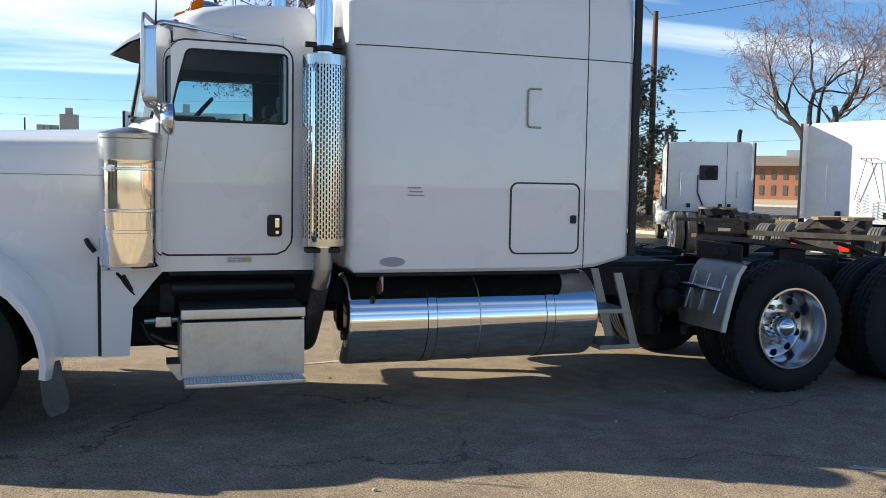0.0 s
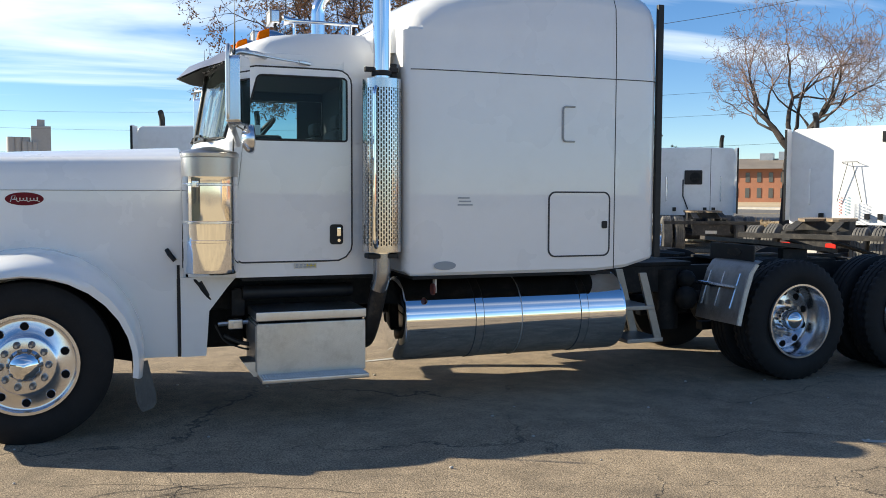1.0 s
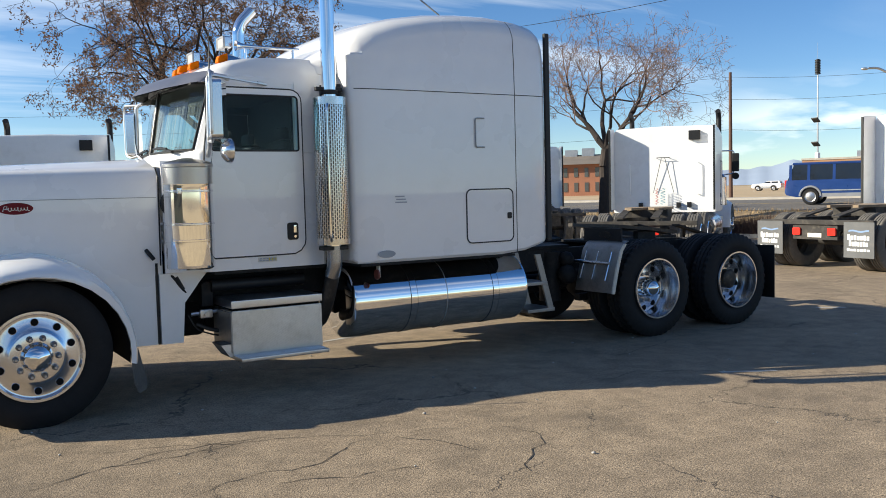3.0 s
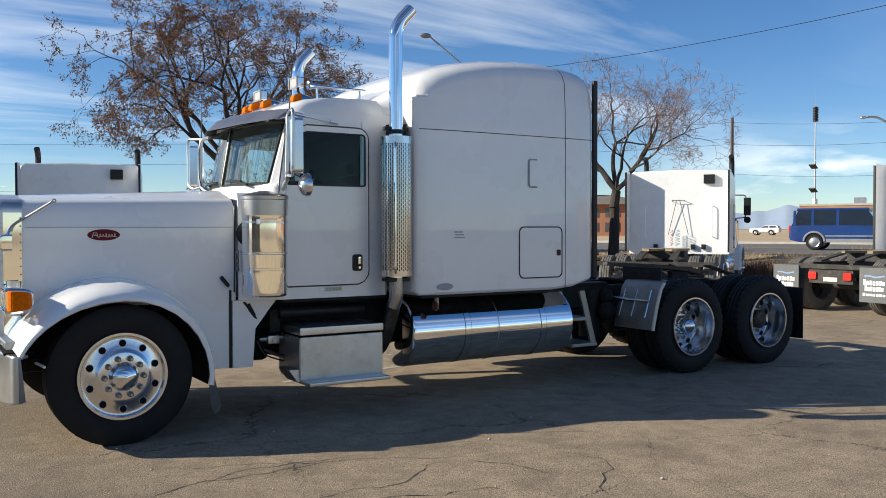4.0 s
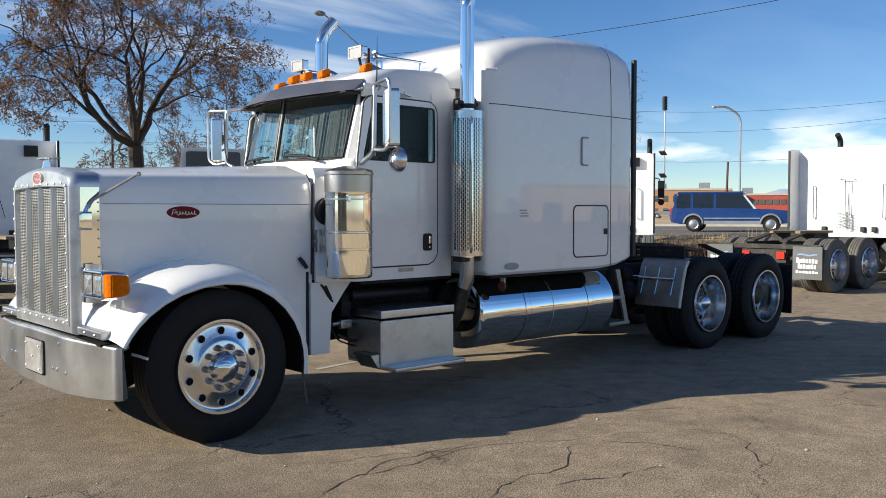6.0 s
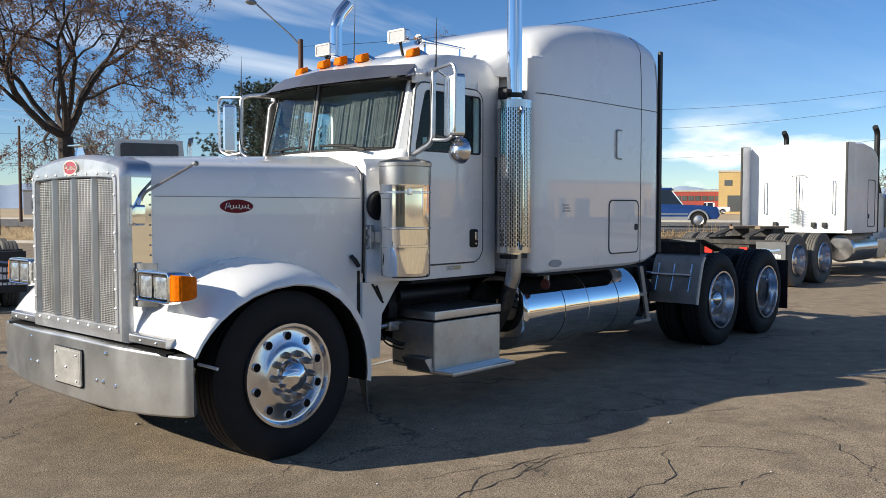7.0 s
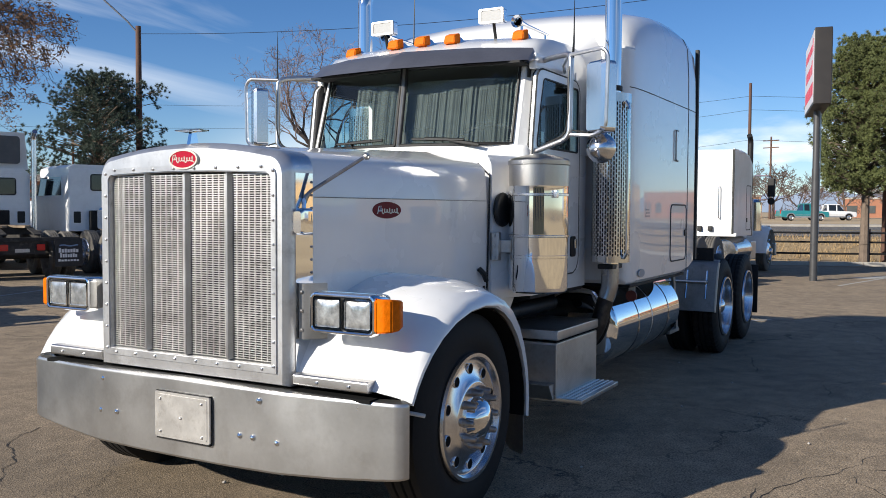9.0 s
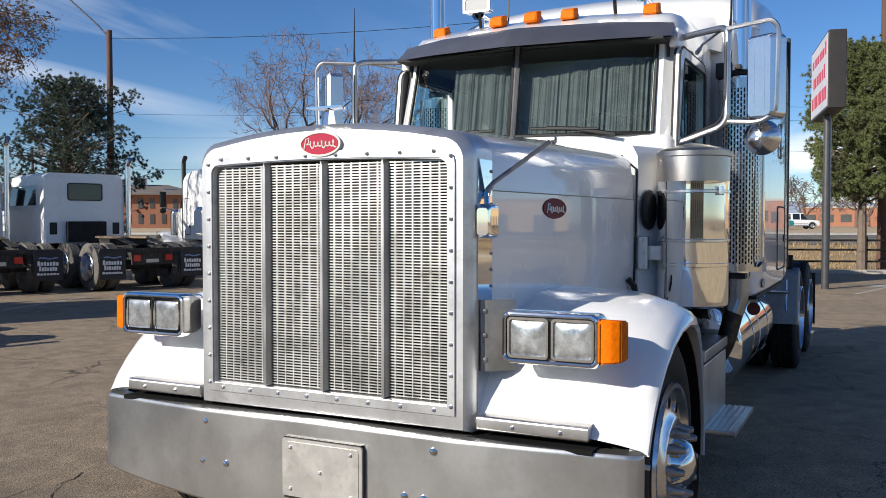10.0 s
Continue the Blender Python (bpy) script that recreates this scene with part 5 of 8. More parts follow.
bm = B()
loft(bm, [sleeper_section(*q) for q in ROOF], closed=True, caps=True)
sleeper = part("sleeper", bm, M_PAINT, truck, "tall white sleeper box with rounded roof", weighted=True)
bm = B()
loft(bm, [roof_section(2.30, 0.86, 2.70, 2.835), roof_section(2.42, 0.93, 2.70, 2.90), roof_section(2.60, 1.0, 2.70, 3.01), roof_section(2.72, 1.02, 2.70, 3.08)])
part("roof_fairing", bm, M_PAINT, truck)
for s in SIDES:
    yw = s * 1.231
    bm = B()
    pts = [(x, s * (w + 0.0005), 2.556) for x, w, _ in ROOF[2:]]
    tube(bm, pts, 0.004, 5)
    tube(bm, [(4.315, s * 1.2305, 1.04), (4.315, s * 1.2305, 2.55), (4.315, s * 1.2255, 2.85), (4.315, s * 1.211, 3.11), (4.315, s * 1.171, 3.20), (4.315, s * 1.091, 3.276)], 0.004, 5)
    part("panel_seam", bm, M_SEAM, sleeper)
    bm = B()
    o, i = rrect(3.725, 4.275, 1.150, 1.665, 0.06, 5), rrect(3.737, 4.263, 1.162, 1.653, 0.05, 5)
    frame_loop(bm, o, i, "y", s * 1.229, s * 1.236)
    part("locker_seal", bm, M_SEAM, sleeper)
    bm = B()
    prism(bm, i, "y", s * 1.228, s * 1.2335)
    locker = part("locker_door", bm, M_PAINT, sleeper, "baggage locker door with a latch")
    bm = B()
    prism(bm, rrect(4.200, 4.247, 1.372, 1.432, 0.012, 3), "y", s * 1.233, s * 1.242)
    part("latch", bm, M_BLACK, sleeper)
    bm = B()
    tube(bm, arc_path([(3.95, s * 1.232, 2.325), (3.845, s * 1.240, 2.325), (3.845, s * 1.240, 2.055), (3.95, s * 1.232, 2.055)], 0.03), 0.007, 6)
    part("vent_edge", bm, M_ALU_DULL, sleeper)
    bm = B()
    prism(bm, ellipse(2.870, 1.105, 0.088, 0.033), "y", s * 1.228, s * 1.233)
    part("oval_decal", bm, M_SILVERGREY, sleeper)
    bm = B()
    for k in range(3):
        box(bm, 2.97 + 0.01 * (k % 2), 3.09 - 0.012 * k, min(s * 1.230, s * 1.2318), max(s * 1.230, s * 1.2318), 1.555 + k * 0.026, 1.566 + k * 0.026)
    part("faded_lettering", bm, M_SILVERGREY, sleeper)
    # black rubber edge of the rear extender
    bm = B()
    box(bm, 4.700, 4.755, s * 1.225, s * 1.19, 1.13, 3.175, 0.006)
    part("side_extender", bm, M_BLACK, sleeper)
    # ladder steps behind the tank
    bm = B()
    for y in (s * 0.62, s * 1.00):
        loft(bm, [[(4.70, y - 0.012, 0.98), (4.77, y - 0.012, 0.98), (4.77, y + 0.012, 0.98), (4.70, y + 0.012, 0.98)], [(4.87, y - 0.012, 0.385), (4.94, y - 0.012, 0.385), (4.94, y + 0.012, 0.385), (4.87, y + 0.012, 0.385)]])
    box(bm, 4.56, 4.85, min(s * 0.62, s * 1.02), max(s * 0.62, s * 1.02), 0.665, 0.70, 0.004)
    box(bm, 4.59, 4.94, min(s * 0.62, s * 1.02), max(s * 0.62, s * 1.02), 0.385, 0.42, 0.004)
    part("deck_step", bm, M_ALU_DULL, truck)
    # quarter fender before the drive wheels
    bm = B()
    rings = []
    for x, z in ((5.525, 0.53), (5.54, 0.60), (5.59, 0.80), (5.645, 0.97), (5.70, 1.045), (5.76, 1.075)):
        rings.append([(x, s * 0.66, z), (x - 0.012, s * 0.95, z), (x, s * 1.235, z), (x + 0.02, s * 1.245, z), (x + 0.03, s * 1.235, z - 0.005), (x + 0.022, s * 0.66, z - 0.005)])
    loft(bm, rings)
    qf = part("quarter_fender", bm, M_ALU_DULL, truck, "dull aluminium quarter fender")
    # tan edging strip, with the sun on it put into its pale colour
    bm = B()
    loft(bm, [[(x + 0.004, s * 1.236, z), (x + 0.004, s * 1.252, z + 0.004), (x + 0.040, s * 1.252, z - 0.004), (x + 0.040, s * 1.236, z - 0.006)] for x, z in ((5.525, 0.525), (5.54, 0.60), (5.59, 0.80), (5.645, 0.97), (5.70, 1.045))])
    part("fender_edge", bm, M_DECAL, qf, "tan edging of the quarter fender, paled as if sunlit")
    bm = B()
    for y in (0.74, 0.93, 1.14):
        tube(bm, [(5.53, s * y, 0.66), (5.585, s * y, 0.82), (5.635, s * y, 0.96)], 0.010, 6)
    tube(bm, [(5.58, s * 0.52, 0.84), (5.58, s * 1.16, 0.84)], 0.020, 8)
    part("fender_stay", bm, M_STAINLESS, qf)
    bm = B()
    box(bm, 5.735, 5.75, min(s * 0.58, s * 1.18), max(s * 0.58, s * 1.18), 1.06, 1.205, 0.003)
    board = part("fender_board", bm, M_BLACK, qf)
    bm = B()
    prism(bm, ellipse(s * 0.92, 1.135, 0.10, 0.035), "x", 5.728, 5.736)
    part("worn_emblem", bm, M_GREASE, qf)
    rear_wheels(truck, 6.22, s, True)
    rear_wheels(truck, 7.53, s, False)
    bm = B()
    box(bm, 8.17, 8.182, s * 0.62, s * 1.24, 0.26, 0.90, 0.003)
    part("mud_flap", bm, M_BLACK, truck)

# dark floor pans under the cab and the sleeper
bm = B()
box(bm, 1.42, 2.42, -0.90, 0.90, 1.000, 1.026, 0.004)
box(bm, 2.62, 4.30, -1.215, 1.215, 1.004, 1.028, 0.004)
part("floor_pan", bm, M_FRAME, truck, "black undersealed floor pan")

# chassis
bm = B()
for y in (-0.43, 0.43):
    box(bm, -0.45, 8.25, y - 0.04, y + 0.04, 0.745, 0.985, 0.006)
    part("chassis_rail", bm, M_FRAME, truck)
    bm = B()
for x in (1.2, 2.6, 4.2, 5.4, 6.90, 8.20):
    box(bm, x - 0.05, x + 0.05, -0.40, 0.40, 0.78, 0.95)
    part("crossmember", bm, M_FRAME, truck)
    bm = B()
bm.free()
bm = B()
box(bm, 0.1, 1.5, -0.32, 0.32, 0.42, 1.2, 0.05)
box(bm, 1.5, 2.4, -0.25, 0.25, 0.45, 0.95, 0.05)
part("engine", bm, M_FRAME, truck)
bm = B()
tube(bm, [(0, -0.90, 0.50), (0, 0.90, 0.50)], 0.06, 10)
box(bm, -0.55, 0.75, -0.50, -0.40, 0.56, 0.62)
box(bm, -0.55, 0.75, 0.40, 0.50, 0.56, 0.62)
part("front_axle", bm, M_FRAME, truck)
bm = B()
tube(bm, [(2.4, 0, 0.66), (6.1, 0, 0.60)], 0.055, 12)
part("drive_shaft", bm, M_FRAME, truck)
for x in (6.22, 7.53):
    bm = B()
    tube(bm, [(x, -0.95, 0.53), (x, 0.95, 0.53)], 0.085, 12)
    ball(bm, (x, 0, 0.55), 0.24, 14)
    part("drive_axle", bm, M_FRAME, truck)
    for y in (-0.52, 0.52):
        bm = B()
        tube(bm, [(x + 0.35, y, 0.42), (x + 0.35, y, 0.76)], 0.12, 14)
        box(bm, x - 0.55, x + 0.5, y - 0.05, y + 0.05, 0.38, 0.46, 0.01)
        part("air_spring", bm, M_FRAME, truck)
bm = B()
for x, y in ((5.36, -0.42), (5.30, 0.56)):
    tube(bm, [(x, y, 0.40), (x, y, 0.95)], 0.12, 14)
    part("air_reservoir", bm, M_FRAME, truck)
    bm = B()
tube(bm, [(5.25, -0.40, 0.62), (5.58, -0.40, 0.62)], 0.09, 12)
ball(bm, (5.45, -0.62, 0.70), 0.11, 10)
ball(bm, (5.50, -0.55, 0.86), 0.09, 10)
part("brake_valve", bm, M_FRAME, truck)
bm = B()
box(bm, 4.80, 5.60, -0.48, 0.48, 0.985, 1.02, 0.005)
part("deck_plate", bm, M_FRAME, truck)
# fifth wheel: plate with a throat, ramps and a bracket
bm = B()
out = [(6.38, -0.46), (6.58, -0.50), (6.93, -0.50), (7.13, -0.42), (7.45, -0.36), (7.49, -0.26), (7.13, -0.07), (6.93, -0.05), (6.85, 0.0),
       (6.93, 0.05), (7.13, 0.07), (7.49, 0.26), (7.45, 0.36), (7.13, 0.42), (6.93, 0.50), (6.58, 0.50), (6.38, 0.46)]
prism(bm, out, "z", 1.120, 1.160)
bmesh.ops.rotate(bm, verts=bm.verts, cent=(6.85, 0, 1.14), matrix=Matrix.Rotation(radians(6), 3, "Y"))
fw = part("fifth_wheel", bm, M_GREASE, truck, "greasy steel coupling plate")
bm = B()
for s in SIDES:
    box(bm, 6.70, 7.00, s * 0.36, s * 0.44, 0.985, 1.115, 0.01)
box(bm, 6.28, 7.33, -0.47, 0.47, 0.985, 1.01)
part("plate_mount", bm, M_FRAME, fw)
for s in SIDES:
    bm = B()
    loft(bm, [[(7.43, s * 0.30, 1.15), (7.43, s * 0.42, 1.15), (7.43, s * 0.42, 1.17), (7.43, s * 0.30, 1.17)], [(8.03, s * 0.28, 0.99), (8.03, s * 0.44, 0.99), (8.03, s * 0.44, 1.01), (8.03, s * 0.28, 1.01)]])
    part("ramp", bm, M_FRAME, fw)
bm = B()
tube(bm, arc_path([(4.74, -0.3, 1.9), (4.95, -0.25, 1.3), (5.2, -0.1, 1.1), (5.8, 0.0, 1.05)], 0.2), 0.014, 6)
part("trailer_hose", bm, M_HOSE, truck)
bm = B()
tube(bm, arc_path([(4.74, 0.0, 1.9), (4.98, 0.05, 1.35), (5.3, 0.1, 1.12), (5.9, 0.05, 1.05)], 0.2), 0.014, 6)
part("trailer_hose", bm, M_HOSE, truck)

# ---- ground, road and verges ----
def asphalt(name, base, warm, crack_scale, crack_amt, stone=420.0, rough=0.9, aged=False):
    """Worn asphalt: stone grain, broad bleaching, patches and a web of cracks."""
    m = bpy.data.materials.new(name)
    m.use_nodes = True
    n, l = m.node_tree.nodes, m.node_tree.links
    b = n["Principled BSDF"]
    tc = n.new("ShaderNodeTexCoord")

    def noise_node(scale, detail=4, rgh=0.55):
        q = n.new("ShaderNodeTexNoise")
        q.inputs["Scale"].default_value = scale
        q.inputs["Detail"].default_value = detail
        q.inputs["Roughness"].default_value = rgh
        l.new(tc.outputs["Object"], q.inputs["Vector"])
        return q

    def rng(src, a, b2, c=0.0, d=1.0):
        q = n.new("ShaderNodeMapRange")
        q.inputs["From Min"].default_value, q.inputs["From Max"].default_value = a, b2
        q.inputs["To Min"].default_value, q.inputs["To Max"].default_value = c, d
        l.new(src, q.inputs["Value"])
        return q.outputs[0]

    def mixc(fac, c1, c2):
        q = n.new("ShaderNodeMix")
        q.data_type = "RGBA"
        l.new(fac, q.inputs["Factor"])
        for k, c in ((6, c1), (7, c2)):
            if isinstance(c, tuple):
                q.inputs[k].default_value = (*c, 1)
            else:
                l.new(c, q.inputs[k])
        return q.outputs[2]

    broad = rng(noise_node(0.35, 6, 0.6).outputs["Fac"], 0.35, 0.68)
    col = mixc(broad, base, warm)
    grit = n.new("ShaderNodeTexVoronoi")
    grit.inputs["Scale"].default_value = stone / 3
    l.new(tc.outputs["Object"], grit.inputs["Vector"])
    speck = rng(grit.outputs["Distance"], 0.05, 0.62, 0.0, 0.62)
    col = mixc(speck, mixc(rng(noise_node(stone / 5, 2).outputs["Fac"], 0.35, 0.7), tuple(v * 1.7 for v in warm), tuple(v * 0.55 for v in base)), col)
    for sc, lo_, hi_, k_ in ((34, 0.30, 0.50, 0.65), (95, 0.36, 0.60, 0.9), (5, 0.40, 0.70, 0.45)):
        g = n.new("ShaderNodeMix")
        g.data_type = "RGBA"
        g.blend_type = "MULTIPLY"
        g.inputs["Factor"].default_value = k_
        l.new(col, g.inputs[6])
        tone = mixc(rng(noise_node(sc, 5, 0.65).outputs["Fac"], lo_, hi_), (0.50, 0.49, 0.48), (1.25, 1.23, 1.20))
        l.new(tone, g.inputs[7])
        col = g.outputs[2]
    pits = rng(noise_node(42, 3, 0.6).outputs["Fac"], 0.60, 0.68, 0.0, 0.75)
    col = mixc(pits, col, tuple(v * 0.28 for v in base))
    chips = rng(noise_node(70, 2, 0.5).outputs["Fac"], 0.64, 0.72, 0.0, 0.6)
    col = mixc(chips, col, tuple(min(1.0, v * 1.9) for v in warm))
    stain = rng(noise_node(1.1, 7, 0.7).outputs["Fac"], 0.50, 0.72, 0.0, 0.6)
    col = mixc(stain, col, tuple(v * 0.5 for v in base))
    if aged:
        # an older, darker run of paving with a ragged border
        sx = n.new("ShaderNodeSeparateXYZ")
        l.new(tc.outputs["Object"], sx.inputs[0])
        wob = n.new("ShaderNodeMath")
        wob.operation = "MULTIPLY_ADD"
        l.new(noise_node(0.5, 5, 0.6).outputs["Fac"], wob.inputs[0])
        wob.inputs[1].default_value = 5.0
        l.new(sx.outputs[0], wob.inputs[2])
        old = rng(wob.outputs[0], 0.9, 3.8, 0.46, 0.0)
        col = mixc(old, col, tuple(v * 0.42 for v in base))
    # cracks: edges of bent cells, broken up
    warp = noise_node(1.6, 6, 0.65)
    mixv = n.new("ShaderNodeVectorMath")
    mixv.operation = "MULTIPLY_ADD"
    l.new(warp.outputs["Color"], mixv.inputs[0])
    mixv.inputs[1].default_value = (0.9, 0.9, 0)
    l.new(tc.outputs["Object"], mixv.inputs[2])
    vo = n.new("ShaderNodeTexVoronoi")
    vo.feature = "DISTANCE_TO_EDGE"
    vo.inputs["Scale"].default_value = crack_scale
    l.new(mixv.outputs[0], vo.inputs["Vector"])
    line = rng(vo.outputs["Distance"], 0.001, 0.005, 1.0, 0.0)
    part_mask = rng(noise_node(0.55, 3).outputs["Fac"], 0.42, 0.56)
    cr = n.new("ShaderNodeMath")
    cr.operation = "MULTIPLY"
    l.new(line, cr.inputs[0])
    l.new(part_mask, cr.inputs[1])
    cr2 = n.new("ShaderNodeMath")
    cr2.operation = "MULTIPLY"
    l.new(cr.outputs[0], cr2.inputs[0])
    cr2.inputs[1].default_value = crack_amt
    col = mixc(cr2.outputs[0], col, (0.03, 0.027, 0.025))
    l.new(col, b.inputs["Base Color"])
    b.inputs["Roughness"].default_value = rough
    b.inputs["Specular IOR Level"].default_value = 0.3
    hs = n.new("ShaderNodeMath")
    hs.operation = "MULTIPLY_ADD"
    l.new(cr2.outputs[0], hs.inputs[0])
    hs.inputs[1].default_value = -2.0
    l.new(grit.outputs["Distance"], hs.inputs[2])
    bp = n.new("ShaderNodeBump")
    bp.inputs["Strength"].default_value = 0.5
    bp.inputs["Distance"].default_value = 0.005
    l.new(hs.outputs[0], bp.inputs["Height"])
    l.new(bp.outputs[0], b.inputs["Normal"])
    return m


M_LOT = asphalt("worn_asphalt", (0.192, 0.156, 0.118), (0.312, 0.248, 0.176), 0.42, 0.75, aged=True)
M_ROAD = asphalt("road_asphalt", (0.13, 0.125, 0.118), (0.17, 0.16, 0.148), 0.12, 0.4)
M_EARTH = mat("dry_earth", (0.33, 0.235, 0.125), 0.95, var=0.30, scale=0.5, fine=9, bump=0.5, bscale=14, dirt=(0.20, 0.14, 0.08), dirt_amt=0.6)
M_SAND = mat("pale_sandy_ground", (0.46, 0.34, 0.20), 0.95, var=0.18, scale=0.06, fine=2, bump=0.3, bscale=6, dirt=(0.30, 0.22, 0.13), dirt_amt=0.5)
# colour of the added ground that bounces warm light onto the truck
M_GOLD = mat("golden_bounce_ground", (0.52, 0.385, 0.21), 0.95, var=0.22, scale=0.3, fine=6, bump=0.3, bscale=20, dirt=(0.34, 0.23, 0.11), dirt_amt=0.4)
M_CONC = mat("concrete", (0.42, 0.39, 0.34), 0.85, var=0.15, scale=1.5, fine=30, bump=0.1, bscale=60, dirt=(0.22, 0.2, 0.17), dirt_amt=0.4)
M_LINE = mat("worn_road_paint", (0.42, 0.40, 0.36), 0.75, var=0.2, scale=3, fine=40, dirt=(0.22, 0.2, 0.17), dirt_amt=0.7)
M_YELLOW = mat("yellow_road_paint", (0.62, 0.42, 0.08), 0.75, var=0.2, scale=3, fine=40)


ROAD_N = Vector((0.891, 0.454, 0.0))   # across the road
ROAD_T = Vector((0.454, -0.891, 0.0))  # along it


def rn(n, t, z=0.0):
    """A place by its distance across and along the road."""
    p = ROAD_N * n + ROAD_T * t
    return (p.x, p.y, z)


LOT_EDGE = [(-400, 27.0), (-30, 27.0), (-14, 26.5), (-4, 24.5), (4, 22.8), (11, 22.0), (40, 22.0), (400, 22.0)]


def lot_edge(t):
    for (a, u), (b, v) in zip(LOT_EDGE, LOT_EDGE[1:]):
        if a <= t <= b:
            return u + (v - u) * (t - a) / (b - a)
    return 24.0


def ground_z(n, t):
    """Flat lot, a low bank up to the road, and level land beyond."""
    e = lot_edge(t)
    if n <= e:
        return -0.03
    k = min(1.0, (n - e) / (29.5 - e))
    return -0.03 + 0.68 * k * k * (3 - 2 * k)


bm = B()
ts = sorted(set([-4000, -2000, -900, -400, -200, -110] + list(range(-70, 61, 2)) + [80, 110, 200, 400, 900, 2000, 4000]))
ns = [-4000, -1500, -500, -150, -50, -10, 5, 14, 18, 20, 21, 21.6, 22, 22.5, 23, 23.7, 24.5, 25.3, 26, 26.6, 27.2, 28, 28.8, 29.5, 31, 56, 80, 120, 200, 400, 1000, 2000, 4000]
vs = [[bm.verts.new(rn(a, b, ground_z(a, max(-399, min(399, b))) + (0.05 * noise.noise((a * 0.7, b * 0.7, 0)) if 22 < a < 29 else 0))) for b in ts] for a in ns]
for i in range(len(ns) - 1):
    for j in range(len(ts) - 1):
        bm.faces.new((vs[i][j], vs[i + 1][j], vs[i + 1][j + 1], vs[i][j + 1]))
part("ground", bm, M_EARTH, None, "dry tan earth and grass out to the horizon", smooth=60, kind="structure")
bm = B()
edge = [rn(lot_edge(t) - 0.05, t) for t in range(-120, 121, 2)]
lot = [rn(-90, -120)] + edge + [rn(-90, 120)]
bm.faces.new([bm.verts.new(p) for p in lot])
part("lot_paving", bm, M_LOT, None, "worn cracked grey-brown asphalt lot", smooth=0, kind="structure")
bm = B()
for t in range(-60, 60, 2):
    a0, a1 = lot_edge(t), lot_edge(t + 2)
    p = [Vector(rn(a0 - 0.05, t)), Vector(rn(a1 - 0.05, t + 2)), Vector(rn(a1 + 0.10, t + 2)), Vector(rn(a0 + 0.10, t))]
    loft(bm, [[q + Vector((0, 0, -0.1)) for q in p], [q + Vector((0, 0, 0.12)) for q in p]])
part("kerb", bm, M_CONC, None, "low concrete kerb along the lot", smooth=0, kind="structure")
bm = B()
bm.faces.new([bm.verts.new(rn(a, b, 0.665)) for a, b in ((30.0, -600), (54.0, -600), (54.0, 600), (30.0, 600))])
part("road", bm, M_ROAD, None, "wide grey asphalt road", smooth=0, kind="structure")
for a, m in ((30.8, M_LINE), (41.6, M_YELLOW), (42.1, M_YELLOW), (53.2, M_LINE)):
    bm = B()
    bm.faces.new([bm.verts.new(rn(a + d, b, 0.670)) for d, b in ((0, -400), (0.14, -400), (0.14, 400), (0, 400))])
    part("road_line", bm, m, None, "painted road line", smooth=0, kind="structure")
bm = B()
for a in (54.2, 57.0):
    p = [rn(a + d, b, 0.0) for d, b in ((0, -600), (2.2, -600), (2.2, 600), (0, 600))]
    if a < 55:
        loft(bm, [[(x, y, 0.6) for x, y, _ in p], [(x, y, 0.80) for x, y, _ in p]])
part("pavement", bm, M_CONC, None, "pale concrete pavement across the road", smooth=0, kind="structure")
bm = B()
bm.faces.new([bm.verts.new(rn(a, b, 0.668)) for a, b in ((56.5, -900), (900, -900), (900, 900), (56.5, 900))])
part("far_yard", bm, M_SAND, None, "pale sandy yards across the road", smooth=0, kind="structure")

# scraps of worn parking paint
for x, y, L, w, rz in ((5.57, -2.76, 0.5, 0.07, -27), (9.55, -0.66, 0.36, 0.10, -40), (19.5, -1.35, 5.5, 0.10, -12), (22.0, -2.4, 6.0, 0.55, -30), (3.1, 1.1, 2.2, 0.07, 12), (-2.5, 9.5, 5, 0.1, 4), (6.0, 12.0, 5, 0.1, 20)):
    bm = B()
    m = pose(x, y, 0.004, 0, 0, rz)
    k = 9
    top = [m @ Vector((-L / 2 + L * i / k, w / 2 * (0.7 + 0.3 * random.random()), 0)) for i in range(k + 1)]
    bot = [m @ Vector((-L / 2 + L * i / k, -w / 2 * (0.7 + 0.3 * random.random()), 0)) for i in range(k + 1)]
    loft(bm, [top, bot], closed=False, caps=False)
    part("parking_line", bm, M_LINE, None, "worn white parking line", smooth=0, kind="structure")

# long wandering cracks in the paving
M_CRACK = mat("crack_fill", (0.028, 0.025, 0.023), 0.95, var=0.3, scale=9)


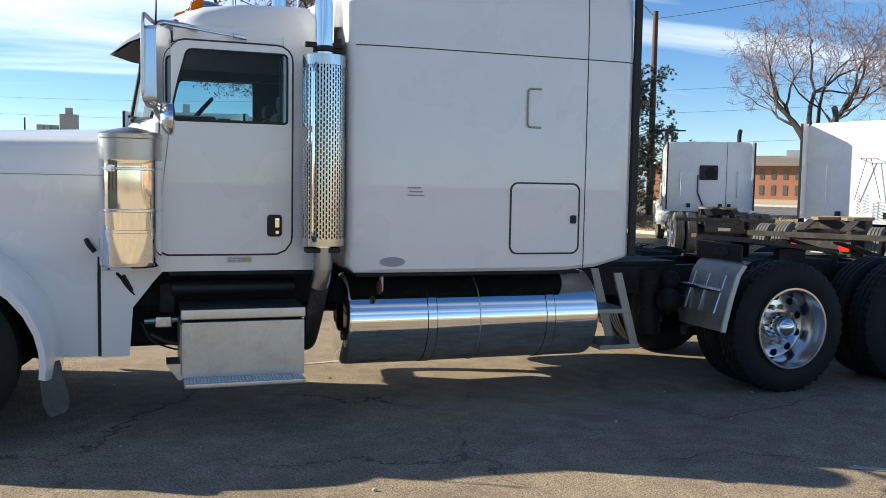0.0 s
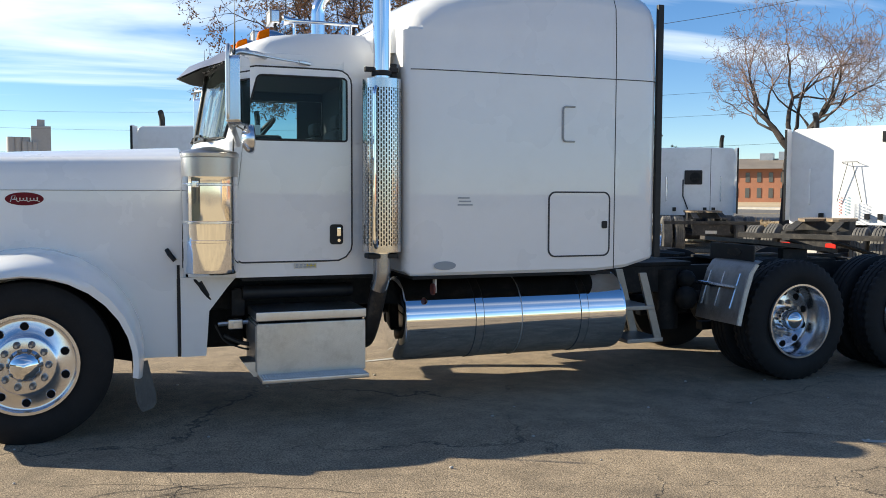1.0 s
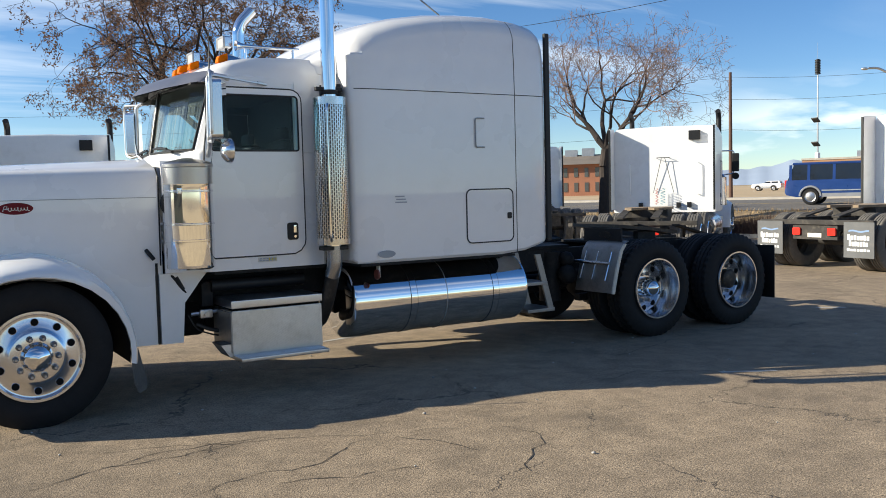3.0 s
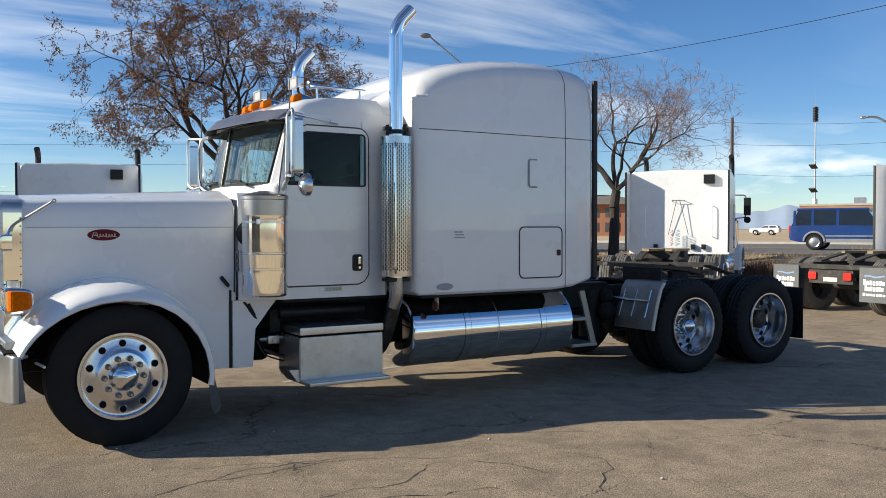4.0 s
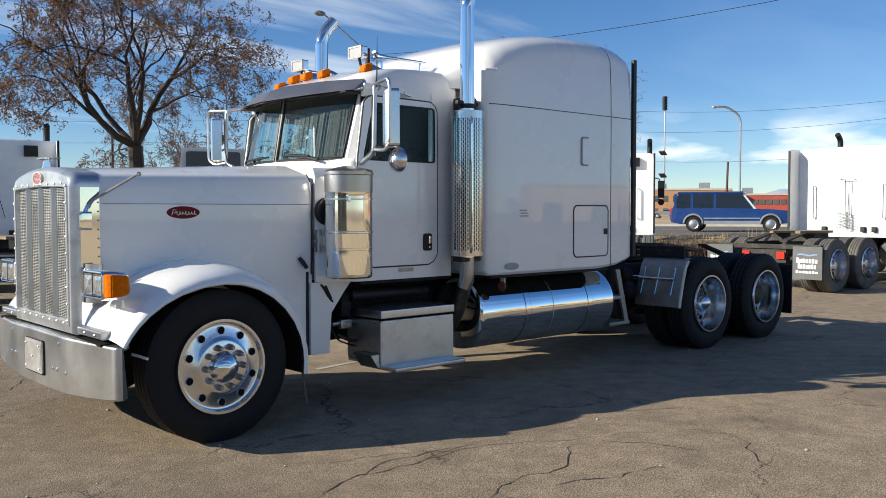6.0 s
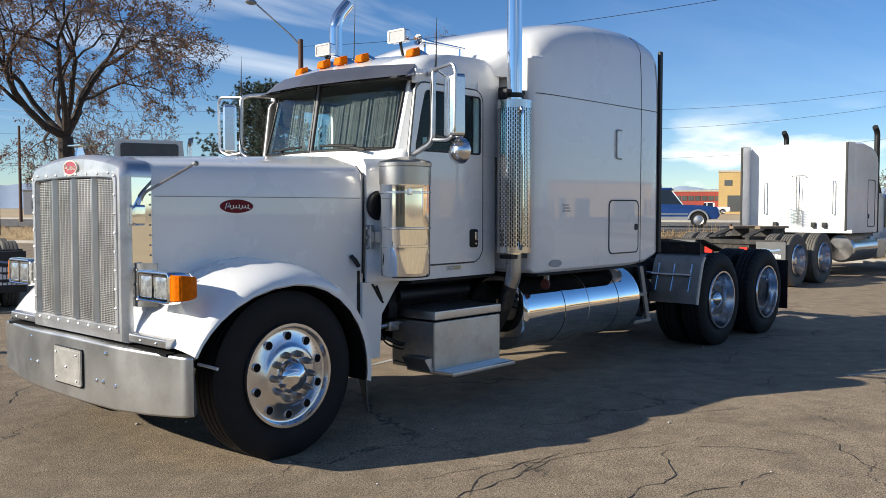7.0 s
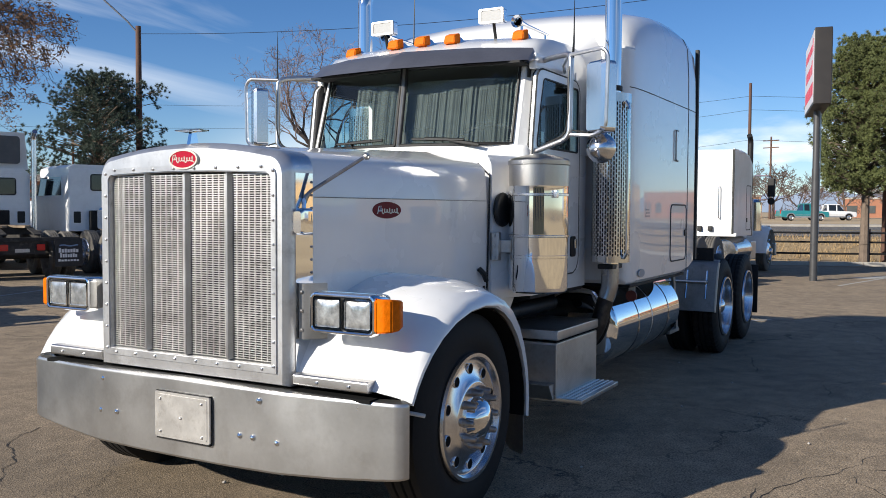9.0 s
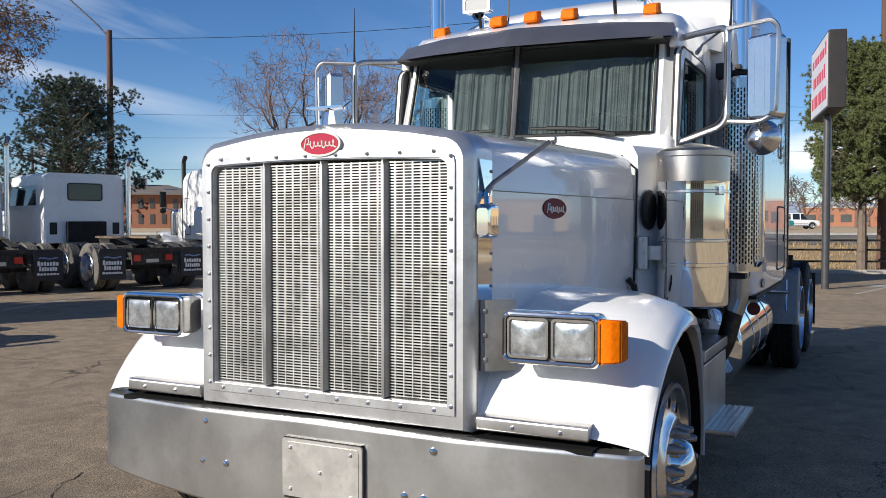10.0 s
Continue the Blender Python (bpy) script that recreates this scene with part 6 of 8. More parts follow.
def crack(w, run):
    """A thin jagged groove strip that wanders from point to point and tapers."""
    bm = B()
    pts = []
    for (x0, y0), (x1, y1) in zip(run, run[1:]):
        a, b = Vector((x0, y0, 0.003)), Vector((x1, y1, 0.003))
        k = max(4, int((b - a).length / 0.06))
        side = Vector((-(b - a).y, (b - a).x, 0)).normalized()
        seed = random.uniform(0, 50)
        for i in range(k):
            u = i / k
            j = 0.16 * noise.noise((u * (b - a).length * 1.3, seed, 0)) + 0.05 * noise.noise((u * (b - a).length * 7, seed, 3))
            pts.append(a.lerp(b, u) + side * j * min(1, 5 * u, 5 * (1 - u)))
    pts.append(Vector((*run[-1], 0.003)))
    k = len(pts)
    l2, r2 = [], []
    for i, q in enumerate(pts):
        t = (pts[min(i + 1, k - 1)] - pts[max(i - 1, 0)]).normalized()
        s = Vector((-t.y, t.x, 0)) * w * 0.36 * (0.25 + random.random()) * min(1.0, 6 * (1 - i / k) + 0.1, 6 * i / k + 0.1)
        l2.append(q + s)
        r2.append(q - s)
    loft(bm, [l2, r2], closed=False, caps=False)
    part("crack", bm, M_CRACK, None, "dark crack in the asphalt", smooth=0, kind="structure")


for c in ((0.013, ((-0.17, -2.6), (0.53, -2.42), (1.19, -2.33))),
          (0.011, ((0.7, -2.43), (1.34, -2.29))),
          (0.014, ((0.62, -3.23), (1.44, -3.07), (1.9, -2.75))),
          (0.011, ((2.08, -2.79), (2.38, -3.39))),
          (0.012, ((4.78, -1.01), (5.15, -1.49), (6.04, -1.26), (6.62, -1.05))),
          (0.011, ((4.27, -2.29), (4.84, -2.16), (5.35, -2.56))),
          (0.013, ((2.78, -2.96), (2.9, -3.34), (2.41, -3.92))),
          (0.013, ((1.09, -3.28), (1.51, -3.44), (1.9, -3.53))),
          (0.012, ((0.28, -2.46), (1.17, -2.28))),
          (0.012, ((-0.96, 1.41), (-0.21, 2.36))),
          (0.011, ((-0.32, 2.31), (-0.02, 2.45)))):
    crack(*c)
for x, y, a, d in ((-3.4, -2.2, 60, 2.4), (-3.2, 1.4, 20, 3.2), (6.5, -4.2, 70, 1.8), (8.3, -0.9, -8, 3.4), (7.4, -2.6, 15, 3.5), (3.8, -5.4, 20, 3.0), (0.2, -2.0, -22, 2.6), (-4.6, -1.0, 10, 3.0)):
    crack(0.009, ((x, y), (x + d * 0.5 * math.cos(radians(a)), y + d * 0.5 * math.sin(radians(a)) + 0.1), (x + d * math.cos(radians(a)), y + d * math.sin(radians(a)))))
# small litter and stones
M_STONE = mat("pale_stone", (0.45, 0.42, 0.38), 0.9, var=0.2, scale=30)
for k in range(70):
    x, y = random.uniform(-5, 9), random.uniform(-6, 0.5)
    r = random.uniform(0.006, 0.016)
    bm = B()
    bmesh.ops.create_icosphere(bm, subdivisions=1, radius=r, matrix=pose(x, y, r * 0.5) @ Matrix.Diagonal((1, random.uniform(0.6, 1), 0.6, 1)))
    part("pebble", bm, M_STONE, None, "small pale pebble on the asphalt", smooth=60)

# unseen golden ground, added for warm bounce and gold reflections in the chrome
bm = B()
k = 60
inner = [(-70 + 140 * i / k, -11.5 + 0.8 * noise.noise((i * 0.7, 2.0, 0)), 0.006) for i in range(k + 1)]
loft(bm, [inner, [(x, -95, 0.006) for x, _, _ in inner]], closed=False, caps=False)
part("bounce_yard", bm, M_GOLD, None, "unseen golden ground beside the asphalt lot, added for bounce and reflections", smooth=0, kind="structure")

# ---- parked tractors round the edge of the lot ----
M_FLAP = mat("black_mudflap", (0.02, 0.02, 0.021), 0.6, var=0.2, dirt=(0.09, 0.08, 0.07), dirt_amt=0.4)
M_GREYFLAP = mat("pale_grey_mudflap", (0.10, 0.103, 0.106), 0.6, var=0.15, dirt=(0.18, 0.17, 0.15), dirt_amt=0.4)
M_DARKGLASS = mat("dark_window", (0.015, 0.018, 0.02), 0.06, var=0.1, coat=0.5)
M_TAPE = mat("red_white_tape", (0.55, 0.08, 0.07), 0.5, var=0.1)
M_PALETAPE = mat("dull_white_tape", (0.42, 0.40, 0.38), 0.5, var=0.1)
M_TANPLATE = mat("dusty_greased_plate", (0.27, 0.20, 0.13), 0.7, 0.2, var=0.3, scale=4, fine=20, dirt=(0.10, 0.07, 0.05), dirt_amt=0.6)
M_BLUEHOSE = mat("blue_air_hose", (0.10, 0.30, 0.38), 0.4, var=0.1)
M_REDHOSE = mat("red_air_hose", (0.45, 0.04, 0.03), 0.4, var=0.1)
M_PALEHOSE = mat("grey_coil", (0.35, 0.35, 0.34), 0.4, var=0.1)


def bg_wheel(truck, x, s, dual):
    yo = s * (1.085 if dual else 1.06)
    z = TYRE_R - 0.005
    bm = B()
    if dual:
        prof = [(0.335, 0.135), (0.312, 0.150), (0.302, 0.10), (0.275, -0.07), (0.19, -0.06), (0.115, -0.06), (0.11, 0.04), (0.07, 0.08), (0.0, 0.085)]
    else:
        prof = [(0.335, 0.135), (0.312, 0.150), (0.29, 0.112), (0.215, 0.128), (0.17, 0.158), (0.10, 0.16), (0.08, 0.22), (0.0, 0.235)]
    lathe(bm, [(r, yo + s * h) for r, h in prof], "y", (x, 0, z), 28)
    rim = part("wheel", bm, M_RIM, truck)
    tyre(rim, x, yo, 0.275, False, M_RUBBER_DUSTY, 36)
    if dual:
        tyre(rim, x, s * 0.765, 0.275, False, M_RUBBER_DUSTY, 36)
    for k in range(8):
        a = 2 * math.pi * k / 8
        bm = B()
        h = -0.066 if dual else 0.112
        disc(bm, 0.03, 0.03, yo + s * h, yo + s * (h + 0.016), "y", (x + 0.235 * math.cos(a), 0, z + 0.235 * math.sin(a)), 8)
        part("hand_hole", bm, M_DARK, rim)


def mudflap(truck, x, s, tone):
    bm = B()
    box(bm, x, x + 0.014, min(s * 0.66, s * 1.26), max(s * 0.66, s * 1.26), 0.28, 0.92, 0.003)
    fl = part("mud_flap", bm, tone, truck, "mud flap with rows of white bars")
    for z0, h, w in ((0.60, 0.085, 0.22), (0.49, 0.085, 0.19), (0.40, 0.045, 0.23)):
        bm = B()
        k = 7
        for i in range(k):
            y = s * 0.96 - w + 2 * w * i / k
            box(bm, x + 0.014, x + 0.017, y, y + 2 * w / k * 0.78, z0, z0 + h * (1.2 if i == 0 else 0.85 + 0.15 * ((i * 7) % 3) / 2))
        part("flap_lettering", bm, M_WHITEINK, fl, kind="stuff")
    bm = B()
    loft(bm, [[(x + 0.016, s * 0.96 - 0.2 + 0.4 * i / 8, 0.745 + 0.012 * math.sin(i)) for i in range(9)], [(x + 0.016, s * 0.96 - 0.2 + 0.4 * i / 8, 0.775 + 0.012 * math.sin(i)) for i in range(9)]], closed=False, caps=False)
    part("flap_emblem", bm, M_BLUEINK, fl)


def tractor(at, label, top=3.14, day=False, front=0.9, flap=None, fan=False, notch=False, fairing=True, tape=False, flaps=True, twin=False, roof=2.62):
    """A parked white tractor: hood, cab, sleeper or day cab, bare rear frame with its coupling plate."""
    t = thing("parked_truck", at, label, "truck", "parked tractors")
    XB = 4.75
    P = M_PAINT_BG
    # frame
    for y in (-0.43, 0.43):
        bm = B()
        box(bm, front - 0.5, 8.35, y - 0.04, y + 0.04, 0.745, 0.985)
        part("chassis_rail", bm, M_FRAME_DUSTY, t)
    bm = B()
    box(bm, 8.30, 8.40, -1.22, 1.22, 0.86, 0.95, 0.006)
    bar = part("rear_bar", bm, M_FRAME_DUSTY, t)
    if tape:
        for k in range(6):
            bm = B()
            box(bm, 8.40, 8.403, -1.2 + k * 0.4, -0.8 + k * 0.4, 0.89, 0.925)
            part("reflective_tape", bm, M_PALETAPE if k % 2 else M_TAPE, bar)
    bm = B()
    box(bm, 8.30, 8.36, -0.48, 0.48, 0.58, 0.86)
    part("tail_panel", bm, M_FRAME_DUSTY, t)
    for y in ((-0.38, 0.38) if not fan else ()):
        bm = B()
        prism(bm, rrect(y - 0.085, y + 0.085, 0.66, 0.80, 0.02, 3), "x", 8.36, 8.40)
        part("tail_light", bm, M_RED, t)
    bm = B()
    prism(bm, rrect(-0.15, 0.15, 0.62, 0.70, 0.005, 2), "x", 8.36, 8.368)
    part("tail_plate", bm, M_DECAL, t)
    bm = B()
    out = [(6.35, -0.44), (6.6, -0.50), (7.0, -0.50), (7.25, -0.42), (7.55, -0.34), (7.58, -0.24), (7.2, -0.06), (6.95, 0.0), (7.2, 0.06), (7.58, 0.24), (7.55, 0.34), (7.25, 0.42), (7.0, 0.50), (6.6, 0.50), (6.35, 0.44)]
    prism(bm, out, "z", 1.15, 1.20)
    fwp = part("fifth_wheel", bm, M_TANPLATE, t, "greasy brown coupling plate")
    bm = B()
    box(bm, 6.6, 7.2, -0.46, 0.46, 0.985, 1.155)
    part("plate_mount", bm, M_FRAME_DUSTY, fwp)
    for s in SIDES:
        bm = B()
        loft(bm, [[(7.5, s * 0.28, 1.13), (7.5, s * 0.42, 1.13), (7.5, s * 0.42, 1.16), (7.5, s * 0.28, 1.16)], [(8.25, s * 0.28, 0.99), (8.25, s * 0.44, 0.99), (8.25, s * 0.44, 1.02), (8.25, s * 0.28, 1.02)]])
        part("ramp", bm, M_FRAME_DUSTY, fwp)
    for x in (6.385, 7.705):
        bm = B()
        tube(bm, [(x, -0.95, 0.53), (x, 0.95, 0.53)], 0.085, 10)
        part("drive_axle", bm, M_FRAME_DUSTY, t)
    bm = B()
    box(bm, front + 0.6, 4.7, -0.42, 0.42, 0.45, 0.98, 0.04)
    part("underbody", bm, M_FRAME, t)
    for s in SIDES:
        bg_wheel(t, front, s, False)
        bg_wheel(t, 6.385, s, True)
        bg_wheel(t, 7.705, s, True)
        if flaps:
            mudflap(t, 8.42, s, flap or M_FLAP)
        bm = B()
        lathe(bm, [(0.0, 2.9), (0.28, 2.91), (0.32, 2.95), (0.32, 4.45), (0.28, 4.49), (0.0, 4.5)], "x", (0, s * 0.86, 0.66), 28)
        part("fuel_tank", bm, M_STAINLESS, t)
        bm = B()
        box(bm, 2.2, 2.8, min(s * 0.6, s * 1.12), max(s * 0.6, s * 1.12), 0.38, 0.85, 0.02)
        part("step_box", bm, M_ALU, t)
        # fender
        bm = B()
        rings = []
        for a in range(160, -1, -16):
            phi = radians(a)
            rings.append([(front + 0.70 * math.cos(phi) * k, s * y, 0.50 + 0.72 * math.sin(phi) * k) for y, k in ((0.60, 1.04), (1.0, 1.0), (1.18, 0.96), (1.25, 0.88))])
        loft(bm, rings, closed=False, caps=False)
        part("fender", bm, P, t)
        bm = B()
        box(bm, front - 0.82, front - 0.74, min(s * 0.72, s * 1.08), max(s * 0.72, s * 1.08), 1.02, 1.22, 0.02)
        part("headlight", bm, M_CHROME, t)
        # mirror and stack
        bm = B()
        tube(bm, arc_path([(2.0, s * 1.0, 2.55), (1.85, s * 1.38, 2.55), (1.85, s * 1.38, 1.95), (2.0, s * 0.98, 1.9)], 0.08), 0.018, 8)
        mb = part("mirror_bracket", bm, M_STAINLESS, t)
        bm = B()
        box(bm, 1.83, 1.95, s * 1.42 - 0.09, s * 1.42 + 0.09, 2.0, 2.48, 0.02)
        part("mirror_head", bm, M_BLACK, mb)
        bm = B()
        disc(bm, 0.09, 0.09, 1.86, 1.92, "x", (0, s * 1.42, 1.88), 16)
        part("round_mirror", bm, M_BLACK, mb)
        if day and s < 0:
            continue
        bm = B()
        sx = 4.85 if day else 2.93
        tube(bm, arc_path([(sx, s * 1.10, 1.0), (sx, s * 1.10, top + 0.30), (sx + 0.16, s * 1.10, top + 0.42)], 0.16, 6), 0.066, 12)
        part("exhaust_pipe", bm, M_STAINLESS if day else M_BLACK, t)
        if not day:
            bm = B()
            lathe(bm, [(0.0, 1.10), (0.18, 1.11), (0.18, 1.85), (0.10, 1.93), (0.0, 1.94)], "z", (1.95, s * 1.02, 0), 20)
            part("air_cleaner", bm, M_CHROME, t)
    # hood, bumper, grille
    bm = B()
    rings = []
    for x, w, z in ((front - 0.78, 0.62, 1.78), (front - 0.70, 0.64, 1.84), (front, 0.68, 1.87), (2.0, 0.78, 1.92), (2.1, 0.78, 1.92)):
        rings.append([(x, -w, 0.8), (x, -w, z - 0.12), (x, -w + 0.08, z - 0.02), (x, 0, z + 0.04), (x, w - 0.08, z - 0.02), (x, w, z - 0.12), (x, w, 0.8)])
    loft(bm, rings)
    part("hood", bm, P, t)
    bm = B()
    box(bm, front - 0.82, front - 0.79, -0.54, 0.54, 0.85, 1.72, 0.01)
    part("grille", bm, M_BUMPER, t)
    bm = B()
    box(bm, front - 0.95, front - 0.82, -1.22, 1.22, 0.38, 0.74, 0.04)
    part("bumper", bm, M_BUMPER, t)
    # cab
    w = 1.02
    zr = roof if day else 2.75
    xb = XB if day else 3.05
    bm = B()
    rings = []
    for z, x0, ww in ((1.0, 2.05, w), (1.9, 2.05, w), (1.95, 2.1, w)):
        rings.append([(x0, -ww + 0.1, z), (x0 + 0.1, -ww, z), (xb, -ww, z), (xb, ww, z), (x0 + 0.1, ww, z), (x0, ww - 0.1, z)])
    loft(bm, rings)
    cab_ = part("cab", bm, P, t)
    bm = B()
    rings = []
    for z, x0, ww in ((1.95, 2.12, w - 0.01), (2.45, 2.34, w - 0.05)):
        rings.append([(x0, -ww + 0.1, z), (x0 + 0.12, -ww, z), (xb - 0.02, -ww, z), (xb - 0.02, ww, z), (x0 + 0.12, ww, z), (x0, ww - 0.1, z)])
    loft(bm, rings)
    part("cab_glazing", bm, M_DARKGLASS, cab_)
    bm = B()
    rings = []
    for z, x0, ww in ((2.45, 2.28, w - 0.04), (zr - 0.08, 2.36, w - 0.05), (zr, 2.55, w - 0.16)):
        rings.append([(x0, -ww + 0.1, z), (x0 + 0.12, -ww, z), (xb, -ww, z), (xb, ww, z), (x0 + 0.12, ww, z), (x0, ww - 0.1, z)])
    loft(bm, rings)
    part("cab_roof", bm, P, cab_)
    for s in SIDES:
        bm = B()
        box(bm, xb - 0.5, xb + 0.004, min(s * (w - 0.02), s * (w + 0.004)), max(s * (w - 0.02), s * (w + 0.004)), 1.93, 2.47)
        part("rear_pillar", bm, P, cab_)
    if day:
        bm = B()
        box(bm, xb - 0.05, xb + 0.012, -w + 0.02, w - 0.02, 1.0, zr - 0.10, 0.02)
        back = part("back_wall", bm, P, t)
        bm = B()
        for y0, y1 in (((-0.66, -0.16), (0.16, 0.66)) if twin else ((-0.42, 0.42),)):
            prism(bm, rrect(y0, y1, zr - 0.66, zr - 0.27, 0.05, 4), "x", xb + 0.012, xb + 0.018)
            part("rear_window", bm, M_DARKGLASS, back)
            bm = B()
            frame_loop(bm, rrect(y0 - 0.03, y1 + 0.03, zr - 0.69, zr - 0.24, 0.07, 4), rrect(y0, y1, zr - 0.66, zr - 0.27, 0.05, 4), "x", xb + 0.010, xb + 0.024)
            part("window_gasket", bm, M_BLACK, back)
            bm = B()
        bm.free()
        for s in SIDES:
            bm = B()
            prism(bm, rrect(s * 0.80 - 0.09, s * 0.80 + 0.09, 1.22, 1.52, 0.02, 3), "x", xb + 0.012, xb + 0.022)
            part("vent", bm, M_BLACK, back)
        bm = B()
        box(bm, xb + 0.012, xb + 0.16, -0.5, 0.5, 1.0, 1.55, 0.03)
        part("equipment_box", bm, M_FRAME, back)
        if fairing:
            bm = B()
            loft(bm, [[(2.6, -0.8, zr - 0.02), (2.6, 0.8, zr - 0.02), (2.75, 0.7, zr + 0.10), (2.75, -0.7, zr + 0.10)],
                      [(4.6, -1.02, zr - 0.02), (4.6, 1.02, zr - 0.02), (4.72, 0.92, top + 0.40), (4.72, -0.92, top + 0.40)]])
            part("roof_fairing", bm, P, t)
            bm = B()
            prism(bm, rrect(-0.80, 0.80, zr + 0.12, top + 0.30, 0.08, 4), "x", 4.73, 4.745)
            part("fairing_opening", bm, M_GREYFLAP, t)
    else:
        bm = B()
        rings = []
        for x, ww, zt in ((3.0, 1.12, top - 0.42), (3.06, 1.18, top - 0.30), (3.2, 1.21, top - 0.16), (3.5, 1.22, top - 0.05), (4.0, 1.22, top + 0.01), (4.5, 1.22, top), (XB - 0.02, 1.215, top - 0.02), (XB, 1.20, top - 0.045)):
            half = [(ww - 0.01, 1.02), (ww, 1.06), (ww, 1.8), (ww, zt - 0.15), (ww - 0.03, zt - 0.06), (ww - 0.10, zt - 0.015), (0.5, zt)]
            rings.append([(x, -a, b) for a, b in half] + [(x, 0, zt + 0.01)] + [(x, a, b) for a, b in reversed(half)])
        loft(bm, rings)
        sl = part("sleeper", bm, P, t, "white sleeper box, its rear wall bare")
        for s in SIDES:
            # side extenders stand out behind the sleeper
            bm = B()
            box(bm, XB - 0.01, XB + 0.42, s * 1.215 - 0.02, s * 1.215 + 0.02, 1.10, top - 0.04, 0.008)
            part("side_extender", bm, P, sl)
            bm = B()
            box(bm, XB + 0.42, XB + 0.45, s * 1.215 - 0.022, s * 1.215 + 0.022, 1.08, top - 0.06)
            part("extender_edge", bm, M_BLACK, sl)
            bm = B()
            tube(bm, arc_path([(XB, s * 0.80, 2.2), (XB + 0.07, s * 0.80, 2.2), (XB + 0.07, s * 0.80, 1.45), (XB, s * 0.80, 1.45)], 0.03), 0.016, 8)
            part("grab_handle", bm, M_STAINLESS if not notch else M_PAINT_BG, sl)
            bm = B()
            o, i = rrect(3.35, 3.85, 1.15, 2.25, 0.06, 4), rrect(3.37, 3.83, 1.17, 2.23, 0.05, 4)
            frame_loop(bm, o, i, "y", s * 1.216, s * 1.224)
            part("door_seam", bm, M_SEAM, sl)
            bm = B()
            box(bm, 3.76, 3.80, s * 1.218, s * 1.235, 1.35, 1.45)
            part("door_latch", bm, M_BLACK, sl)
        if notch:
            bm = B()
            box(bm, XB + 0.002, XB + 0.10, 0.60, 0.86, top - 0.36, top - 0.14, 0.01)
            part("vent_hood", bm, M_BLACK, sl)
        if fan:
            bm = B()
            prism(bm, rrect(-0.26, 0.26, 1.95, 2.38, 0.03, 3), "x", XB + 0.002, XB + 0.04)
            part("cooler_unit", bm, M_BLACK, sl)
            bm = B()
            lathe(bm, [(0.15, XB + 0.04), (0.16, XB + 0.05), (0.10, XB + 0.055), (0.03, XB + 0.06), (0.0, XB + 0.06)], "x", (0, 0.05, 2.16), 20)
            part("fan_guard", bm, M_FRAME, sl)
            bm = B()
            tube(bm, [(XB + 0.02, -0.30, 2.1), (XB + 0.03, -0.30, 1.6), (XB + 0.05, -0.15, 1.2)], 0.02, 6)
            part("drain_hose", bm, M_HOSE, sl)
            bm = B()
            box(bm, XB + 0.002, XB + 0.006, 0.50, 0.515, 1.05, top - 0.05)
            part("panel_seam", bm, M_SEAM, sl)
        else:
            # hose hanger bar and coiled lines
            bm = B()
            tube(bm, [(XB, -0.15, 2.32), (XB + 0.10, -0.15, 2.34), (XB + 0.10, 0.15, 2.34), (XB, 0.15, 2.32)], 0.008, 6)
            part("hose_hanger", bm, M_FRAME, sl)
            bm = B()
            for y in (-0.04, 0.04):
                tube(bm, [(XB + 0.09, y, 2.33), (XB + 0.05, y * (6 if notch else 1), 1.5)], 0.007, 6)
            part("hanger_spring", bm, M_FRAME, sl)
            for mm, y, r in (((M_REDHOSE, -0.14, 0.03), (M_BLUEHOSE, 0.0, 0.055)) if notch else ((M_PALEHOSE, -0.08, 0.12), (M_BLUEHOSE, -0.05, 0.07), (M_PALEHOSE, 0.06, 0.05))):
                bm = B()
                tube(bm, [(XB + 0.16 + r * math.cos(a), y + r * math.sin(a), 1.60 - 0.010 * a) for a in (k * 0.6 for k in range(64))], 0.006, 5)
                part("coiled_line", bm, mm, sl)
        bm = B()
        for y in (-0.55, 0.35, 0.6):
            box(bm, XB, XB + 0.08, y - 0.05, y + 0.05, 1.14, 1.26, 0.01)
            part("gladhand_box", bm, M_BLACK, sl)
            bm = B()
        bm.free()
    return t


def facing(x, y, az, back=4.75):
    """Pose that puts the back of the cab at (x, y), the nose towards az degrees east of +y."""
    h = Vector((math.sin(radians(az)), math.cos(radians(az)), 0))
    rz = math.degrees(math.atan2(-h.y, -h.x))
    return pose(x + h.x * back, y + h.y * back, 0, 0, 0, rz)


tractor(facing(17.3, 2.72, 90), "white sleeper tractor with chrome tank, parked tail towards the lot", 3.10, flap=M_GREYFLAP)
tractor(facing(14.7, 7.7, 53), "white flat-roofed sleeper tractor with a black roof vent", 3.10, notch=True, flaps=False)
tractor(facing(16.2, 15.7, 26), "white sleeper tractor with a black cooler on its rear wall", 3.08, fan=True, flaps=False)
tractor(facing(1.57, 12.35, 13), "white sleeper tractor with red and white tail tape", 3.10, notch=True, tape=True)
tractor(facing(-8.0, 6.2, 13), "white sleeper tractor parked alone on the lot", 3.08, notch=True)
tractor(facing(11.5, 16.7, 16), "grey-white day cab tractor with a rear window", 2.75, day=True, fairing=False, roof=2.76)
tractor(facing(8.95, 18.05, 20), "white day cab tractor with a tall roof fairing", 3.15, day=True, fairing=True, twin=True)

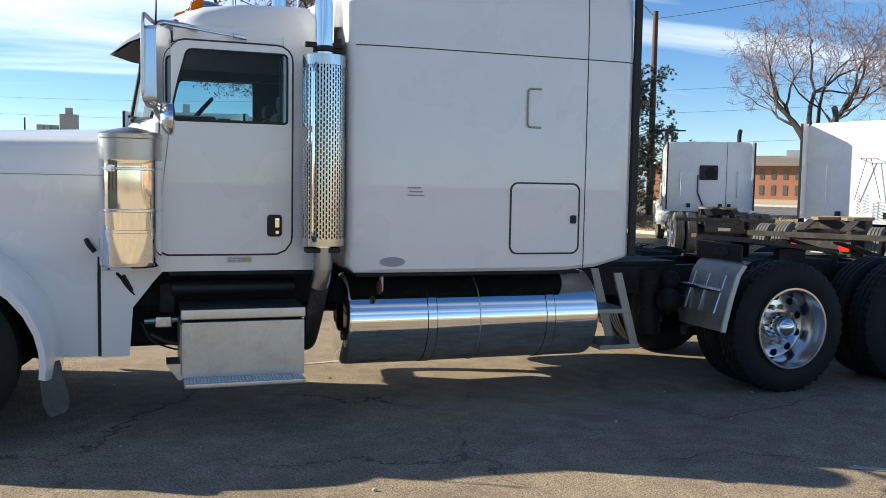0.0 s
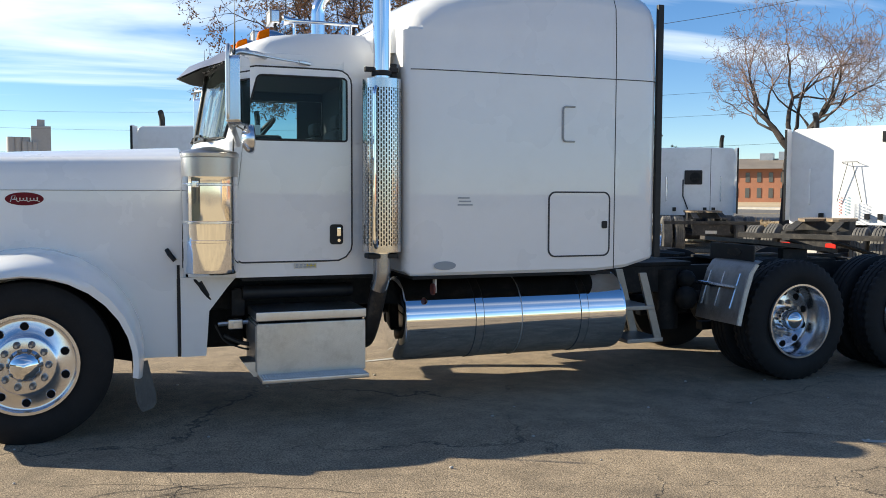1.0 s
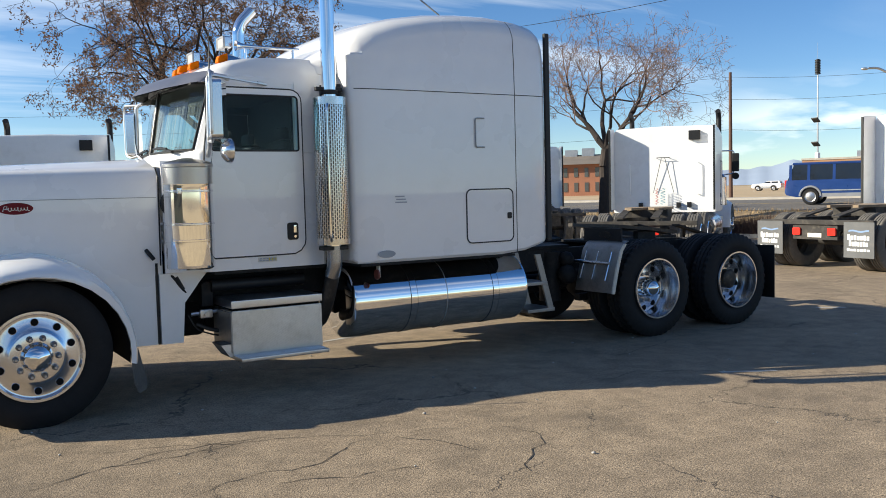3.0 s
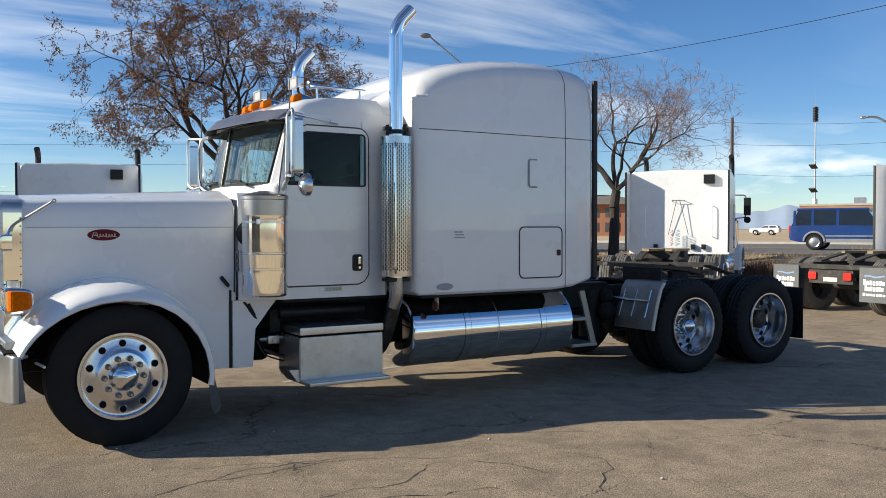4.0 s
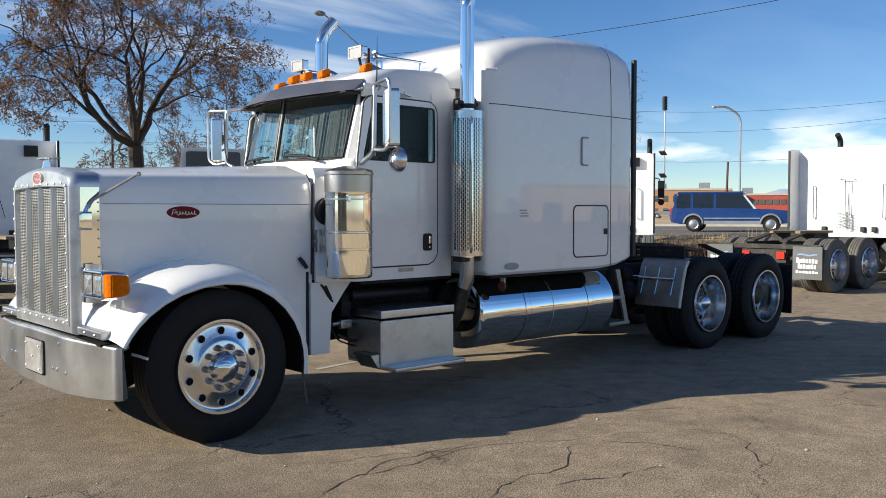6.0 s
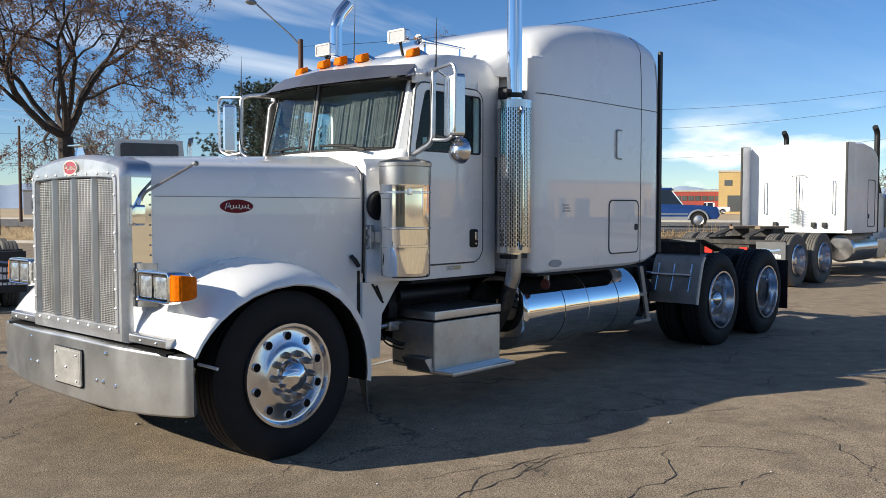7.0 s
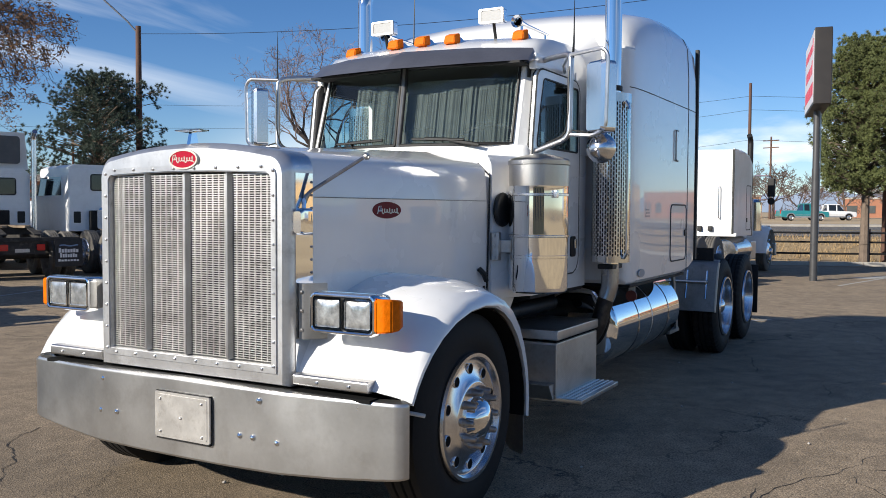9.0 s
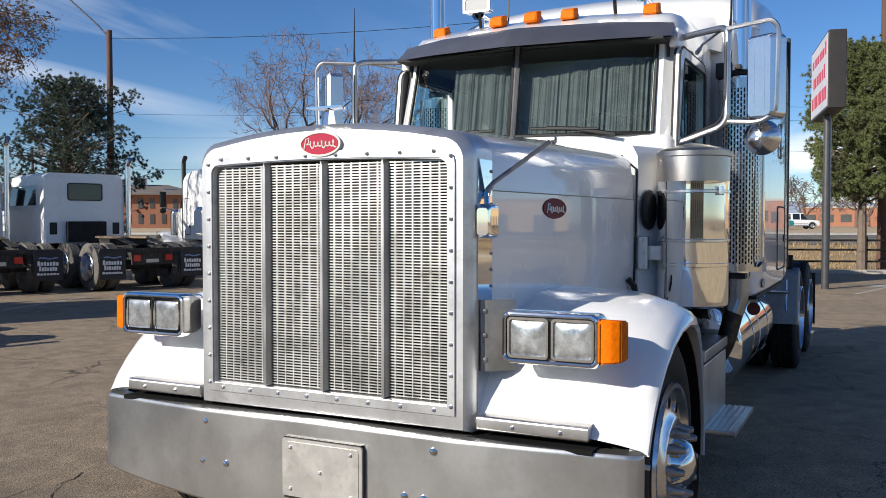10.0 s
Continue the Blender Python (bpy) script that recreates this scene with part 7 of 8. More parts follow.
# ---- trees ----
M_BARK = mat("dark_bark", (0.045, 0.034, 0.028), 0.9, var=0.3, scale=6, fine=40, bump=0.5, bscale=30)
M_BARK_PALE = mat("reddish_bare_bark", (0.15, 0.105, 0.085), 0.9, var=0.3, scale=5, fine=40, bump=0.4, bscale=30)
M_TWIG = mat("reddish_twig", (0.22, 0.15, 0.125), 0.9, var=0.3, scale=5, fine=40)
M_LEAF = mat("withered_leaf", (0.29, 0.165, 0.095), 0.8, var=0.4, scale=2.5, fine=20)
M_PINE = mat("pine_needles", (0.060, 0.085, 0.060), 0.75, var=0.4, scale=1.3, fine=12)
# lighter yellow-green copy of the needles, sunlight included in the colour
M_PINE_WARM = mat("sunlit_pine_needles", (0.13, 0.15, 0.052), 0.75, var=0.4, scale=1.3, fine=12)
M_PINEBARK = mat("pine_bark", (0.16, 0.12, 0.09), 0.9, var=0.3, scale=6, fine=30, bump=0.5, bscale=20)
M_STRAW = mat("dry_straw", (0.36, 0.25, 0.13), 0.9, var=0.3, scale=2, fine=15)
M_BUSH = mat("brown_bush_twig", (0.085, 0.05, 0.038), 0.9, var=0.3, scale=3, fine=20)


class Mesh:
    """Collects plain faces fast."""
    def __init__(self):
        self.v, self.f = [], []

    def add_tube(self, a, b, ra, rb, n):
        d = (b - a)
        if d.length < 1e-5:
            return
        d.normalize()
        u = d.orthogonal().normalized()
        w = d.cross(u)
        k = len(self.v)
        for p, r in ((a, ra), (b, rb)):
            for i in range(n):
                t = 2 * math.pi * i / n
                self.v.append(p + (u * math.cos(t) + w * math.sin(t)) * r)
        for i in range(n):
            j = (i + 1) % n
            self.f.append((k + i, k + j, k + n + j, k + n + i))

    def add_quad(self, c, u, w):
        k = len(self.v)
        self.v += [c - u - w, c + u - w * 0.3, c + u * 0.4 + w, c - u + w * 0.5]
        self.f.append((k, k + 1, k + 2, k + 3))

    def link(self, name, material, parent, kind=""):
        me = bpy.data.meshes.new(name)
        me.from_pydata([tuple(p) for p in self.v], [], self.f)
        me.materials.append(material)
        ob = new(name, me)
        ob.parent = parent
        return tagged(ob, kind=kind)


def rand_dir(rng):
    while True:
        v = Vector((rng.uniform(-1, 1), rng.uniform(-1, 1), rng.uniform(-1, 1)))
        if 0.05 < v.length < 1:
            return v.normalized()


def broad_tree(at, label, seed, height, spread, fork, trunk_r, bark, leaf=None, leaves=0.0, droop=0.0, depth=6, lean=(0.0, 0.0), twig=None, fine=0.006, rise=0.10, reach=0.5, side=0.75, limbs=6):
    """A wide tree: short trunk, heavy limbs, ever finer twigs, few or no leaves."""
    rng = random.Random(seed)
    t = thing("tree", pose(*at), label, "tree")
    wood, twigs, lv = Mesh(), Mesh(), Mesh()

    def grow(p, d, length, r, lvl):
        m = wood if lvl < 3 else twigs
        seg = 4 if lvl < 2 else 3
        sides = (9, 7, 5, 4, 3, 3, 3, 3)[lvl]
        for i in range(seg):
            bend = 0.26 + 0.05 * lvl
            d = (d + rand_dir(rng) * bend + Vector((0, 0, (rise if lvl < 3 else -droop)))).normalized()
            q = p + d * (length / seg)
            r2 = max(fine, r * (0.9 if i < seg - 1 else 0.84))
            m.add_tube(p, q, r, r2, sides)
            if leaf and lvl >= 5 and rng.random() < leaves:
                for _ in range(3):
                    c = q + rand_dir(rng) * 0.10
                    s = rng.uniform(0.022, 0.048)
                    u = rand_dir(rng) * s
                    lv.add_quad(c, u, u.orthogonal().normalized() * s * 0.6)
            p, r = q, r2
            if lvl >= 1 and i >= 1 and lvl < depth and rng.random() < side:
                off = (d + rand_dir(rng) * 0.9).normalized()
                grow(p, off, length * rng.uniform(0.5, 0.72), max(fine, r * 0.6), lvl + 1)
        if lvl < depth:
            for _ in range(2 if lvl else 0):
                off = (d + rand_dir(rng) * 0.65).normalized()
                grow(p, off, length * rng.uniform(0.55, 0.8), max(fine, r * 0.74), lvl + 1)

    top = Vector((lean[0], lean[1], fork))
    p = Vector((0, 0, -0.1))
    k = 5
    for i in range(k):
        q = Vector((lean[0] * ((i + 1) / k) ** 1.5 + rng.uniform(-0.05, 0.05), lean[1] * ((i + 1) / k) ** 1.5, -0.1 + (fork + 0.1) * (i + 1) / k))
        wood.add_tube(p, q, trunk_r * (1.25 - 0.3 * i / k), trunk_r * (1.25 - 0.3 * (i + 1) / k), 10)
        p = q
    for i in range(limbs):
        a = 2 * math.pi * (i + rng.uniform(-0.3, 0.3)) / limbs
        up = rng.uniform(0.35, 1.15)
        d = Vector((math.cos(a) * spread, math.sin(a) * spread, up * (height - fork) * 0.75)).normalized()
        grow(p, d, reach * math.hypot(spread, (height - fork) * 0.6) * rng.uniform(0.8, 1.05), trunk_r * rng.uniform(0.40, 0.60), 1)
    wood.link("trunk", bark, t)
    twigs.link("twig", twig or bark, t, "stuff")
    if lv.f:
        lv.link("leaves", leaf, t, "stuff")
    return t


def conifer(at, label, seed, height, radius, base, needle, trunk_r=0.16, clumps=420, ragged=0.35, round_top=False, lean=0.0):
    """A pine: straight trunk, whorled limbs, tufts of needles in uneven clumps with gaps."""
    rng = random.Random(seed)
    t = thing("pine_tree", pose(*at), label, "tree")
    wood, nd = Mesh(), Mesh()
    p = Vector((0, 0, -0.1))
    for i in range(10):
        q = Vector((lean * math.sin(i * 0.5), 0, height * 0.96 * (i + 1) / 10))
        wood.add_tube(p, q, trunk_r * (1 - 0.088 * i), trunk_r * (1 - 0.088 * (i + 1)), 8)
        p = q
    for c in range(clumps):
        h = base + (height - base) * rng.random() ** (0.9 if round_top else 1.15)
        k = (h - base) / (height - base)
        env = radius * (math.sqrt(max(0.0, 1 - (2 * k - 0.85) ** 2 / 1.45)) if round_top else (1 - k) ** 0.72 * min(1.0, 0.45 + 2.2 * k))
        a = rng.uniform(0, 2 * math.pi)
        env *= 1 + ragged * 1.8 * noise.noise((math.cos(a) * 1.6, math.sin(a) * 1.6, h * 1.1 + seed))
        rr = env * rng.random() ** 0.38
        puff = Vector((math.cos(a) * rr, math.sin(a) * rr, h))
        wood.add_tube(Vector((0, 0, max(0.3, h - 0.3 * rr))), puff, 0.03, 0.01, 4)
        pr = rng.uniform(0.18, 0.34)
        for _ in range(10):
            q3 = rand_dir(rng) * pr * rng.random() ** 0.4
            cpos = puff + Vector((q3.x, q3.y, q3.z * 1.2))
            axis = (Vector((math.cos(a), math.sin(a), 0.9)) + rand_dir(rng) * 0.6).normalized()
            for _ in range(46):
                d = (rand_dir(rng) + axis * 0.75).normalized()
                e = cpos + d * rng.uniform(0.07, 0.135)
                w = d.cross(rand_dir(rng)).normalized() * 0.008
                n0 = len(nd.v)
                nd.v += [cpos + d * 0.012 - w, cpos + d * 0.012 + w, e]
                nd.f.append((n0, n0 + 1, n0 + 2))
    wood.link("trunk", M_PINEBARK, t)
    nd.link("needles", needle, t, "stuff")
    return t


broad_tree((7.15, 19.3, 0, 0, 0, 180), "spreading tree with sparse brown withered leaves", 11, 12.4, 4.6, 3.6, 0.22, M_BARK, M_LEAF, 0.30, droop=0.07, depth=7, lean=(0.1, 0.0), fine=0.0045, rise=0.09, reach=0.385, side=0.55, limbs=7)
broad_tree((19.7, 15.9, 0.1), "leafless tree with reddish spreading twigs", 23, 7.9, 3.4, 2.9, 0.17, M_BARK, None, 0, droop=-0.03, depth=7, lean=(0.1, -0.1), twig=M_TWIG, fine=0.0042, rise=0.08, reach=0.45, side=0.60)
conifer((17.8, 25.5, 0.1), "ragged dark green pine behind parked tractors", 5, 6.6, 2.5, 0.5, M_PINE, 0.17, 600, ragged=0.62, round_top=True)
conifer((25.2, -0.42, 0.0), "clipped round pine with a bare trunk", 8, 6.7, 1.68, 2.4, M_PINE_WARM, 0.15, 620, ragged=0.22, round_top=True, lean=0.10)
broad_tree((28, 62, 0.7), "bare winter tree across the road", 31, 8, 4, 2.5, 0.2, M_BARK_PALE, None, 0, depth=5, fine=0.02)
broad_tree((118, 20, 0.7), "bare winter tree across the road", 37, 6.5, 4, 2.2, 0.2, M_BARK_PALE, None, 0, depth=5, fine=0.025)
broad_tree((126, 6, 0.7), "bare winter tree across the road", 41, 7, 4, 2.4, 0.2, M_BARK_PALE, None, 0, depth=5, fine=0.025)
for x, y, seed, h in ((150, 44, 51, 6.5), (142, 31, 52, 7.5), (151, 22, 53, 6.8), (140, 14, 54, 7.2), (156, 6, 55, 8.0), (138, -3, 56, 6.6)):
    broad_tree((x, y, 0.7), "bare brown winter tree beyond the road", seed, h, 4.5, 1.6, 0.2, M_BARK_PALE, None, 0, depth=5, fine=0.03)


# ---- dry grass and bushes on the bank ----
def grass_patch(label, name, seed, count, n0, n1, t0, t1, h0, h1, material):
    rng = random.Random(seed)
    m = Mesh()
    for _ in range(count):
        t = rng.uniform(t0, t1)
        n = max(rng.uniform(n0, n1), lot_edge(t) + 0.15)
        x, y, z = rn(n, t, ground_z(n, t))
        for _ in range(4):
            b = Vector((x + rng.uniform(-0.15, 0.15), y + rng.uniform(-0.15, 0.15), z - 0.02))
            e = b + Vector((rng.uniform(-0.12, 0.12), rng.uniform(-0.12, 0.12), rng.uniform(h0, h1)))
            w = Vector((rng.uniform(-1, 1), rng.uniform(-1, 1), 0)).normalized() * 0.012
            k = len(m.v)
            m.v += [b - w, b + w, e]
            m.f.append((k, k + 1, k + 2))
    ob = m.link(name, material, None)
    return tagged(ob, label, name.replace("_", " "), kind="stuff")


grass_patch("short dry straw-coloured grass on the bank", "dry_grass", 3, 9000, 22, 29.6, -55, 40, 0.08, 0.25, M_STRAW)
grass_patch("low brown leafless bushes by the lot edge", "bushes", 4, 4200, 22.4, 24.6, -9, 6, 0.35, 0.85, M_BUSH)
grass_patch("tall dry reeds at the lot edge", "tall_grass", 6, 45, 23.5, 24.3, 2.4, 3.9, 0.6, 1.3, M_STRAW)

# ---- low rail fence ----
M_WOOD = mat("weathered_wood_pole", (0.11, 0.058, 0.04), 0.85, var=0.25, scale=3, fine=30, bump=0.3, bscale=40)
M_GALV = mat("galvanised_steel", (0.45, 0.46, 0.47), 0.42, 0.8, var=0.1, scale=3)
M_DARKPOST = mat("dark_painted_post", (0.075, 0.075, 0.078), 0.45, 0.3, var=0.15, scale=5)
fence = thing("rail_fence", pose(0, 0, 0), "low dark rail fence along the lot edge", "fence")
for z in (0.35, 0.70, 0.98):
    bm = B()
    tube(bm, [rn(lot_edge(t) + 0.35, t, z) for t in range(4, 40, 2)], 0.03, 6)
    part("rail", bm, M_FRAME, fence)
for t in range(4, 40, 4):
    bm = B()
    x, y, _ = rn(lot_edge(t) + 0.40, t)
    tube(bm, [(x, y, -0.1), (x, y, 1.1)], 0.05, 8)
    part("post", bm, M_WOOD, fence)

# ---- sign ----
M_SIGNFACE = mat("white_sign_face", (0.62, 0.58, 0.58), 0.4, var=0.05, scale=2)
M_SIGNBOX = mat("dark_brown_sign_box", (0.022, 0.018, 0.016), 0.5, var=0.2, scale=3)
M_SIGNRED = mat("faded_red_lettering", (0.55, 0.05, 0.08), 0.5, var=0.15, scale=6)
sign = thing("pole_sign", pose(18.05, -0.08, 0, 0, 0, 90 - 77.6), "dark box sign with white face on a pole", "sign")
bm = B()
box(bm, -1.45, 1.45, -0.18, 0.18, 3.95, 5.60, 0.02)
sb = part("sign_box", bm, M_SIGNBOX, sign)
for s in SIDES:
    bm = B()
    box(bm, -1.40, 1.40, min(s * 0.18, s * 0.188), max(s * 0.18, s * 0.188), 4.0, 5.55)
    part("sign_face", bm, M_SIGNFACE, sb)
    for r, (z, h, w) in enumerate(((5.14, 0.28, 1.2), (4.66, 0.30, 1.05), (4.18, 0.28, 1.25))):
        bm = B()
        k = (8, 7, 10)[r]
        for i in range(k):
            x = -w + 2 * w * i / k
            ww = 2 * w / k * (0.62 + 0.2 * ((i * 5 + r) % 3) / 2)
            hh = h if r == 2 or i == 0 else h * (0.66 + 0.24 * ((i * 3 + r) % 3) / 2)
            box(bm, x, x + ww, min(s * 0.188, s * 0.192), max(s * 0.188, s * 0.192), z, z + hh)
        part("sign_lettering", bm, M_SIGNRED, sb, kind="stuff")
bm = B()
lathe(bm, [(0.085, -0.05), (0.085, 2.6), (0.075, 2.62), (0.075, 3.96)], "z", (0, 0, 0), 14, caps=True)
part("post", bm, M_DARKPOST, sign)
bm = B()
tube(bm, [(0.10, -0.09, 3.9), (0.09, -0.10, 3.4), (0.085, -0.09, 1.0)], 0.012, 5)
part("conduit", bm, M_GALV, sign)

# ---- poles, lamps and wires ----
def wood_pole(x, y, z0, h, r=0.14, arms=0, rz=-27, lean=0.0, label="tall weathered wooden utility pole"):
    t = thing("utility_pole", pose(x, y, z0, 0, lean, 0), label, "utility pole")
    bm = B()
    tube(bm, [(0, 0, -0.2), (0, 0, h)], [r, r * 0.7], 10)
    part("pole", bm, M_WOOD, t)
    c, s = math.cos(radians(rz)), math.sin(radians(rz))
    for k in range(arms):
        bm = B()
        z = h - 0.5 - 0.9 * k
        loft(bm, [[(c * a - s * b, s * a + c * b, z + d) for b, d in ((-0.05, -0.06), (0.05, -0.06), (0.05, 0.06), (-0.05, 0.06))] for a in (-1.1, 1.1)])
        part("crossarm", bm, M_WOOD, t)
    return t


lamp = wood_pole(19.83, 25.54, 0.3, 8.6, 0.15, label="brown wooden pole with a street light arm")
bm = B()
ua = Vector((-0.83, 0.55, 0))
tube(bm, [Vector((0, 0, 8.3)), ua * 0.4 + Vector((0, 0, 8.75)), ua * 1.9 + Vector((0, 0, 10.05))], 0.035, 8)
part("lamp_arm", bm, M_GALV, lamp)
bm = B()
ball(bm, ua * 2.1 + Vector((0, 0, 10.1)), 0.22, 12, 1.3, 0.8, 0.55)
part("lamp_head", bm, M_GALV, lamp)


def polar(az, d, cx=-2.3, cy=-7.2):
    return cx + d * math.sin(radians(az)), cy + d * math.cos(radians(az))


wood_pole(*polar(49.5, 72), 0.66, 9.6, 0.16, 0)
wood_pole(*polar(57.3, 105), 0.66, 6.7, 0.17, 0, lean=3)
wood_pole(*polar(77.2, 62, -3.8, -3.9), 0.66, 9.5, 0.13, 0)
wood_pole(*polar(78.7, 120, -3.8, -3.9), 0.66, 10.6, 0.15, 2, rz=70)
wood_pole(26.6, -0.9, 0.2, 9.5, 0.15, 0)
wood_pole(*polar(19.8, 66, -3.2, -5.7), 0.66, 6.5, 0.12, 0)
wood_pole(*polar(-9.4, 190, 1.6, -6.9), 0.66, 13, 0.22, 0)
wood_pole(*polar(30.6, 75, 1.6, -6.9), 0.66, 6.4, 0.12, 1)
# slim mast with a louvred drum, panels and a small box
mast = thing("camera_mast", pose(121.3, 83.7, 0.66) @ Matrix.Diagonal((1.3, 1.3, 2, 1)), "slim steel mast with a dark drum on top", "mast")
bm = B()
tube(bm, [(0, 0, 0), (0, 0, 9.4)], [0.13, 0.08], 10)
tube(bm, [(0, 0, 9.4), (0, 0, 11.6)], [0.03, 0.015], 6)
part("pole", bm, M_GALV, mast)
bm = B()
lathe(bm, [(0.0, 9.1)] + [(r, 9.1 + 0.13 * k + d) for k in range(9) for r, d in ((0.34, 0.0), (0.34, 0.07), (0.24, 0.08), (0.24, 0.125))] + [(0.0, 10.3)], "z", (0, 0, 0), 16)
part("drum", bm, M_BLACK, mast)
for z in (5.3, 3.4):
    bm = B()
    box(bm, -0.75, -0.1, -0.45, 0.45, z, z + 0.08)
    bmesh.ops.rotate(bm, verts=bm.verts, cent=(-0.1, 0, z), matrix=Matrix.Rotation(radians(28), 3, "Y"))
    part("solar_panel", bm, M_BLACK, mast)
bm = B()
box(bm, -0.25, 0.25, -0.2, 0.2, 1.6, 2.9, 0.03)
part("cabinet", bm, M_PAINT_BG, mast)
# street light
sl = thing("street_lamp", pose(80.1, 44.1, 0.9), "tall grey steel street light", "street lamp")
bm = B()
tube(bm, arc_path([(0, 0, 0), (0, 0, 10.8), (-1.2, 0.9, 11.7), (-2.0, 1.4, 11.7)], 1.4, 8), 0.11, 8)
part("pole", bm, M_GALV, sl)
bm = B()
ball(bm, (-2.3, 1.6, 11.65), 0.35, 10, 1.2, 0.9, 0.4)
part("lamp_head", bm, M_GALV, sl)


def wire(a, b, sag, r=0.010):
    bm = B()
    a, b = Vector(a), Vector(b)
    tube(bm, [a.lerp(b, k / 16) - Vector((0, 0, sag * 4 * (k / 16) * (1 - k / 16))) for k in range(17)], r, 4)
    return part("overhead_wire", bm, M_HOSE, None, smooth=0)


for a, b, sg in (((polar(49.5, 72)[0], polar(49.5, 72)[1], 9.9), (polar(77.2, 62, -3.8, -3.9)[0], polar(77.2, 62, -3.8, -3.9)[1], 9.3), 0.9),
                 ((polar(49.5, 72)[0], polar(49.5, 72)[1], 8.2), (polar(77.2, 62, -3.8, -3.9)[0], polar(77.2, 62, -3.8, -3.9)[1], 8.4), 0.9),
                 ((polar(49.5, 72)[0], polar(49.5, 72)[1], 5.9), (polar(77.2, 62, -3.8, -3.9)[0], polar(77.2, 62, -3.8, -3.9)[1], 6.4), 0.9),
                 ((polar(77.2, 62, -3.8, -3.9)[0], polar(77.2, 62, -3.8, -3.9)[1], 9.3), (80, -60, 9.5), 1.0),
                 ((polar(77.2, 62, -3.8, -3.9)[0], polar(77.2, 62, -3.8, -3.9)[1], 8.4), (80, -60, 8.6), 1.0),
                 ((polar(77.2, 62, -3.8, -3.9)[0], polar(77.2, 62, -3.8, -3.9)[1], 6.4), (80, -60, 6.6), 1.0),
                 ((polar(49.5, 72)[0], polar(49.5, 72)[1], 9.9), (-20, 90, 9.8), 1.2),
                 ((polar(49.5, 72)[0], polar(49.5, 72)[1], 8.2), (-20, 90, 8.2), 1.2),
                 ((polar(49.5, 72)[0], polar(49.5, 72)[1], 5.9), (-20, 90, 5.9), 1.2),
                 ((19.83, 25.54, 8.6), (26.6, -0.9, 9.3), 0.6)):
    tagged(wire(a, b, sg), "thin dark overhead wire", "wire", "overhead wires")

# ---- buildings across the road ----
M_BRICK = mat("red_brown_brick", (0.33, 0.145, 0.085), 0.85, var=0.12, scale=0.4, fine=6, dirt=(0.22, 0.12, 0.08), dirt_amt=0.3)
M_TANBRICK = mat("tan_brick", (0.36, 0.20, 0.11), 0.85, var=0.12, scale=0.4, fine=6)
M_YELLOWWALL = mat("yellow_ochre_wall", (0.48, 0.33, 0.14), 0.85, var=0.1, scale=0.4, fine=6)
M_REDWALL = mat("deep_red_wall", (0.34, 0.06, 0.045), 0.8, var=0.12, scale=0.4, fine=6)
M_ROOFTILE = mat("grey_brown_roof", (0.20, 0.165, 0.13), 0.85, var=0.15, scale=0.6, fine=8)
M_WHITEWALL = mat("white_wall", (0.65, 0.65, 0.64), 0.8, var=0.08, scale=0.4)
M_GREYCONC = mat("grey_silo_concrete", (0.40, 0.39, 0.38), 0.85, var=0.12, scale=0.05, fine=1)
M_TRIM = mat("dark_window_glass_far", (0.08, 0.085, 0.085), 0.12, var=0.15, scale=0.5, coat=0.3)


def building(x, y, az, length, depth, height, wall, label, windows=(), roof=None, units=(), z0=0.66, parapet=0.3):
    """A block with its long front square to az; windows are rows of (height, size up, size along, count)."""
    t = thing("building", pose(x, y, z0, 0, 0, -az), label, "building")
    bm = B()
    box(bm, -length / 2, length / 2, 0, depth, -0.5, height)
    part("wall", bm, wall, t)
    bm = B()
    if roof == "hip":
        o = 0.9
        a = [bm.verts.new(p) for p in ((-length / 2 - o, -o, height), (length / 2 + o, -o, height), (length / 2 + o, depth + o, height), (-length / 2 - o, depth + o, height))]
        b = [bm.verts.new(p) for p in ((-length / 2 + depth * 0.4, depth / 2, height + 1.6), (length / 2 - depth * 0.4, depth / 2, height + 1.6))]
        for f in ((a[0], a[1], b[1], b[0]), (a[1], a[2], b[1]), (a[2], a[3], b[0], b[1]), (a[3], a[0], b[0]), (a[3], a[2], a[1], a[0])):
            bm.faces.new(f)
        part("roof", bm, M_ROOFTILE, t)
    else:
        frame_loop(bm, [(-length / 2 - 0.1, -0.1), (length / 2 + 0.1, -0.1), (length / 2 + 0.1, depth + 0.1), (-length / 2 - 0.1, depth + 0.1)], [(-length / 2 + 0.3, 0.3), (length / 2 - 0.3, 0.3), (length / 2 - 0.3, depth - 0.3), (-length / 2 + 0.3, depth - 0.3)], "z", height, height + parapet)
        part("parapet", bm, M_CONC, t)
    for z, h, w, n in windows:
        for k in range(n):
            cx = -length / 2 + length * (k + 0.5) / n
            bm = B()
            box(bm, cx - w / 2, cx + w / 2, -0.06, 0.05, z, z + h)
            part("window", bm, M_TRIM, t)
    for ux, uz in units:
        bm = B()
        box(bm, ux - 0.9, ux + 0.9, depth * 0.4, depth * 0.4 + 1.6, height + uz, height + uz + 1.3, 0.03)
        part("roof_unit", bm, M_GALV, t)
    return t


def bpos(az, d):
    return polar(az, d, -1.0, -7.5)


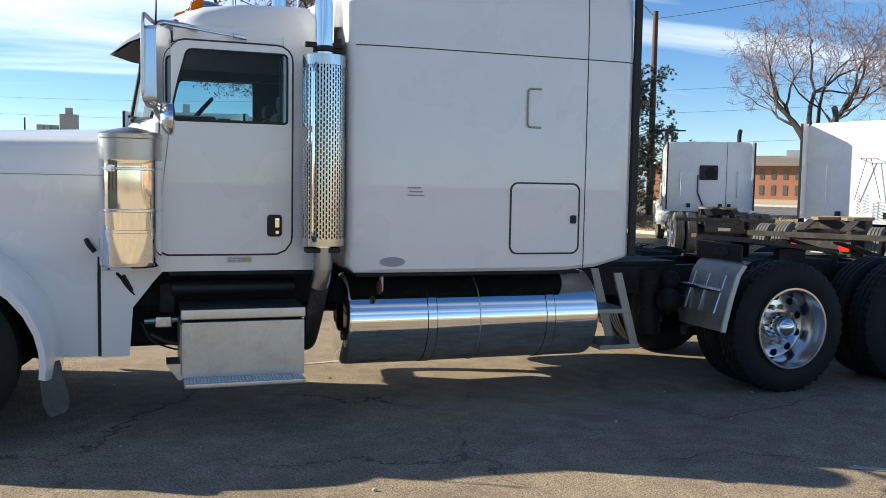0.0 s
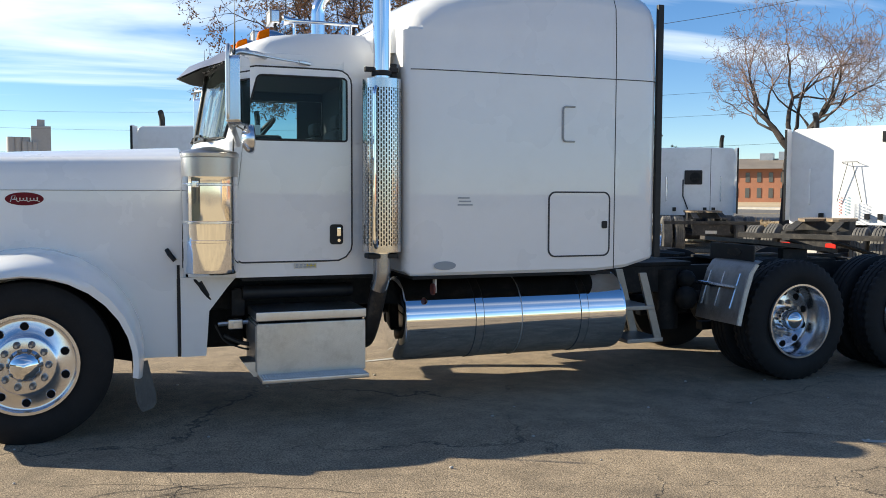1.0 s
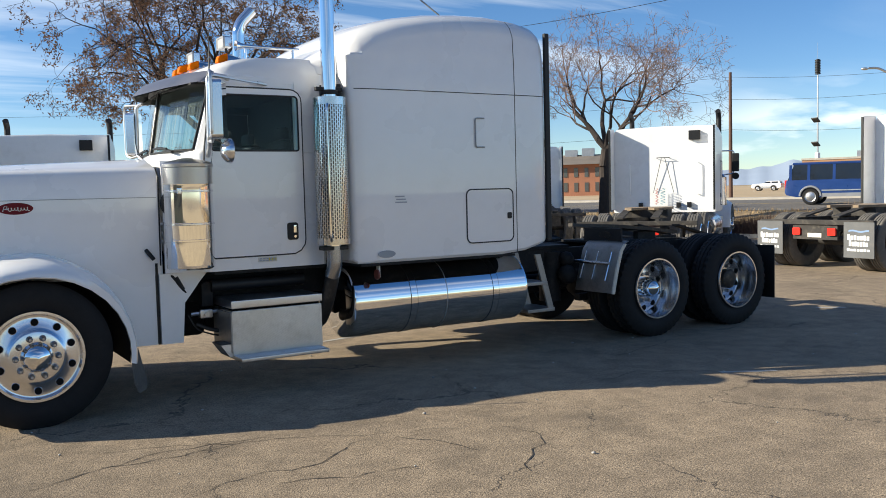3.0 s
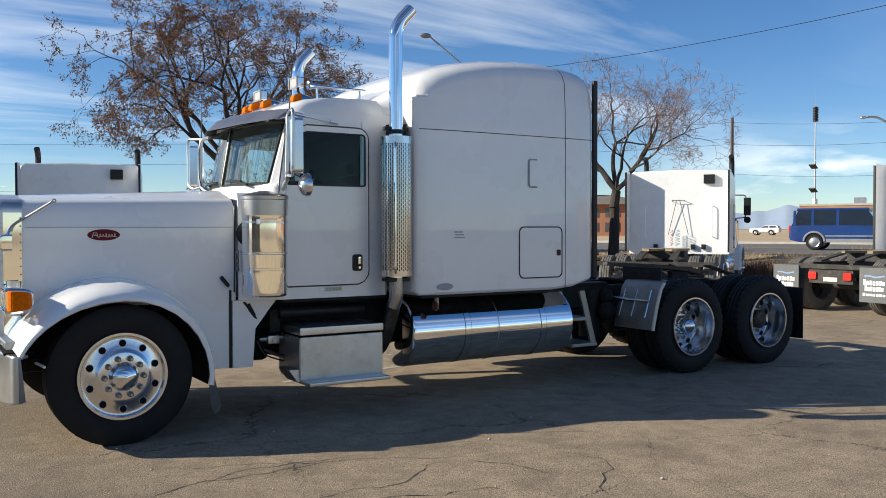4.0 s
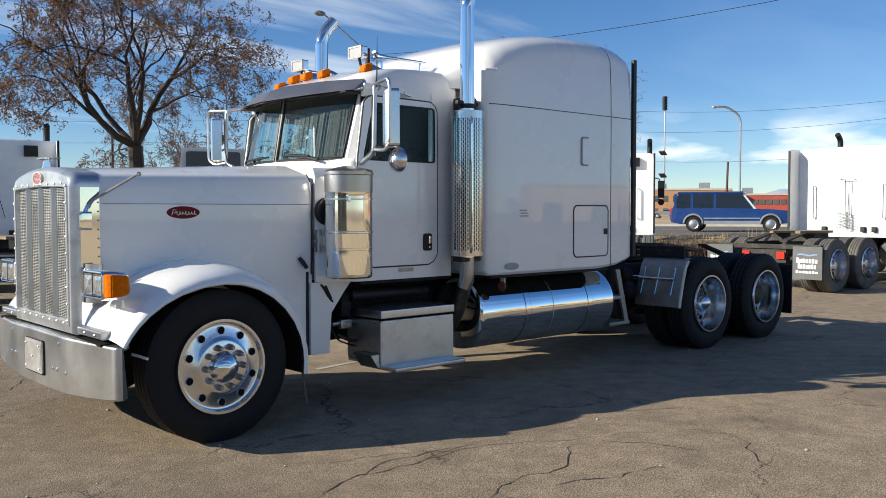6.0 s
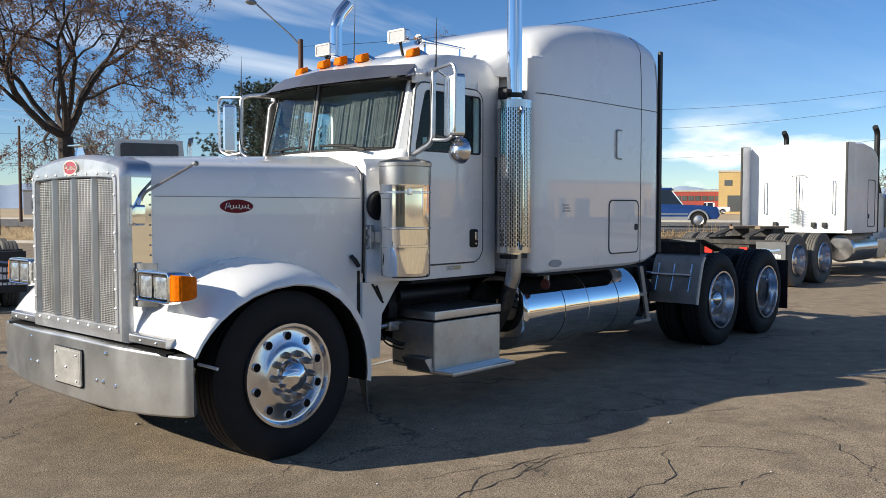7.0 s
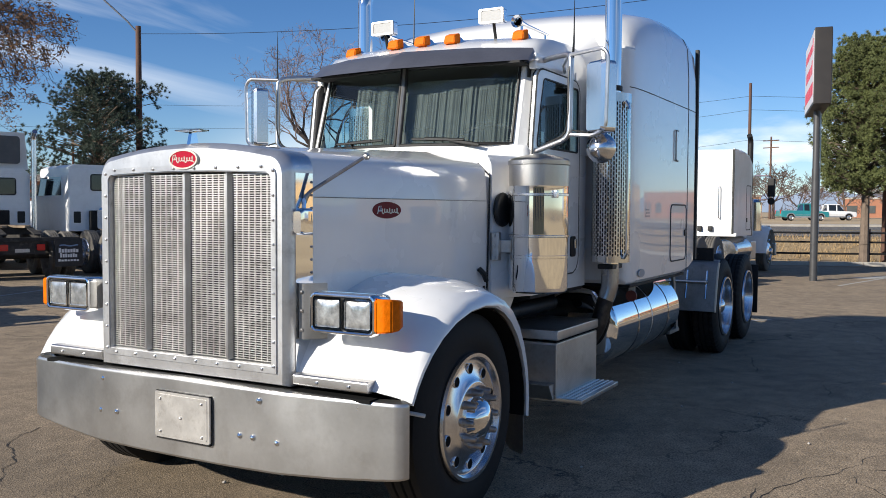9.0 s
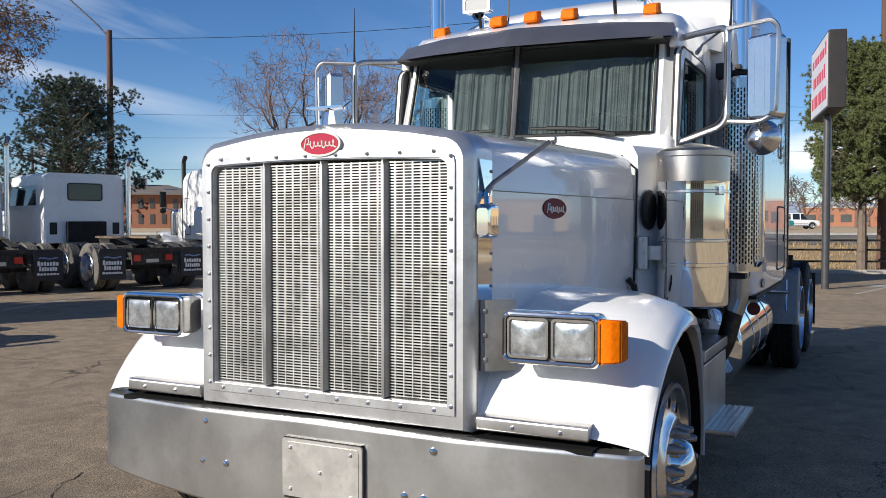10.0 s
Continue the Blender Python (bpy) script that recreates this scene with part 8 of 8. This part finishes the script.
x, y = bpos(36.5, 128)
building(x, y, 45, 30, 12, 4.5, M_BRICK, "two-storey red-brown brick building with hip roof", ((0.6, 1.3, 0.55, 20), (2.7, 1.3, 0.55, 20)), "hip", ((4, 1.0), (6.5, 1.2)))
x, y = bpos(54.9, 150)
building(x, y, 58, 13, 14, 4.6, M_TANBRICK, "tan brick commercial block with dark windows", ((0.6, 1.0, 0.8, 8), (2.7, 1.0, 0.8, 8)), units=((2, 0.1),))
x, y = bpos(59.4, 152)
building(x, y, 60, 15, 14, 3.7, M_REDWALL, "low red block with a strip of windows", ((2.2, 0.8, 0.9, 14),), units=((-3, 0.1),))
x, y = polar(65.6, 150, -3.46, -5.08)
building(x, y, 66, 12, 9, 6.8, M_YELLOWWALL, "tall yellow ochre block with a shutter", ((0.4, 2.6, 3.2, 2), (4.6, 0.9, 1.2, 4)))
x, y = bpos(75.0, 160)
building(x, y, 72, 10, 9, 3.6, M_TANBRICK, "tan low building with a flat roof", ((1.0, 1.2, 1.2, 5),))
x, y = bpos(86.5, 175)
building(x, y, 86, 30, 10, 3.4, M_BRICK, "low brick shop row across the road", ((0.8, 1.4, 1.8, 10),))
x, y = bpos(97, 120)
building(x, y, 90, 30, 10, 3.6, M_BRICK, "low brick shop row across the road", ((0.8, 1.4, 1.8, 9),))
x, y = polar(22.0, 140, -3.2, -5.7)
building(x, y, 22, 10, 8, 3.3, M_WHITEWALL, "small white shed across the road", ((0.8, 1.2, 1.2, 3),))
# grain silos far off
for az, h, w, d in ((-8.2, 26, 9, 430), (-7.0, 31, 8, 432), (-7.6, 24, 6, 428)):
    x, y = polar(az, d, 1.6, -6.9)
    t = thing("silo_block", pose(x, y, 0, 0, 0, 8), "pale grey concrete grain silos far away", "silo")
    bm = B()
    if h > 30:
        box(bm, -w / 2, w / 2, -4, 4, 0, h)
        box(bm, -w / 5, w / 5, -2, 2, h, h + 3)
    else:
        for k in range(3):
            lathe(bm, [(w / 5, 0), (w / 5, h), (0.0, h)], "z", (-w / 3 + k * w / 3, 0, 0), 12)
    part("silo", bm, M_GREYCONC, t)

# ---- mountains on the horizon ----
# the haze of distance is mixed into the ridge's blue-grey colour
M_MOUNT = mat("hazy_blue_mountain", (0.31, 0.38, 0.48), 1.0, var=0.10, scale=0.002, fine=0.01)
bm = B()
lo, hi = [], []
for k in range(721):
    az = radians(-40 + k * 0.25)
    rr = 3800
    u = k / 3
    hgt = 82 + 60 * noise.noise((u * 0.10, 3.1, 0)) + 30 * noise.noise((u * 0.27, 7.7, 0)) + 14 * noise.noise((u * 0.8, 1.7, 0)) + 6 * noise.noise((u * 2.1, 4.7, 0))
    c, s = math.sin(az), math.cos(az)
    lo.append((c * rr, s * rr, -20))
    hi.append((c * (rr + 500), s * (rr + 500), max(40, hgt)))
loft(bm, [lo, hi], closed=False, caps=False)
part("mountain_backdrop", bm, M_MOUNT, None, "hazy blue mountain ridge on the horizon", smooth=80, kind="structure")


# ---- vehicles on and beyond the road ----
M_TRIMGREY = mat("grey_plastic_trim", (0.22, 0.23, 0.25), 0.5, var=0.1)


def car(at, label, paint, length=5.4, width=1.98, height=1.85, kind="suv"):
    t = thing("car", at, label, "car")
    L, W, H = length / 2, width / 2, height
    bm = B()
    rings = []
    for x, zl, zh, w in ((-L, 0.55, 0.80, W * 0.86), (-L + 0.12, 0.42, 0.98, W * 0.95), (-L + 0.9, 0.36, 1.06, W), (0.0, 0.36, 1.12, W), (L - 0.5, 0.36, 1.12, W), (L - 0.08, 0.45, 1.10, W * 0.97), (L, 0.55, 1.0, W * 0.90)):
        rings.append([(x, -w, zl), (x, -w - 0.0, (zl + zh) / 2), (x, -w * 0.96, zh), (x, w * 0.96, zh), (x, w, (zl + zh) / 2), (x, w, zl)])
    loft(bm, rings)
    body = part("body", bm, paint, t)
    x0 = -L + (1.70 if kind == "suv" else 1.45)
    x1 = (L - 0.12) if kind == "suv" else (L - 2.35)
    bm = B()
    loft(bm, [[(x0, -W * 0.92, 1.08), (x0 + 0.55, -W * 0.80, H - 0.10), (x1 - 0.25, -W * 0.80, H - 0.10), (x1, -W * 0.92, 1.10)], [(x0, W * 0.92, 1.08), (x0 + 0.55, W * 0.80, H - 0.10), (x1 - 0.25, W * 0.80, H - 0.10), (x1, W * 0.92, 1.10)]])
    part("window", bm, M_DARKGLASS, body)
    bm = B()
    box(bm, x0 + 0.47, x1 - 0.18, -W * 0.82, W * 0.82, H - 0.12, H, 0.05)
    part("roof", bm, paint, body)
    for s in SIDES:
        for xp in ((x0 + x1) / 2 - 0.1, (x0 + x1) / 2 + 0.95, x1 - 0.12):
            if xp < x1:
                bm = B()
                loft(bm, [[(xp - 0.06, s * W * 0.925, 1.08), (xp + 0.06, s * W * 0.925, 1.08), (xp + 0.06, s * W * 0.90, 1.08), (xp - 0.06, s * W * 0.90, 1.08)], [(xp - 0.06, s * W * 0.815, H - 0.1), (xp + 0.06, s * W * 0.815, H - 0.1), (xp + 0.06, s * W * 0.79, H - 0.1), (xp - 0.06, s * W * 0.79, H - 0.1)]])
                part("pillar", bm, paint, body)
        bm = B()
        box(bm, -L + 1.42, L - 1.57, min(s * W * 0.98, s * (W + 0.015)), max(s * W * 0.98, s * (W + 0.015)), 0.36, 0.52)
        part("lower_trim", bm, M_TRIMGREY, body)
        bm = B()
        box(bm, -L + 1.42, L - 1.57, min(s * W * 0.98, s * (W + 0.02)), max(s * W * 0.98, s * (W + 0.02)), 0.62, 0.67)
        part("side_strip", bm, M_GALV, body)
        for xw in (-L + 0.95, L - 1.1):
            half = [(xw + 0.44 * math.cos(radians(a)), 0.40 + 0.42 * math.sin(radians(a))) for a in range(0, 181, 15)]
            # near-black half disc on the body, painted shade of the wheel arch
            bm = B()
            prism(bm, half, "y", s * (W - 0.05), s * (W + 0.006))
            part("wheel_arch", bm, M_DARK, body)
            bm = B()
            tube(bm, [(x, s * (W + 0.005), z) for x, z in half], 0.05, 6)
            part("arch_flare", bm, M_TRIMGREY, body)
            bm = B()
            lathe(bm, [(0.25, s * (W - 0.24)), (0.34, s * (W - 0.24)), (0.365, s * (W - 0.18)), (0.365, s * (W - 0.05)), (0.34, s * (W + 0.03)), (0.24, s * (W + 0.035)), (0.235, s * (W - 0.02))], "y", (xw, 0, 0.37), 24)
            wh = part("wheel", bm, M_RUBBER, t)
            bm = B()
            lathe(bm, [(0.0, s * (W + 0.035)), (0.09, s * (W + 0.035)), (0.20, s * (W + 0.010)), (0.24, s * (W + 0.036))], "y", (xw, 0, 0.37), 20)
            part("rim", bm, M_ALU, wh)
        bm = B()
        box(bm, L - 0.10, L + 0.004, min(s * W * 0.72, s * W * 0.92), max(s * W * 0.72, s * W * 0.92), 0.75, 1.12)
        part("tail_light", bm, M_RED, body)
        bm = B()
        box(bm, -L - 0.004, -L + 0.15, min(s * W * 0.55, s * W * 0.88), max(s * W * 0.55, s * W * 0.88), 0.66, 0.82)
        part("headlight", bm, M_REFLECTOR, body)
    return t


M_BLUECAR = mat("dark_blue_car_paint", (0.008, 0.035, 0.15), 0.3, var=0.1, coat=0.35)
M_WHITECAR = mat("white_car_paint", (0.72, 0.72, 0.72), 0.3, var=0.04, coat=0.5)
M_GREYCAR = mat("grey_car_paint", (0.16, 0.16, 0.17), 0.3, var=0.06, coat=0.5)
M_TEAL = mat("teal_truck_paint", (0.02, 0.20, 0.22), 0.4, var=0.1, coat=0.4)
ALONG = math.degrees(math.atan2(-ROAD_T.y, -ROAD_T.x))
car(pose(34.7, 16.6, 0.665, 0, 0, ALONG), "dark blue sport utility vehicle with grey lower trim", M_BLUECAR, 5.5, 2.0, 1.9)
x, y = polar(62.6, 140, -3.2, -5.7)
car(pose(x, y, 0.67, 0, 0, ALONG + 180), "white pickup truck parked across the road", M_WHITECAR, 5.7, 2.0, 1.85, "pickup")
for az, d, p, lab in ((55.5, 138, M_GREYCAR, "dark grey car parked across the road"), (52.6, 139, M_WHITECAR, "white car parked across the road"), (59.5, 139, M_GREYCAR, "grey car parked across the road"),
                      (57.6, 140, M_WHITECAR, "white car parked across the road")):
    x, y = polar(az, d, -3.6, -3.0)
    car(pose(x, y, 0.67, 0, 0, ALONG + 180), lab, p, 4.3, 1.80, 1.45, "suv")
x, y = polar(82.3, 112, -3.86, -3.35)
car(pose(x, y, 0.67, 0, 0, ALONG), "white pickup truck across the road", M_WHITECAR, 5.7, 2.0, 1.9, "pickup")
x, y = polar(80.8, 104, -3.86, -3.35)
car(pose(x, y, 0.67, 0, 0, ALONG), "teal work truck across the road", M_TEAL, 5.2, 2.2, 1.9, "pickup")

# ---- unseen tan blocks behind the camera, added for reflections in paint and chrome ----
M_STUCCO = mat("tan_stucco", (0.60, 0.40, 0.20), 0.85, var=0.10, scale=0.6, fine=8, bump=0.1, bscale=40)
building(75, -42, 150, 34, 12, 4.2, M_STUCCO, "unseen long tan stucco block with dark doors, added for reflections", ((0.0, 2.6, 2.6, 6),), z0=0.0)
building(-34, -18, 250, 30, 10, 4.2, M_STUCCO, "unseen tan stucco block with dark windows, added for reflections", ((1.0, 1.5, 1.8, 7),), z0=0.0)
